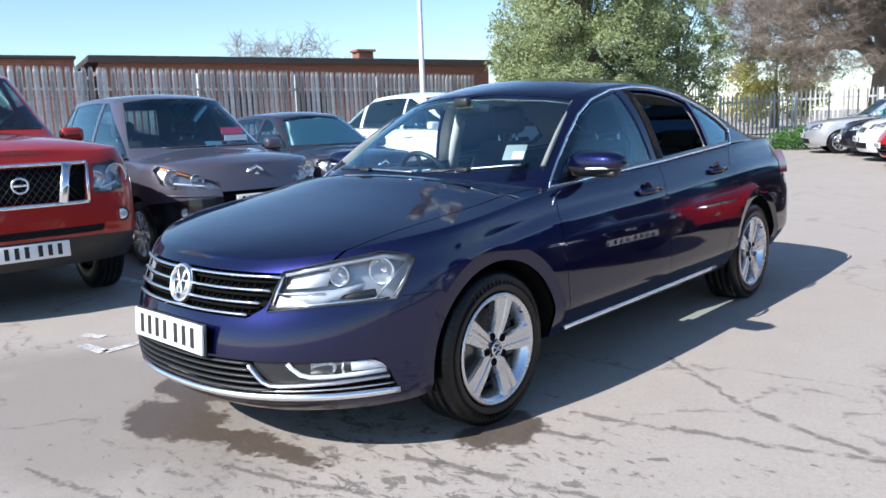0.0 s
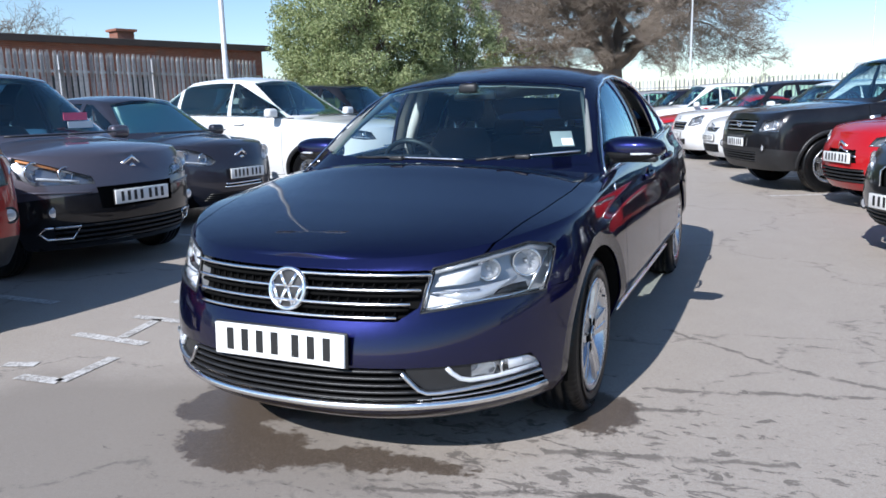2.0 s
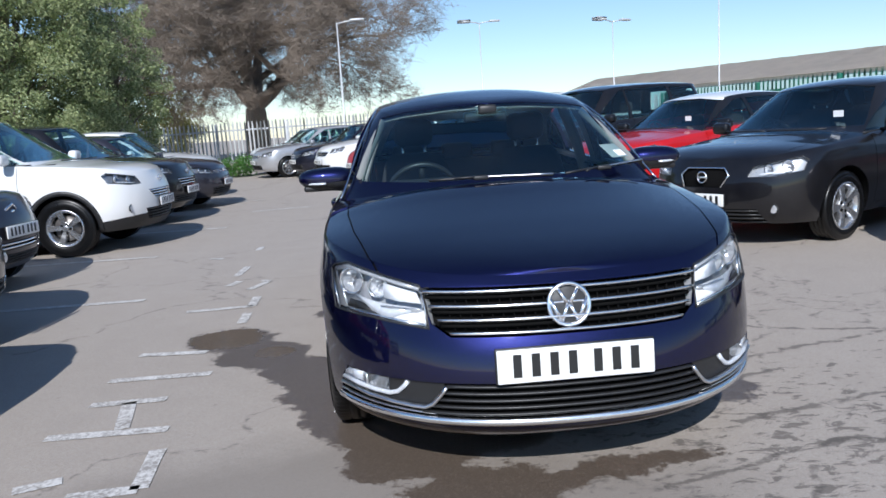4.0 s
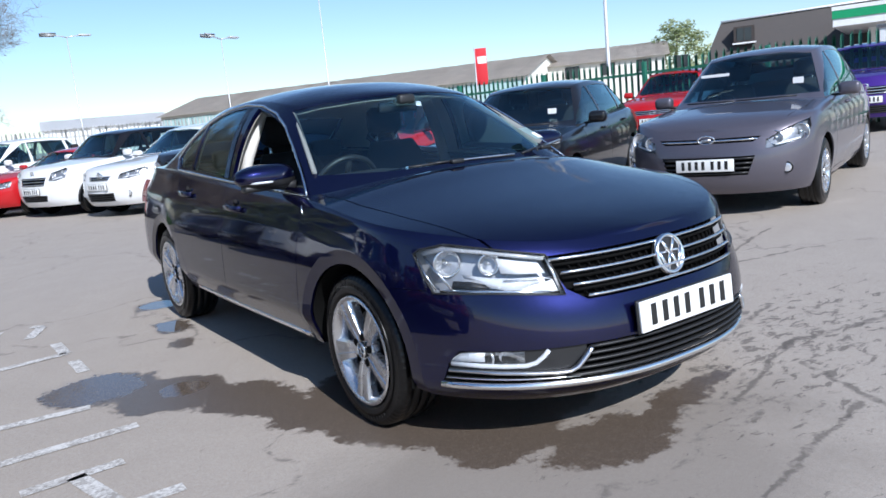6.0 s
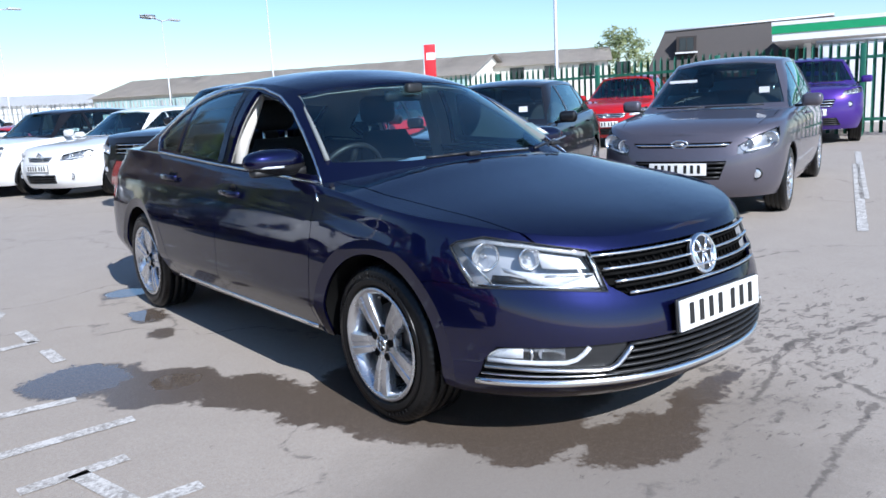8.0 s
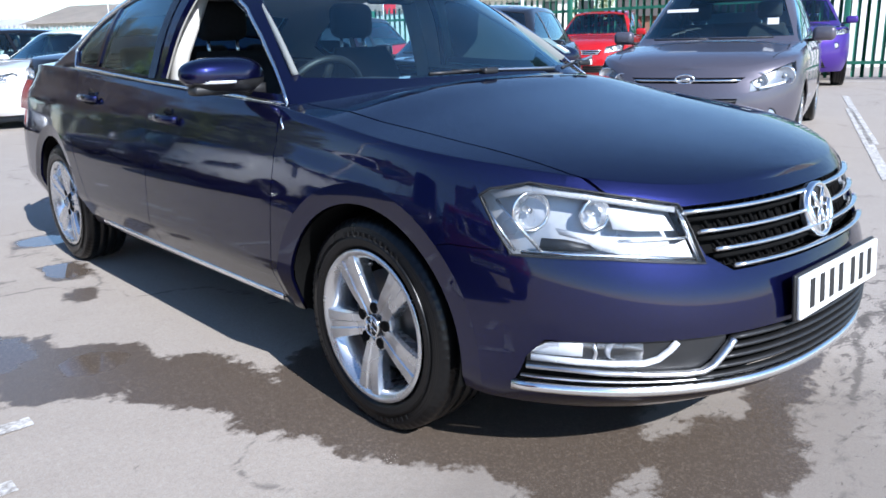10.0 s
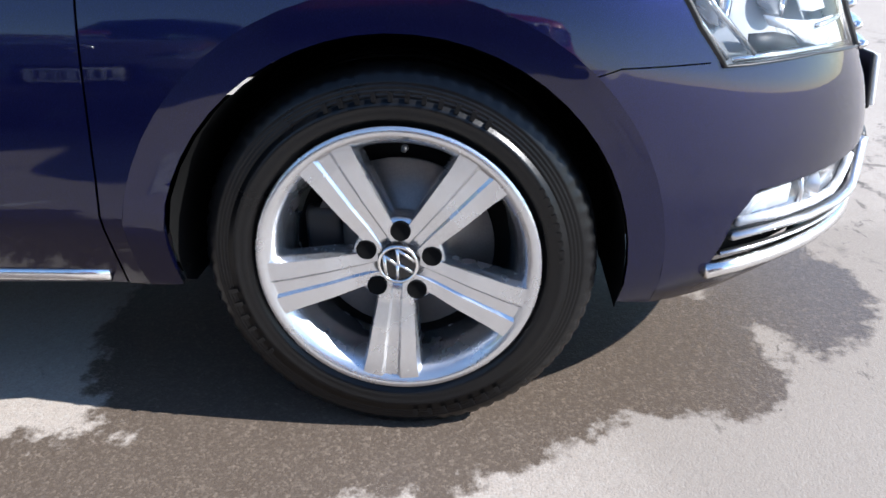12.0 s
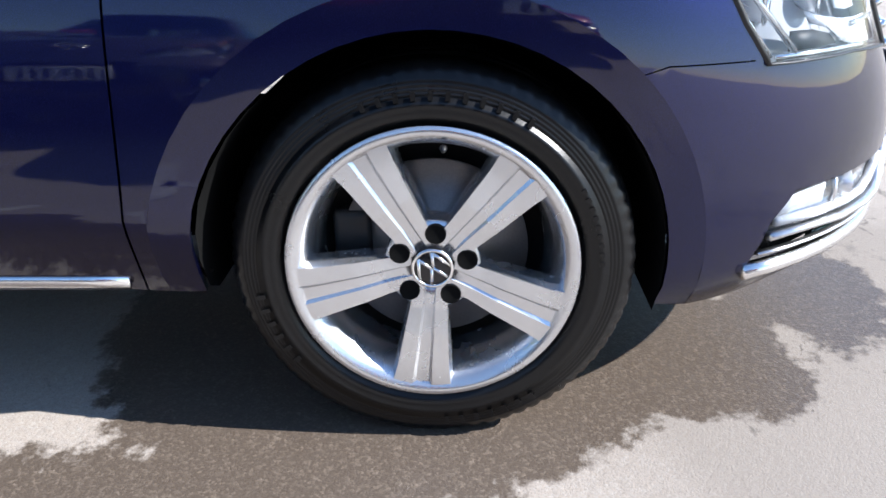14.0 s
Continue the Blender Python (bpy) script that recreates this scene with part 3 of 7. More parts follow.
def spoke_wheel(parent, sx, cx, cy, r, rim, w, spokes, phase, wide=0.05, fine=False, alloy=None):
    """Tyre and alloy rim with flat-topped spokes; sx: the side that it faces."""
    alloy = alloy or M_ALLOY
    wheel = bpy.data.objects.new("wheel", None)
    scene.collection.objects.link(wheel)
    wheel.parent = parent
    wheel.matrix_basis = pose(cx, cy, r - 0.004)
    part("tyre", tyre(r, rim, w, sx, fine), M_RUBBER, wheel)
    h = w / 2 * sx
    n = 96 if fine else 40
    bm = spin([(h * 0.98, rim + 0.006), (h * 1.02, rim + 0.002), (h * 1.0, rim - 0.008), (h * 0.93, rim - 0.016), (h * 0.90, rim - 0.020), (h * 0.5, rim - 0.035), (-h * 0.4, rim - 0.05), (-h * 0.8, rim - 0.03)], n)
    part("rim", bm, alloy, wheel)
    part("barrel", spin([(h * 0.05, rim - 0.035), (h * 0.0, 0.03)], 32), M_DARK, wheel)
    bs = bmesh.new()
    for k in range(spokes):
        a = radians(phase) + 2 * math.pi * k / spokes
        ca, sa = math.cos(a), math.sin(a)
        secs = []
        # radius, half width of the flat, half width of the foot, face depth, foot depth
        for rr, hw, fw, dep, foot in ((0.030, wide * 0.52, wide * 0.56, 0.020, 0.055), (0.075, wide * 0.58, wide * 0.64, 0.016, 0.055), (rim * 0.52, wide * 0.68, wide * 0.78, 0.009, 0.052), (rim * 0.80, wide * 0.82, wide * 0.92, 0.005, 0.050), (rim - 0.012, wide * 0.94, wide * 1.04, 0.004, 0.052)):
            groove = 0.0035 if fine else 0.0
            prof = [(-fw, foot), (-hw * 1.12, dep + 0.014), (-hw, dep), (-hw * 0.34, dep - 0.0005), (-hw * 0.22, dep + groove), (hw * 0.22, dep + groove), (hw * 0.34, dep - 0.0005), (hw, dep), (hw * 1.12, dep + 0.014), (fw, foot)]
            secs.append([bs.verts.new((h - sx * dd, ca * rr - sa * q, sa * rr + ca * q)) for q, dd in prof])
        for p, q in zip(secs, secs[1:]):
            for i in range(len(p) - 1):
                bs.faces.new((p[i], p[i + 1], q[i + 1], q[i]))
    bmesh.ops.recalc_face_normals(bs, faces=bs.faces)
    for f in bs.faces:
        if f.normal.x * sx < -0.2:
            f.normal_flip()
    part("spoke", bs, alloy, wheel, smooth=False)
    hub = spin([(h - sx * 0.060, 0.078), (h - sx * 0.026, 0.077), (h - sx * 0.022, 0.074), (h - sx * 0.020, 0.036), (h - sx * 0.026, 0.034)], 48 if fine else 20)
    part("hub", hub, alloy, wheel)
    cap = part("centre_cap", spin([(h - sx * 0.026, 0.0345), (h - sx * 0.013, 0.0335), (h - sx * 0.011, 0.030), (h - sx * 0.0115, 0.002)], 32), M_GLOSSBLK if fine else alloy, wheel)
    if fine:
        part("ring", spin([(h - sx * 0.0115, 0.0335), (h - sx * 0.0085, 0.0325), (h - sx * 0.0085, 0.029), (h - sx * 0.0115, 0.0285)], 40), M_CHROME, cap)
        tr = radians(phase + 20)
        turned = lambda q: (0.029 * (q[0] * math.cos(tr) - q[1] * math.sin(tr)), 0.029 * (q[0] * math.sin(tr) + q[1] * math.cos(tr)))
        for a, b in EMBLEM:
            part("badge_stroke", sweep([(h - sx * 0.0095, *turned(a)), (h - sx * 0.0095, *turned(b))], 0.0028, 0.0015, (sx, 0, 0), 6), M_CHROME, cap)
    nb = 5
    for k in range(nb):
        a = radians(phase) + 2 * math.pi * (k + 0.5) / nb
        part("wheel_bolt", spin([(h - sx * 0.034, 0.0165), (h - sx * 0.0155, 0.0165), (h - sx * 0.0158, 0.0150), (h - sx * 0.0172, 0.0110), (h - sx * 0.0175, 0.002)], 16 if fine else 8, centre=(0, 0.056 * math.cos(a), 0.056 * math.sin(a))), M_DARK, wheel)
    part("brake_disc", spin([(h * 0.16, 0.155), (h * 0.22, 0.155), (h * 0.22, 0.09), (h * 0.30, 0.085), (h * 0.30, 0.02)], 48 if fine else 20), M_STEEL, wheel)
    if fine:
        for a0, count, rr in ((70, 11, 0.276), (-35, 6, 0.276), (150, 9, 0.262), (235, 7, 0.280)):
            for k in range(count):
                a = radians(a0 + k * (5.2 if rr > 0.27 else 3.4))
                c, s2 = math.cos(a), math.sin(a)
                bl = box(h * 1.025 - 0.002, h * 1.025 + 0.0014, -0.0035, 0.0035, -0.007 if rr > 0.27 else -0.004, 0.007 if rr > 0.27 else 0.004)
                bl.transform(Matrix.Translation((0, rr * c, rr * s2)) @ Matrix.Rotation(a - math.pi / 2, 4, "X"))
                part("raised_bar", bl, M_RUBBER, wheel, smooth=False)
        part("brake_caliper", box(h * 0.02 - 0.03, h * 0.02 + 0.05, 0.10, 0.165, -0.07, 0.07, 0.012), M_PLASTIC, wheel)
        a = radians(phase - 36)
        part("valve", spin([(h * 0.93, 0.006), (h * 0.93 + sx * 0.004, 0.005), (h * 0.93 + sx * 0.012, 0.004), (h * 0.93 + sx * 0.014, 0.002)], 10, centre=(0, (rim - 0.028) * math.cos(a), (rim - 0.028) * math.sin(a))), M_PLASTIC, wheel)
    return wheel


# strokes of the round badge, in its own radius
EMBLEM = [((-0.50, 0.80), (-0.02, -0.05)), ((0.50, 0.80), (0.02, -0.05)), ((-0.93, 0.30), (-0.42, -0.85)), ((0.93, 0.30), (0.42, -0.85)), ((-0.42, -0.85), (-0.02, 0.08)), ((0.42, -0.85), (0.02, 0.08))]


def number_plate(parent, at, tilt, name="number_plate", dark=True, mat=None):
    """A plate with dark print bars; at: its middle on the body, facing -y."""
    holder = bpy.data.objects.new(name, None)
    scene.collection.objects.link(holder)
    holder.parent = parent
    holder.matrix_basis = Matrix.Translation(at) @ pose(0, 0, 0, tilt, 0, 0)
    part("plate", box(-0.26, 0.26, -0.006, 0.006, -0.0555, 0.0555, 0.004), mat or M_PLATE, holder)
    part("backing", box(-0.265, 0.265, 0.006, 0.016, -0.060, 0.060, 0.004), M_PLASTIC, holder)
    for k, x in enumerate((-0.194, -0.133, -0.072, -0.011, 0.072, 0.133, 0.194)):
        part("print_bar", box(x - 0.014, x + 0.014, -0.0075, -0.0055, -0.036, 0.040), M_INKBAR, holder, smooth=False)
    return holder


def seat(parent, x, y, mat, z=0.30, wide=0.50, head=True):
    s = bpy.data.objects.new("seat", None)
    scene.collection.objects.link(s)
    s.parent = parent
    s.matrix_basis = pose(x, y, z)
    w = wide / 2
    part("cushion", box(-w, w, -0.30, 0.24, 0.0, 0.20, 0.06, 3), mat, s)
    bm = bmesh.new()
    secs = []
    for zz, ww, yy, th in ((0.12, w * 0.95, 0.18, 0.10), (0.30, w, 0.22, 0.10), (0.50, w * 0.98, 0.28, 0.09), (0.66, w * 0.84, 0.33, 0.07), (0.74, w * 0.66, 0.355, 0.045)):
        secs.append([bm.verts.new((ww * math.cos(q) * (1 if abs(math.cos(q)) < 0.9 else 0.97), yy + th * math.sin(q) - (0.05 * abs(math.cos(q)) ** 3), zz)) for q in [2 * math.pi * k / 20 for k in range(20)]])
    for p, q in zip(secs, secs[1:]):
        for k in range(20):
            bm.faces.new((p[k], p[(k + 1) % 20], q[(k + 1) % 20], q[k]))
    bm.faces.new(secs[0][::-1])
    bm.faces.new(secs[-1])
    part("backrest", bm, mat, s)
    if head:
        part("headrest", box(-0.125, 0.125, 0.33, 0.43, 0.785, 0.96, 0.05, 4), mat, s)
        for sx in (-0.072, 0.072):
            part("headrest_post", spin([(0.68, 0.002), (0.68, 0.008), (0.80, 0.008), (0.80, 0.002)], 8, "z", (sx, 0.375, 0)), M_CHROME, s)
    return s


def steering_wheel(parent, x, y, z):
    sw = bpy.data.objects.new("steering_wheel", None)
    scene.collection.objects.link(sw)
    sw.parent = parent
    sw.matrix_basis = pose(x, y, z, -62, 0, 0)
    ring = [(0.185 * math.cos(2 * math.pi * k / 32), 0.185 * math.sin(2 * math.pi * k / 32), 0) for k in range(32)]
    part("wheel_rim", sweep(ring, 0.014, 0.016, (0, 0, 1), 8, True), M_PLASTIC, sw)
    part("hub_pad", box(-0.07, 0.07, -0.06, 0.06, -0.03, 0.02, 0.02), M_PLASTIC, sw)
    for a, b in (((-0.18, 0), (-0.05, 0)), ((0.05, 0), (0.18, 0)), ((0, -0.18), (0, -0.05))):
        part("wheel_spoke", sweep([(*a, 0), (*b, 0)], 0.018, 0.008, (0, 0, 1)), M_PLASTIC, sw)
    return sw


# ---- the saloon ----
def saloon_form():
    return Form(
        wb=2.712,
        F=curve((0, -0.855), (0.10, -0.930), (0.25, -0.958), (0.42, -0.960), (0.58, -0.945), (0.72, -0.912), (0.85, -0.878), (0.94, -0.858), (1, -0.825)),
        R=curve((0, 3.68), (0.2, 3.80), (0.5, 3.815), (0.75, 3.77), (1, 3.70)),
        Df=0.75, Dr=0.55,
        W=curve((0.15, 0.84), (0.22, 0.895), (0.29, 0.912), (0.40, 0.914), (0.58, 0.910), (0.68, 0.902), (0.76, 0.888), (0.82, 0.877), (0.88, 0.862), (0.95, 0.825), (1.02, 0.79)),
        plan=curve((-0.95, 0.860), (-0.50, 0.922), (-0.28, 0.958), (0.0, 0.982), (0.5, 0.998), (1.3, 1.0), (2.4, 0.995), (3.0, 0.965), (3.8, 0.90)),
        zb=curve((-0.95, 0.190), (-0.5, 0.215), (-0.33, 0.232), (0.33, 0.268), (0.5, 0.278), (2.4, 0.278), (3.1, 0.29), (3.8, 0.31)),
        zt=curve((-0.90, 0.735), (-0.70, 0.772), (-0.42, 0.822), (0.0, 0.872), (0.45, 0.925), (1.2, 0.958), (2.0, 1.0), (2.6, 1.030), (3.2, 1.045), (3.75, 1.02)),
        zc=curve((-0.90, 0.741), (-0.70, 0.805), (-0.40, 0.868), (-0.2, 0.907), (0.0, 0.950), (0.14, 0.984), (0.205, 0.994), (0.235, 0.985), (0.30, 0.972), (0.5, 0.985), (2.6, 1.06), (3.3, 1.085), (3.75, 1.05)),
        gF=curve((0, 0.10), (0.3, 0.275), (0.7, 0.545), (1, 0.80)),
        gR=curve((0, 3.42), (0.5, 3.08), (1, 2.62)),
        gDf=0.40, gDr=0.40,
        gW=curve((0, 0.795), (0.1, 0.783), (0.5, 0.725), (0.85, 0.640), (1.0, 0.575)),
        belt=curve((0.1, 0.905), (0.5, 0.935), (1.5, 0.985), (2.5, 1.04), (3.4, 1.055)),
        rail=curve((0.1, 0.94), (0.8, 1.300), (1.0, 1.345), (1.3, 1.392), (1.6, 1.408), (1.9, 1.398), (2.3, 1.350), (2.62, 1.285), (3.0, 1.20), (3.42, 1.07)),
        crown=curve((0.7, 0.065), (1.0, 0.070), (1.5, 0.066), (2.4, 0.055), (2.8, 0.04)), nf=2.4, crease=0.009, tuck=0.068)


def seams(bm, lines, ax, keep, w=0.0028):
    """Lift thin strips out of the skin along the lines; the strips come back joined."""
    out = bmesh.new()
    for line in lines:
        for a, b in zip(line, line[1:]):
            fs = cut(bm, strip(a, b, w), ax, keep)
            nb = take(bm, fs)
            me = bpy.data.meshes.new("seam")
            nb.to_mesh(me)
            nb.free()
            out.from_mesh(me)
            bpy.data.meshes.remove(me)
    return out


def nose_patch(f, sx, top, low, off, thick=0.003):
    """A thin shaped plate that follows the nose between an upper and a lower line of (x, z) points."""
    bm = bmesh.new()
    rows = [[bm.verts.new(f.front(sx * (a[0] + (b[0] - a[0]) * j / 2), a[1] + (b[1] - a[1]) * j / 2, off)) for j in range(3)] for a, b in zip(top, low)]
    for a, b in zip(rows, rows[1:]):
        for j in range(2):
            bm.faces.new((a[j], b[j], b[j + 1], a[j + 1]))
    bmesh.ops.recalc_face_normals(bm, faces=bm.faces)
    bmesh.ops.solidify(bm, geom=bm.faces, thickness=thick)
    return bm


def arch_lip(f, sx, cy):
    """The band round a wheel opening, which leans inwards from a crease."""
    bm = bmesh.new()
    cols = []
    for k in range(-1, 31 if cy == 0 else 30):
        col = []
        for r in (0.425, 0.411, 0.396, 0.381, 0.367):
            a = 2 * math.pi * k / 56
            y = cy + r * math.cos(a)
            z = max(f.zb(y) + 0.002, 0.318 + r * math.sin(a))
            b = min(1.0, (y - f.F((z - f.zb(y)) / (f.zt(y) - f.zb(y)))) / f.Df)
            x = f.X(y, z) * (1 - (1 - b) ** f.nf) ** (1 / f.nf)
            col.append(bm.verts.new((sx * (x - 0.0105 * (0.425 - r) / 0.058), y, z)))
        cols.append(col)
    for p, q in zip(cols, cols[1:]):
        for i in range(4):
            bm.faces.new((p[i], p[i + 1], q[i + 1], q[i]) if sx > 0 else (p[i], q[i], q[i + 1], p[i + 1]))
    bmesh.ops.remove_doubles(bm, verts=bm.verts, dist=0.0005)
    bm.normal_update()
    if sum(q.normal.x for q in bm.faces) * sx < 0:
        bmesh.ops.reverse_faces(bm, faces=bm.faces)
        bm.normal_update()
    return bm


def build_saloon():
    f = saloon_form()
    car = new("saloon_car", None)
    tagged(car, "navy blue four-door saloon with chrome trim and lowered windows", "car")
    R = 0.322
    low = f.lower(26, 60, 16, 26, 18)
    # the cabin's footprint is open
    gone = [q for q in low.faces if q.normal.z > 0.5 and abs(q.calc_center_median().x) < 0.70 and 0.62 < q.calc_center_median().y < 2.95]
    bmesh.ops.delete(low, geom=gone, context="FACES")
    inner = low.copy()
    for cy in (0.0, f.wb):
        for sx in (1, -1):
            fs = cut(low, circle(cy, 0.318, 0.425, 56), "x", lambda c, n, sx=sx: c.x * sx > 0.5)
            bmesh.ops.delete(low, geom=fs, context="FACES")
            part("wheel_arch_lip", flange(arch_lip(f, sx, cy), 0.012), M_BLUE, car)
    HL = [(0.462, 0.588), (0.469, 0.661), (0.482, 0.726), (0.628, 0.760), (0.732, 0.785), (0.786, 0.769), (0.801, 0.752), (0.799, 0.675), (0.790, 0.616), (0.66, 0.611)]
    GR = [(-0.490, 0.720), (0.490, 0.720), (0.456, 0.605), (0.396, 0.563), (-0.396, 0.563), (-0.456, 0.605)]
    LO = [(-0.786, 0.365), (-0.764, 0.413), (-0.30, 0.416), (0.30, 0.416), (0.764, 0.413), (0.786, 0.365), (0.794, 0.292), (0.40, 0.288), (0, 0.287), (-0.40, 0.288), (-0.794, 0.292)]
    nose = lambda c, n: c.y < -0.02 and n.y < -0.05
    lens = {}
    for sx in (1, -1):
        lens[sx] = take(low, cut(low, HL if sx > 0 else mirrored(HL), "y", nose))
    grille_back = take(low, cut(low, GR, "y", lambda c, n: c.y < -0.5))
    intake_back = take(low, cut(low, LO, "y", lambda c, n: c.y < -0.35))
    # shut lines
    gap = []
    for sx in (1, -1):
        side = lambda c, n, sx=sx: c.x * sx > 0.55
        gap.append(seams(low, [[(0.440, 0.95), (0.422, 0.78), (0.431, 0.60), (0.440, 0.48), (0.462, 0.27)], [(1.485, 1.02), (1.415, 0.80), (1.415, 0.50), (1.425, 0.27)],
                               [(2.50, 1.06), (2.36, 0.93), (2.325, 0.72)], [(2.36, 0.72), (2.15, 0.40), (2.10, 0.27)]], "x", side, 0.0020))
        gap.append(seams(low, [[(-0.470, 0.624), (-0.335, 0.627), (-0.296, 0.617), (-0.258, 0.596), (-0.23, 0.572)]], "x", side, 0.0011))
        top = lambda c, n, sx=sx: n.z > 0.25 and c.y < 0.9 and c.z > 0.70 and c.x * sx > 0.3
        gap.append(seams(low, [[(sx * a, b) for a, b in ((0.56, -0.80), (0.655, -0.56), (0.715, -0.25), (0.748, 0.05), (0.752, 0.40), (0.70, 0.64))]], "z", top))
        boot = lambda c, n, sx=sx: c.y > 3.2 and c.x * sx > 0.2 and n.z > 0.3
        gap.append(seams(low, [[(sx * 0.66, 3.2), (sx * 0.64, 3.80)]], "z", boot))
    for g in gap:
        push(g, -0.012)
        for group in islands(g):
            part("panel_gap", take(g, group, False), M_DARK, car)
        g.free()
    # unseen boxes added so that no sun leaks through the open nose
    part("light_stop_floor", box(-0.48, 0.48, -0.55, 0.60, 0.215, 0.235, 0.006), M_DARK, car)
    part("light_stop_block", box(-0.50, 0.50, -0.60, 0.15, 0.21, 0.66, 0.03), M_DARK, car)
    # panels
    body = part("body_shell", box(-0.66, 0.66, 0.55, 3.55, 0.20, 0.26, 0.02), M_DARK, car, "black underbody")
    for group in sorted(islands(low), key=len, reverse=True):
        if len(group) < 4:
            continue
        c = sum((q.calc_center_median() for q in group), Vector()) / len(group)
        if abs(c.x) < 0.2:
            name = "front_bumper" if c.y < -0.3 and c.z < 0.6 else "bonnet" if c.y < 1 else "rear_panel"
        elif c.y < 0.42:
            name = "front_wing"
        elif c.z < 0.24:
            name = "sill"
        elif c.y < 1.45:
            name = "front_door"
        elif c.y < 2.35:
            name = "rear_door"
        else:
            name = "rear_wing"
        panel = part(name, flange(take(low, group, False), 0.010), M_BLUE, car)
        even = panel.modifiers.new("even_shading", "WEIGHTED_NORMAL")
        even.keep_sharp, even.weight = True, 50
    low.free()
    # inner skin that closes the gaps and the wheel houses
    bmesh.ops.delete(inner, geom=[q for q in inner.faces if q.normal.z > 0.3 and q.calc_center_median().y > 0.62 or q.calc_center_median().y < -0.36 or abs(q.calc_center_median().y) < 0.38 or abs(q.calc_center_median().y - f.wb) < 0.40], context="FACES")
    part("inner_shell", push(inner, -0.035), M_DARK, car)
    for cy in (0.0, f.wb):
        for sx in (1, -1):
            bm = bmesh.new()
            rows = []
            for k in range(25):
                a = math.pi * (-0.08 + 1.16 * k / 24)
                y, z = cy + 0.363 * math.cos(a), 0.318 + 0.363 * math.sin(a)
                rows.append([bm.verts.new((sx * x, y, max(f.zb(y) + 0.004, z))) for x in (f.X(y, max(0.25, z)) - 0.022, 0.70, 0.56)])
            for p, q in zip(rows, rows[1:]):
                for i in range(2):
                    bm.faces.new((p[i], p[i + 1], q[i + 1], q[i]))
            bm.faces.new([r[2] for r in rows])
            part("wheel_arch_liner", bm, M_DARK, car)
    # cabin
    up = f.upper(22, 56, 22, 16, 18)
    keep_side = {sx: (lambda c, n, sx=sx: c.x * sx > 0.35 and abs(n.x) > 0.45) for sx in (1, -1)}
    FD = [(0.515, 0.962), (0.64, 1.060), (0.80, 1.170), (0.95, 1.255), (1.12, 1.318), (1.345, 1.362), (1.420, 1.002)]
    RD = [(1.495, 1.374), (1.72, 1.370), (1.92, 1.348), (2.105, 1.308), (2.150, 1.042), (1.548, 1.008)]
    QT = [(2.150, 1.296), (2.28, 1.258), (2.44, 1.186), (2.545, 1.118), (2.475, 1.062), (2.188, 1.044)]
    cut_all = {}
    for sx in (1, -1):
        for nm, poly in (("front", FD), ("rear", RD), ("quarter", QT)):
            cut_all[nm, sx] = take(up, cut(up, poly, "x", keep_side[sx]))
    WS = [(-0.692, 1.012), (-0.35, 0.994), (0.35, 0.994), (0.692, 1.012), (0.680, 1.060), (0.572, 1.326), (0.44, 1.348), (0.2, 1.364), (-0.2, 1.364), (-0.44, 1.348), (-0.572, 1.326), (-0.680, 1.060)]
    screen = take(up, cut(up, WS, "y", lambda c, n: n.y < -0.25 and c.y < 1.1))
    RS = [(-0.60, 1.09), (0.60, 1.09), (0.50, 1.30), (0.2, 1.325), (-0.2, 1.325), (-0.50, 1.30)]
    rear_screen = take(up, cut(up, RS, "y", lambda c, n: n.y > 0.2 and c.y > 2.3))
    lining = up.copy()
    part("cabin_shell", flange(up, 0.02), M_BLUE, car, "navy roof and pillars")
    bmesh.ops.delete(lining, geom=[q for q in lining.faces if q.calc_center_median().z < 0.97], context="FACES")
    part("headlining", push(lining, -0.028), M_TRIM, car, "light grey cloth headlining and pillar trim")
    part("windscreen", push(screen, -0.004), M_GLASS, car)
    part("rear_window", push(rear_screen, -0.004), M_GLASS, car)
    for sx in (1, -1):
        for nm in ("front", "rear", "quarter"):
            g = cut_all[nm, sx]
            if nm == "front" and sx < 0:
                g.free()
                continue
            if nm == "rear" and sx > 0:
                bmesh.ops.bisect_plane(g, geom=list(g.verts) + list(g.edges) + list(g.faces), plane_co=(0, 0, 1.105), plane_no=(0, 0.06, 1), clear_outer=True)
            part({"front": "front_door_window", "rear": "rear_door_window", "quarter": "quarter_light"}[nm], push(g, -0.006), M_GLASS if sx > 0 else M_TINT, car)
        # bright line round the side windows
        loop = [(0.455, 0.935), (0.60, 1.048), (0.74, 1.150), (0.90, 1.248), (1.08, 1.322), (1.30, 1.372), (1.55, 1.392), (1.80, 1.382), (2.05, 1.343), (2.28, 1.278), (2.45, 1.200), (2.57, 1.125), (2.49, 1.040), (2.1, 1.020), (1.5, 0.985), (1.0, 0.960), (0.6, 0.941)]
        fine = []
        for a, b in zip(loop, loop[1:] + loop[:1]):
            for k in range(4):
                fine.append((a[0] + (b[0] - a[0]) * k / 4, a[1] + (b[1] - a[1]) * k / 4))
        part("window_trim", sweep([f.cabin(y, z, sx, 0.004) for y, z in fine], 0.007, 0.005, (sx, 0, 0.25), 8, True), M_CHROME, car, "bright chrome window surround")
        part("door_trim", sweep([f.cabin(0.455, 0.935, sx, 0.005), f.side(0.42, 0.89, sx, 0.0), f.side(0.395, 0.865, sx, 0.0)], 0.004, 0.004, (sx, 0, 0), 6), M_CHROME, car)
        bp = bmesh.new()
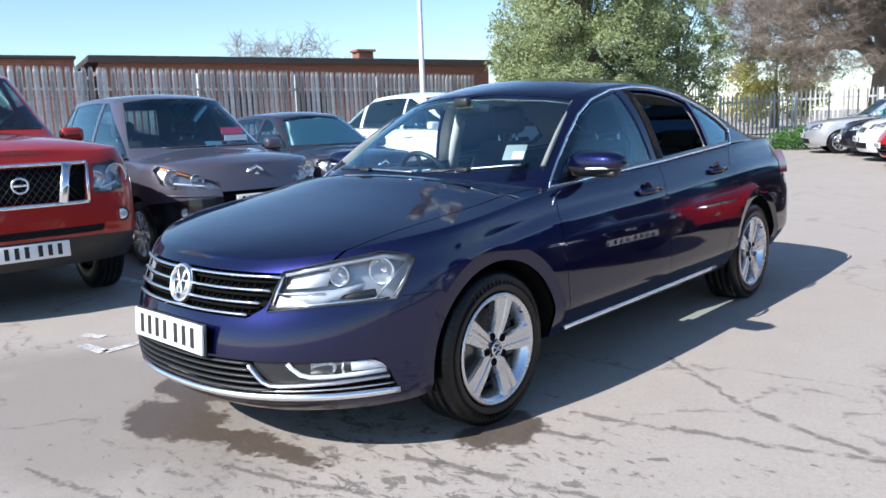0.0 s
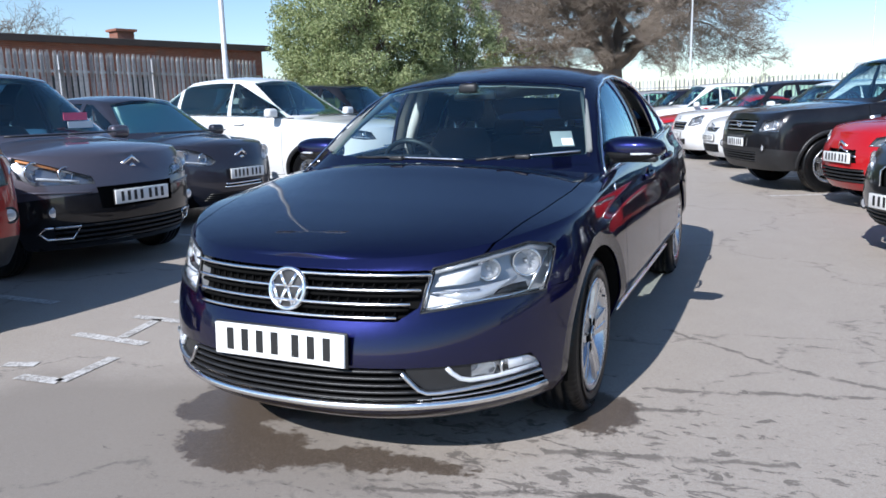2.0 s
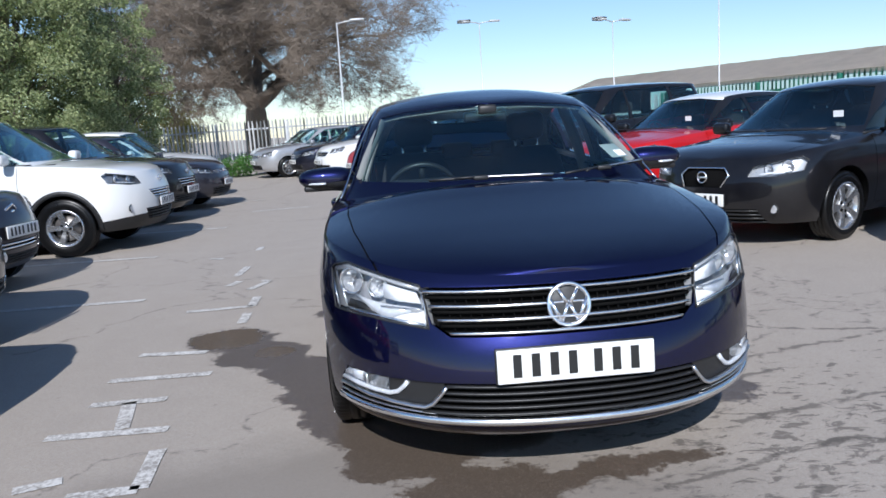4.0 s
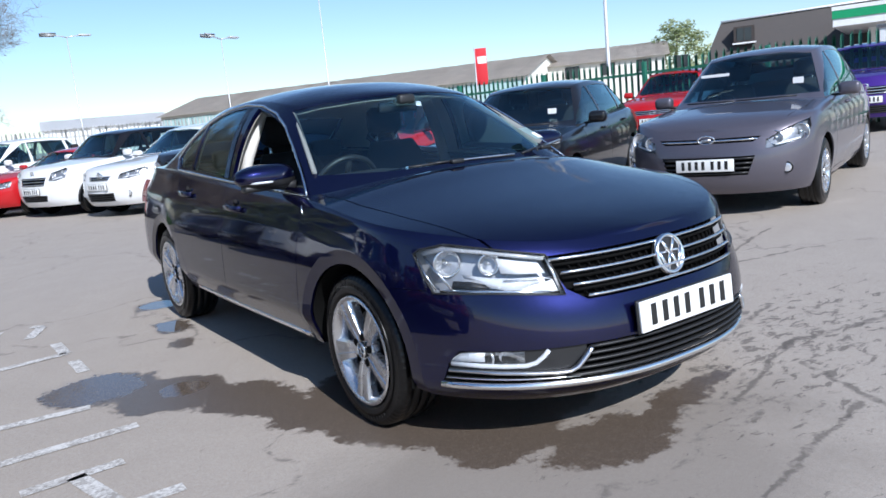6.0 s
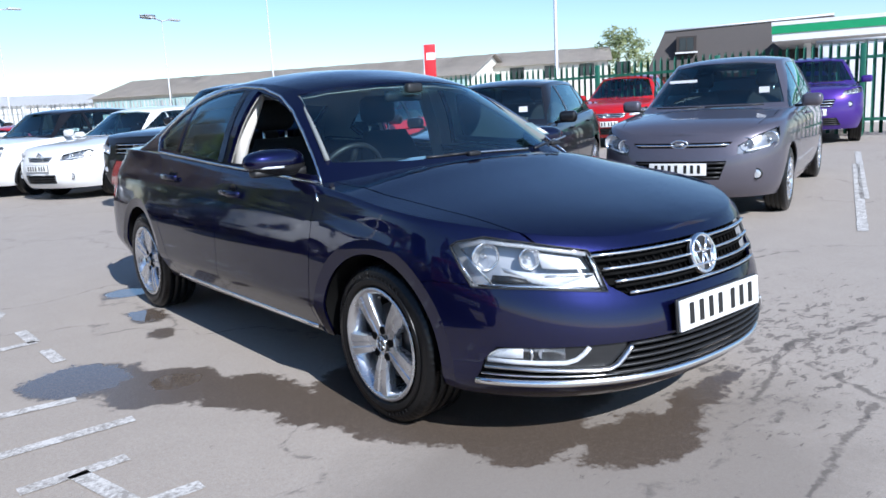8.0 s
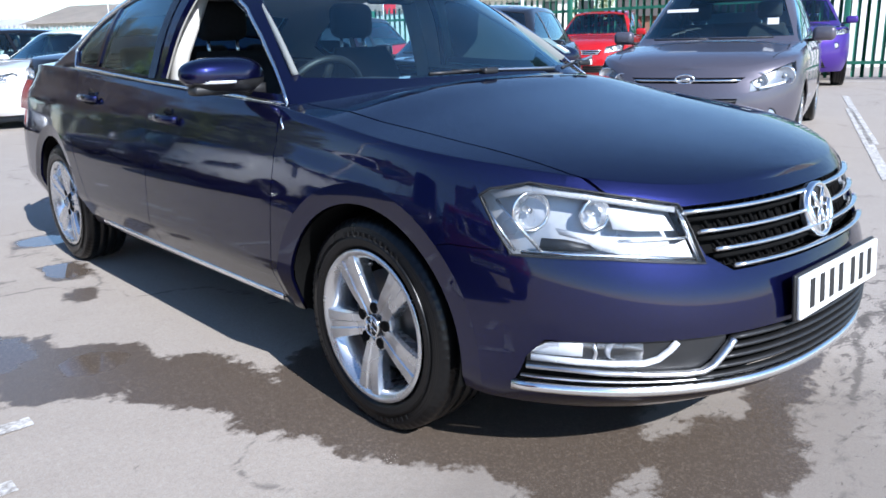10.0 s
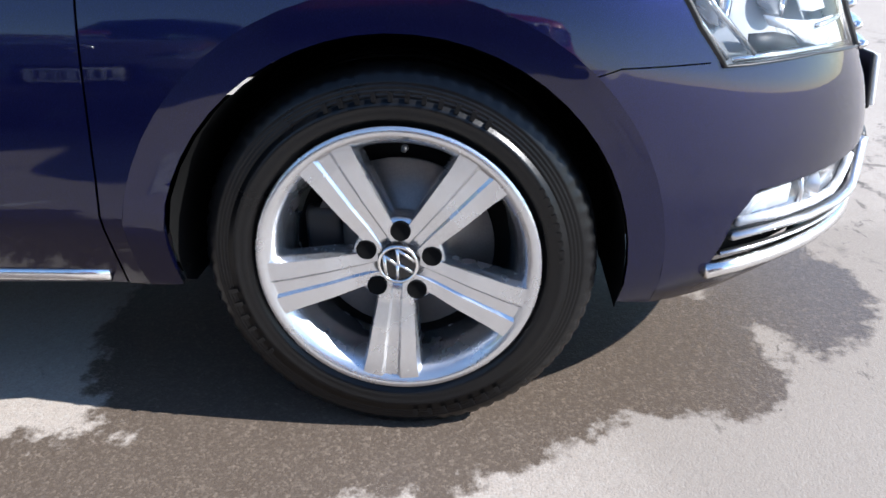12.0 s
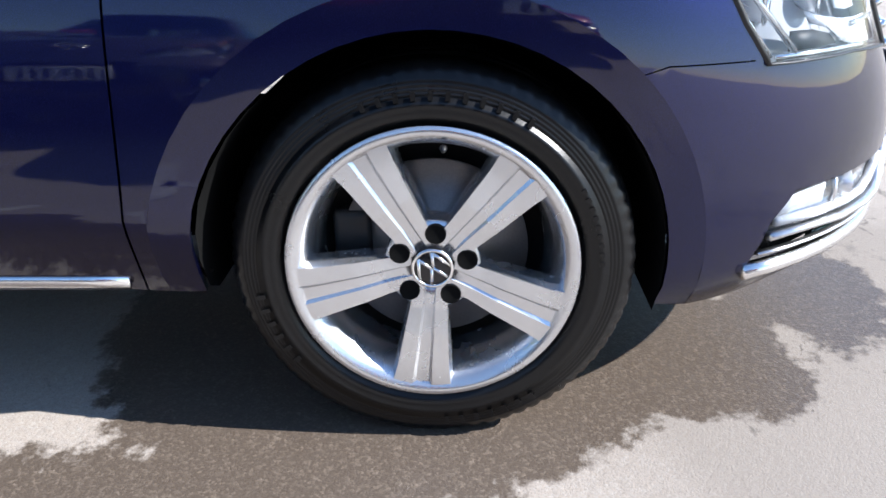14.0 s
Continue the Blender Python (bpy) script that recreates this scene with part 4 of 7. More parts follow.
        for (y0, y1, z0, z1) in ((1.425, 1.488, 1.0, 1.372),):
            g = [[f.cabin(y0 + (y1 - y0) * i - 0.05 * (j / 6) + 0.05, z0 + (z1 - z0) * j / 6, sx, 0.004) for i in (0, 1)] for j in range(7)]
            vs = [[bp.verts.new(p) for p in row] for row in g]
            for p, q in zip(vs, vs[1:]):
                bp.faces.new((p[0], p[1], q[1], q[0]))
        bmesh.ops.solidify(bp, geom=bp.faces, thickness=0.006)
        part("pillar_cover", bp, M_GLOSSBLK, car)
        part("sill_trim", sweep([f.side(0.482 + 1.63 * k / 20, 0.298 + 0.014 * (k / 20), sx, 0.003) for k in range(21)], 0.012, 0.006, (sx, 0, 0), 8), M_CHROME, car, "bright chrome sill strip")
        # door handles
        for hy in (1.245, 2.13):
            hz = f.zt(hy) - 0.108
            h = part("door_handle", sweep([f.side(hy - 0.11, hz, sx, 0.006), f.side(hy - 0.09, hz + 0.002, sx, 0.026), f.side(hy, hz + 0.004, sx, 0.034), f.side(hy + 0.09, hz + 0.004, sx, 0.026), f.side(hy + 0.11, hz + 0.004, sx, 0.004)], 0.016, 0.009, (sx, 0, 0), 10), M_BLUE, car)
            part("recess", spin([(0.004, 0.052), (0.005, 0.045), (-0.001, 0.002)], 20, "x", f.side(hy - 0.01, hz - 0.006, sx, -0.003)), M_GLOSSBLK, h)
        # mirrors
        mi = bpy.data.objects.new("door_mirror", None)
        scene.collection.objects.link(mi)
        mi.parent = car
        mi.matrix_basis = pose(sx * 0.876, 0.730, 1.026)
        bm = bmesh.new()
        bmesh.ops.create_uvsphere(bm, u_segments=32, v_segments=20, radius=1)
        sq = lambda c, e: math.copysign(abs(c) ** e, c)
        for v in bm.verts:
            x, y, z = v.co
            v.co = Vector((0.148 * sq(x, 0.75), (0.085 if y < 0 else 0.03) * sq(y, 0.85), 0.060 * sq(z, 0.8) * (1 + 0.16 * x * -sx) + 0.006 * x * sx))
        under = bm.copy()
        bmesh.ops.bisect_plane(bm, geom=list(bm.verts) + list(bm.edges) + list(bm.faces), plane_co=(0, 0, -0.016), plane_no=(sx * 0.05, 0, 1), clear_inner=True)
        bmesh.ops.bisect_plane(under, geom=list(under.verts) + list(under.edges) + list(under.faces), plane_co=(0, 0, -0.018), plane_no=(sx * 0.05, 0, 1), clear_outer=True)
        part("mirror_housing", bm, M_BLUE, mi)
        part("lower_cover", under, M_PLASTIC, mi, "black plastic underside")
        part("mirror_base", box(-0.120, 0.115, -0.05, 0.015, -0.062, -0.030, 0.012), M_PLASTIC, mi)
        part("indicator", sweep([(sx * (0.0 + 0.130 * k / 6), -0.098 + 0.085 * (k / 6) ** 2.2, -0.020) for k in range(7)], 0.006, 0.008, (0, -1, 0), 8), M_LAMPBOWL, mi)
        part("mirror_glass", box(-0.100, 0.100, 0.024, 0.028, -0.042, 0.042, 0.0015), M_MIRROR, mi)
        part("mirror_arm", sweep([(-sx * 0.13, -0.06, -0.050), (-sx * 0.09, -0.03, -0.048), (-sx * 0.02, -0.01, -0.042)], 0.014, 0.022, (0, 0, 1), 8), M_PLASTIC, mi)
    # headlights
    for sx in (1, -1):
        hl = bpy.data.objects.new("headlight", None)
        scene.collection.objects.link(hl)
        hl.parent = car
        part("housing", bowl_of(lens[sx], Vector((-sx * 0.030, 0.062, 0))), M_LAMPGREY, hl)
        part("lens", lens[sx], M_LENS, hl)
        rim_pts = []
        for a, b in zip(HL, HL[1:] + HL[:1]):
            for k in range(6):
                rim_pts.append(f.front(sx * (a[0] + (b[0] - a[0]) * k / 6), a[1] + (b[1] - a[1]) * k / 6, -0.004))
        part("seal", sweep(rim_pts, 0.0026, 0.009, (sx * 0.4, -1, 0), 6, True), M_PLASTIC, hl)
        for lx, lz, r in ((0.742, 0.712, 0.047), (0.645, 0.704, 0.037)):
            p = f.front(sx * lx, lz)
            place = Matrix.Translation((p.x - sx * 0.014, p.y + 0.024, p.z)) @ pose(0, 0, 0, 0, 0, sx * 24)
            for nm, prof, mt in (("reflector", [(0.006, r), (0.024, r * 0.92), (0.040, r * 0.66), (0.048, r * 0.22), (0.047, 0.002)], M_REFLECT),
                                 ("lamp_ring", [(0.004, r + 0.004), (0.0, r + 0.002), (0.004, r - 0.003), (0.012, r - 0.003)], M_CHROME),
                                 ("bulb_cap", [(0.010, 0.002), (0.012, r * 0.16), (0.04, r * 0.18)], M_SATIN)):
                bl = spin(prof, 32, "y")
                bl.transform(place)
                part(nm, bl, mt, hl)
            for k in range(14):
                q = 2 * math.pi * k / 14
                fin = sweep([(r * 0.34 * math.cos(q), 0.045, r * 0.34 * math.sin(q)), (r * 0.66 * math.cos(q), 0.038, r * 0.66 * math.sin(q)), (r * 0.92 * math.cos(q), 0.022, r * 0.92 * math.sin(q))], 0.0016, 0.0020, (0, -1, 0), 4)
                fin.transform(place)
                part("reflector_rib", fin, M_CHROME, hl)
        # brow, fin and light boxes behind the glass
        part("brow", nose_patch(f, sx, ((0.486, 0.720), (0.56, 0.738), (0.65, 0.760), (0.735, 0.777), (0.785, 0.758)), ((0.490, 0.706), (0.56, 0.722), (0.65, 0.743), (0.735, 0.760), (0.780, 0.745)), -0.010), M_LAMPGREY, hl)
        part("fin", nose_patch(f, sx, ((0.715, 0.680), (0.68, 0.668), (0.64, 0.660), (0.59, 0.655), (0.52, 0.652)), ((0.712, 0.664), (0.68, 0.652), (0.655, 0.628), (0.60, 0.610), (0.52, 0.634)), -0.016), M_LAMPBOWL, hl)
        part("dark_pocket", nose_patch(f, sx, ((0.735, 0.655), (0.70, 0.652), (0.665, 0.640)), ((0.745, 0.626), (0.70, 0.624), (0.655, 0.624)), -0.026), M_PLASTIC, hl)
        part("light_strip", nose_patch(f, sx, ((0.600, 0.634), (0.55, 0.632), (0.500, 0.632), (0.475, 0.640)), ((0.625, 0.612), (0.55, 0.604), (0.500, 0.600), (0.470, 0.597)), -0.022), M_LAMPWHITE, hl)
        part("lower_lip", nose_patch(f, sx, ((0.775, 0.627), (0.70, 0.623), (0.60, 0.616), (0.474, 0.601)), ((0.775, 0.618), (0.70, 0.615), (0.60, 0.607), (0.472, 0.592)), -0.010), M_CHROME, hl)
        part("divider", sweep([f.front(sx * (0.478 + 0.14 * k / 5), 0.646 + 0.002 * k / 5, -0.016) for k in range(6)], 0.004, 0.010, (0, -1, 0.2), 8), M_CHROME, hl)
        part("indicator_lens", nose_patch(f, sx, ((0.610, 0.722), (0.56, 0.712), (0.498, 0.700)), ((0.610, 0.672), (0.56, 0.664), (0.484, 0.660)), -0.034), M_LAMPWHITE, hl)
        part("inner_chrome", sweep([f.front(sx * 0.480, 0.715, -0.010), f.front(sx * 0.472, 0.661, -0.010), f.front(sx * 0.466, 0.598, -0.010)], 0.006, 0.006, (0, -1, 0), 6), M_CHROME, hl)
        part("side_chrome", sweep([f.front(sx * 0.796, 0.745, -0.012), f.front(sx * 0.791, 0.68, -0.012), f.front(sx * 0.780, 0.625, -0.012)], 0.004, 0.005, (sx, -1, 0), 6), M_CHROME, hl)
        part("side_chrome", sweep([f.front(sx * 0.778, 0.742, -0.018), f.front(sx * 0.766, 0.690, -0.018), f.front(sx * 0.745, 0.626, -0.018)], 0.005, 0.005, (sx, -1, 0), 6), M_CHROME, hl)
    # radiator grille
    gr = bpy.data.objects.new("radiator_grille", None)
    scene.collection.objects.link(gr)
    gr.parent = car
    for v in grille_back.verts:
        v.co.y += 0.045
    part("grille_mesh", grille_back, M_DARK, gr)
    for k, (z, hw) in enumerate(((0.707, 0.484), (0.660, 0.458), (0.617, 0.432), (0.576, 0.396))):
        part("grille_bar", sweep([f.front(hw * (-1 + q / 12), z, 0.005) for q in range(25)], 0.0062, 0.013, (0, -1, 0.3), 8), M_CHROME, gr)
        if k < 3:
            part("grille_slat", sweep([f.front((hw - 0.012) * (-1 + q / 12), z - 0.022, -0.022) for q in range(25)], 0.008, 0.012, (0, -1, 0), 6), M_DARK, gr)
    for q in range(-11, 12):
        if abs(q) > 1:
            part("grille_strut", sweep([f.front(q * 0.038, 0.71, -0.030), f.front(q * 0.034, 0.572, -0.030)], 0.003, 0.008, (0, -1, 0), 4), M_DARK, gr)
    p = f.front(0, 0.653)
    em = bpy.data.objects.new("round_badge", None)
    scene.collection.objects.link(em)
    em.parent = car
    em.matrix_basis = Matrix.Translation((0, p.y - 0.008, 0.653)) @ pose(0, 0, 0, -14, 0, 0)
    part("badge_plate", spin([(0.012, 0.074), (0.0, 0.072), (-0.004, 0.060), (-0.003, 0.002)], 40, "y"), M_PLASTIC, em)
    part("badge_ring", spin([(0.0, 0.076), (-0.012, 0.075), (-0.016, 0.070), (-0.012, 0.062), (0, 0.061)], 48, "y"), M_CHROME, em)
    for a, b in EMBLEM:
        part("badge_stroke", sweep([(a[0] * 0.066, -0.009, a[1] * 0.066), (b[0] * 0.066, -0.009, b[1] * 0.066)], 0.0066, 0.006, (0, -1, 0), 8), M_CHROME, em)
    # lower intake
    li = bpy.data.objects.new("lower_intake", None)
    scene.collection.objects.link(li)
    li.parent = car
    for v in intake_back.verts:
        v.co.y += 0.05
    part("intake_back", intake_back, M_DARK, li)
    for z, hw in ((0.402, 0.42), (0.378, 0.435), (0.354, 0.45), (0.330, 0.47), (0.306, 0.50)):
        part("intake_slat", sweep([f.front(hw * (-1 + q / 12), z, -0.008) for q in range(25)], 0.0065, 0.016, (0, -1, 0.2), 6), M_PLASTIC, li)
    part("bumper_chrome", sweep([f.front(0.796 * (-1 + q / 24), 0.279 + 0.004 * abs(-1 + q / 24) ** 2, 0.004) for q in range(49)], 0.014, 0.012, (0, -1, 0.2), 10), M_CHROME, li, "bright chrome bumper strip")
    for sx in (1, -1):
        fog = bpy.data.objects.new("fog_lamp_panel", None)
        scene.collection.objects.link(fog)
        fog.parent = car
        bm = bmesh.new()
        rows = []
        for k in range(17):
            x = 0.428 + 0.352 * k / 16
            t0 = 0.410 if x < 0.755 else 0.410 - (x - 0.755) * 1.4
            b0 = 0.394 - (x - 0.425) * 1.1 if x < 0.488 else 0.325 + (x - 0.488) * 0.05
            rows.append([bm.verts.new(f.front(sx * x, b0 + (t0 - b0) * j / 4, -0.014)) for j in range(5)])
        for a, b in zip(rows, rows[1:]):
            for j in range(4):
                bm.faces.new((a[j], b[j], b[j + 1], a[j + 1]))
        bmesh.ops.recalc_face_normals(bm, faces=bm.faces)
        part("insert", bm, M_PLASTIC, fog)
        part("insert_chrome", sweep([f.front(sx * x, z, 0.001) for x, z in ((0.422, 0.402), (0.432, 0.386), (0.450, 0.362), (0.468, 0.340), (0.492, 0.326), (0.53, 0.325), (0.60, 0.329), (0.68, 0.334), (0.785, 0.341))], 0.0075, 0.012, (0, -1, 0), 8), M_SATIN, fog)
        part("lower_chrome", sweep([f.front(sx * (0.46 + 0.328 * k / 10), 0.304 + 0.008 * k / 10, -0.002) for k in range(11)], 0.0035, 0.008, (0, -1, 0), 6), M_SATIN, fog)
        part("fog_surround", sweep([f.front(sx * x, z, -0.006) for x, z in ((0.548, 0.408), (0.562, 0.388), (0.584, 0.366), (0.61, 0.356), (0.66, 0.356), (0.72, 0.359), (0.778, 0.364))], 0.0085, 0.009, (0, -1, 0), 8), M_LAMPBOWL, fog)
        pf = f.front(sx * 0.660, 0.388)
        part("fog_reflector", spin([(0.0, 0.021), (0.012, 0.020), (0.028, 0.011), (0.03, 0.002)], 24, "y", (pf.x, pf.y + 0.008, pf.z)), M_REFLECT, fog)
        part("bracket", sweep([f.front(sx * 0.694, 0.408, -0.010), f.front(sx * 0.690, 0.384, -0.008), f.front(sx * 0.694, 0.358, -0.008)], 0.004, 0.005, (0, -1, 0), 6), M_SATIN, fog)
        part("day_lamp", nose_patch(f, sx, ((0.708, 0.405), (0.735, 0.404), (0.757, 0.402), (0.770, 0.388)), ((0.708, 0.372), (0.735, 0.372), (0.757, 0.372), (0.778, 0.372)), -0.012), M_LAMPWHITE, fog)
        part("fog_lens", nose_patch(f, sx, ((0.615, 0.408), (0.68, 0.408), (0.757, 0.406), (0.772, 0.388)), ((0.615, 0.366), (0.68, 0.366), (0.757, 0.368), (0.780, 0.370)), -0.004), M_LENS, fog)
    number_plate(car, (0, f.front(0, 0.43).y - 0.008, 0.479), -4)
    # lamps at the back
    for sx in (1, -1):
        bm = bmesh.new()
        rows = [[bm.verts.new(f.side(3.22 + 0.05 * j / 3 + 0.18 * k / 5, 0.80 + 0.16 * j / 3, sx, 0.004)) for j in range(4)] for k in range(6)]
        for a, b in zip(rows, rows[1:]):
            for j in range(3):
                bm.faces.new((a[j], b[j], b[j + 1], a[j + 1]))
        part("tail_lamp", bm, M_REDLENS, car)
    # wheels
    for sx, cy, ph in ((-1, 0, 132), (1, 0, 75), (-1, f.wb, 100), (1, f.wb, 82)):
        spoke_wheel(car, sx, sx * 0.749, cy, R, 0.225, 0.225, 5, ph, 0.052, True)
    # inside
    dash = bmesh.new()
    rows = []
    for k in range(13):
        x = -0.70 + 1.40 * k / 12
        yb = 0.30 + 0.22 * (abs(x) / 0.7) ** 2
        rows.append([dash.verts.new(p) for p in ((x, yb, 0.93), (x, yb + 0.16, 0.955), (x, 0.70, 0.935), (x, 0.76, 0.88), (x, 0.74, 0.70), (x, 0.70, 0.35))])
    for a, b in zip(rows, rows[1:]):
        for i in range(5):
            dash.faces.new((a[i], b[i], b[i + 1], a[i + 1]))
    bmesh.ops.recalc_face_normals(dash, faces=dash.faces)
    part("dashboard", dash, M_DASH, car)
    part("instrument_hood", box(-0.56, -0.18, 0.56, 0.80, 0.90, 0.99, 0.04, 3), M_DASH, car)
    steering_wheel(car, -0.37, 0.90, 0.90)
    for x in (-0.37, 0.37):
        seat(car, x, 1.30, M_CLOTH, 0.36)
    seat(car, 0.0, 2.22, M_CLOTH, 0.27, 1.28, False)
    for x in (-0.38, 0.0, 0.38):
        part("rear_headrest", box(x - 0.12, x + 0.12, 2.55, 2.64, 1.00, 1.13, 0.035, 3), M_CLOTH, car)
    part("parcel_shelf", box(-0.62, 0.62, 2.66, 3.25, 1.02, 1.04, 0.008), M_DASH, car)
    part("interior_mirror", box(-0.12, 0.12, 0.88, 0.91, 1.27, 1.33, 0.014), M_PLASTIC, car)
    part("sensor_housing", box(-0.05, 0.05, 0.78, 0.86, 1.31, 1.36, 0.014), M_PLASTIC, car)
    for sx in (1, -1):
        part("pillar_trim", sweep([(sx * 0.715, 1.50, 0.90), (sx * 0.660, 1.48, 1.10), (sx * 0.560, 1.450, 1.34)], 0.044, 0.032, (sx, 0, 0.2), 10), M_TRIM, car, "pale cloth pillar trim")
        part("screen_pillar_trim", sweep([(sx * 0.700, 0.55, 1.02), (sx * 0.668, 0.66, 1.10), (sx * 0.618, 0.82, 1.20), (sx * 0.560, 1.00, 1.30)], 0.026, 0.012, (sx, 0.6, -0.4), 8), M_PILLAR, car)
        part("sun_visor", box(sx * 0.33 - 0.19, sx * 0.33 + 0.19, 0.985, 1.13, 1.325, 1.345, 0.009), M_TRIM, car, "pale folded sun visor")
        part("door_lining", box(sx * 0.74 - 0.03, sx * 0.74 + 0.03, 0.55, 2.5, 0.35, 0.94, 0.02), M_DASH, car)
    stick = part("paper_sticker", box(-0.05, 0.05, -0.002, 0.002, -0.060, 0.060, 0.0015), M_STICKER, car, "pale green paper sticker inside the windscreen")
    stick.matrix_basis = pose(0.588, 0.487, 1.086, -58, 0, 24)
    part("print_panel", box(-0.005, 0.045, -0.0035, -0.0025, -0.052, 0.000), M_PAPER, stick, smooth=False)
    # wipers: black arm, pivot cap, blade; its silver back stands in for a highlight
    for a, b, piv in (((-0.37, 0.262, 1.008), (0.21, 0.205, 1.000), (-0.13, 0.235, 1.006)), ((0.27, 0.212, 1.003), (0.70, 0.395, 1.028), (0.47, 0.285, 1.012))):
        a, b, piv = Vector(a), Vector(b), Vector(piv)
        blade = part("wiper", sweep([a.lerp(b, k / 8) + Vector((0, -0.010, 0.004 + 0.004 * math.sin(math.pi * k / 8))) for k in range(9)], 0.006, 0.007, (0, -1, 1), 6), M_PLASTIC, car)
        part("blade_highlight", sweep([piv.lerp(b, k / 6) + Vector((0, -0.014, 0.011)) for k in range(7)], 0.0045, 0.003, (0, -1, 1), 6), M_SATIN, blade)
        part("wiper_arm", sweep([piv + Vector((0, -0.020, 0.012)), piv.lerp(a, 0.35) + Vector((0, -0.022, 0.010)), a + Vector((0.10, -0.012, 0.008))], 0.006, 0.005, (0, -1, 1), 6), M_PLASTIC, blade)
        part("pivot_cap", box(piv.x - 0.035, piv.x + 0.035, piv.y - 0.045, piv.y - 0.010, piv.z - 0.004, piv.z + 0.018, 0.007), M_PLASTIC, blade)
    return car


saloon = build_saloon()


# ---- parked cars ----
def parked_form(wb, fo, ro, w, h, belt, lip, cowl, cowl_z, roof_f, roof_r, tail, sill=0.22, nose_round=0.55, tail_z=None, flat=2.2, tumble=0.21):
    """Outline of a parked car. fo, ro: overhangs; w: half width; lip: height of the bonnet's front edge; cowl, roof_f, roof_r, tail:
    where the screen starts, the roof starts and ends, and the back window ends."""
    F, R = -fo, wb + ro
    tz = tail_z or belt + 0.06
    return Form(
        wb=wb,
        F=curve((0, F + 0.10), (0.15, F + 0.03), (0.4, F), (0.65, F + 0.01), (0.85, F + 0.05), (1, F + 0.12)),
        R=curve((0, R - 0.10), (0.3, R), (0.6, R - 0.02), (1, R - 0.12)),
        Df=nose_round, Dr=0.40,
        W=curve((0.15, w * 0.90), (sill + 0.1, w * 0.965), (0.55, w), (belt * 0.80, w * 0.99), (belt * 0.93, w * 0.955), (belt + 0.06, w * 0.88)),
        plan=curve((F, 0.93), (0, 0.985), (wb * 0.5, 1.0), (wb, 0.985), (R, 0.91)),
        zb=curve((F, sill), (0.2, sill), (wb, sill), (R, sill + 0.08)),
        zt=curve((F, lip), (F * 0.5, lip + (belt - lip) * 0.55), (0.1, belt - 0.05), (0.8, belt), (wb, belt + 0.05), (R, tz)),
        zc=curve((F, lip + 0.006), (F * 0.6, lip + (cowl_z - lip) * 0.62), (F * 0.1, lip + (cowl_z - lip) * 0.86), (cowl, cowl_z), (wb, belt + 0.07), (R, tz + 0.02)),
        gF=curve((0, cowl - 0.06), (1, roof_f - 0.10)),
        gR=curve((0, tail), (0.6, tail - (tail - roof_r) * 0.4), (1, roof_r + 0.16)),
        gDf=0.36, gDr=0.30,
        gW=curve((0, w * 0.875), (0.1, w * 0.865), (0.6, w * 0.875 - tumble * 0.5), (1.0, w * 0.875 - tumble)),
        belt=curve((cowl, belt - 0.03), (1.0, belt), (wb, belt + 0.05), (tail, belt + 0.06)),
        rail=curve((cowl, cowl_z), (roof_f, h - 0.11), (roof_f + 0.4, h - 0.065), ((roof_f + roof_r) / 2, h - 0.055), (roof_r, h - 0.09), (tail, max(belt + 0.12, h - 0.09 - (tail - roof_r) * 0.55))),
        crown=curve((roof_f, 0.05), (roof_r, 0.05), (tail, 0.03)), nf=flat)


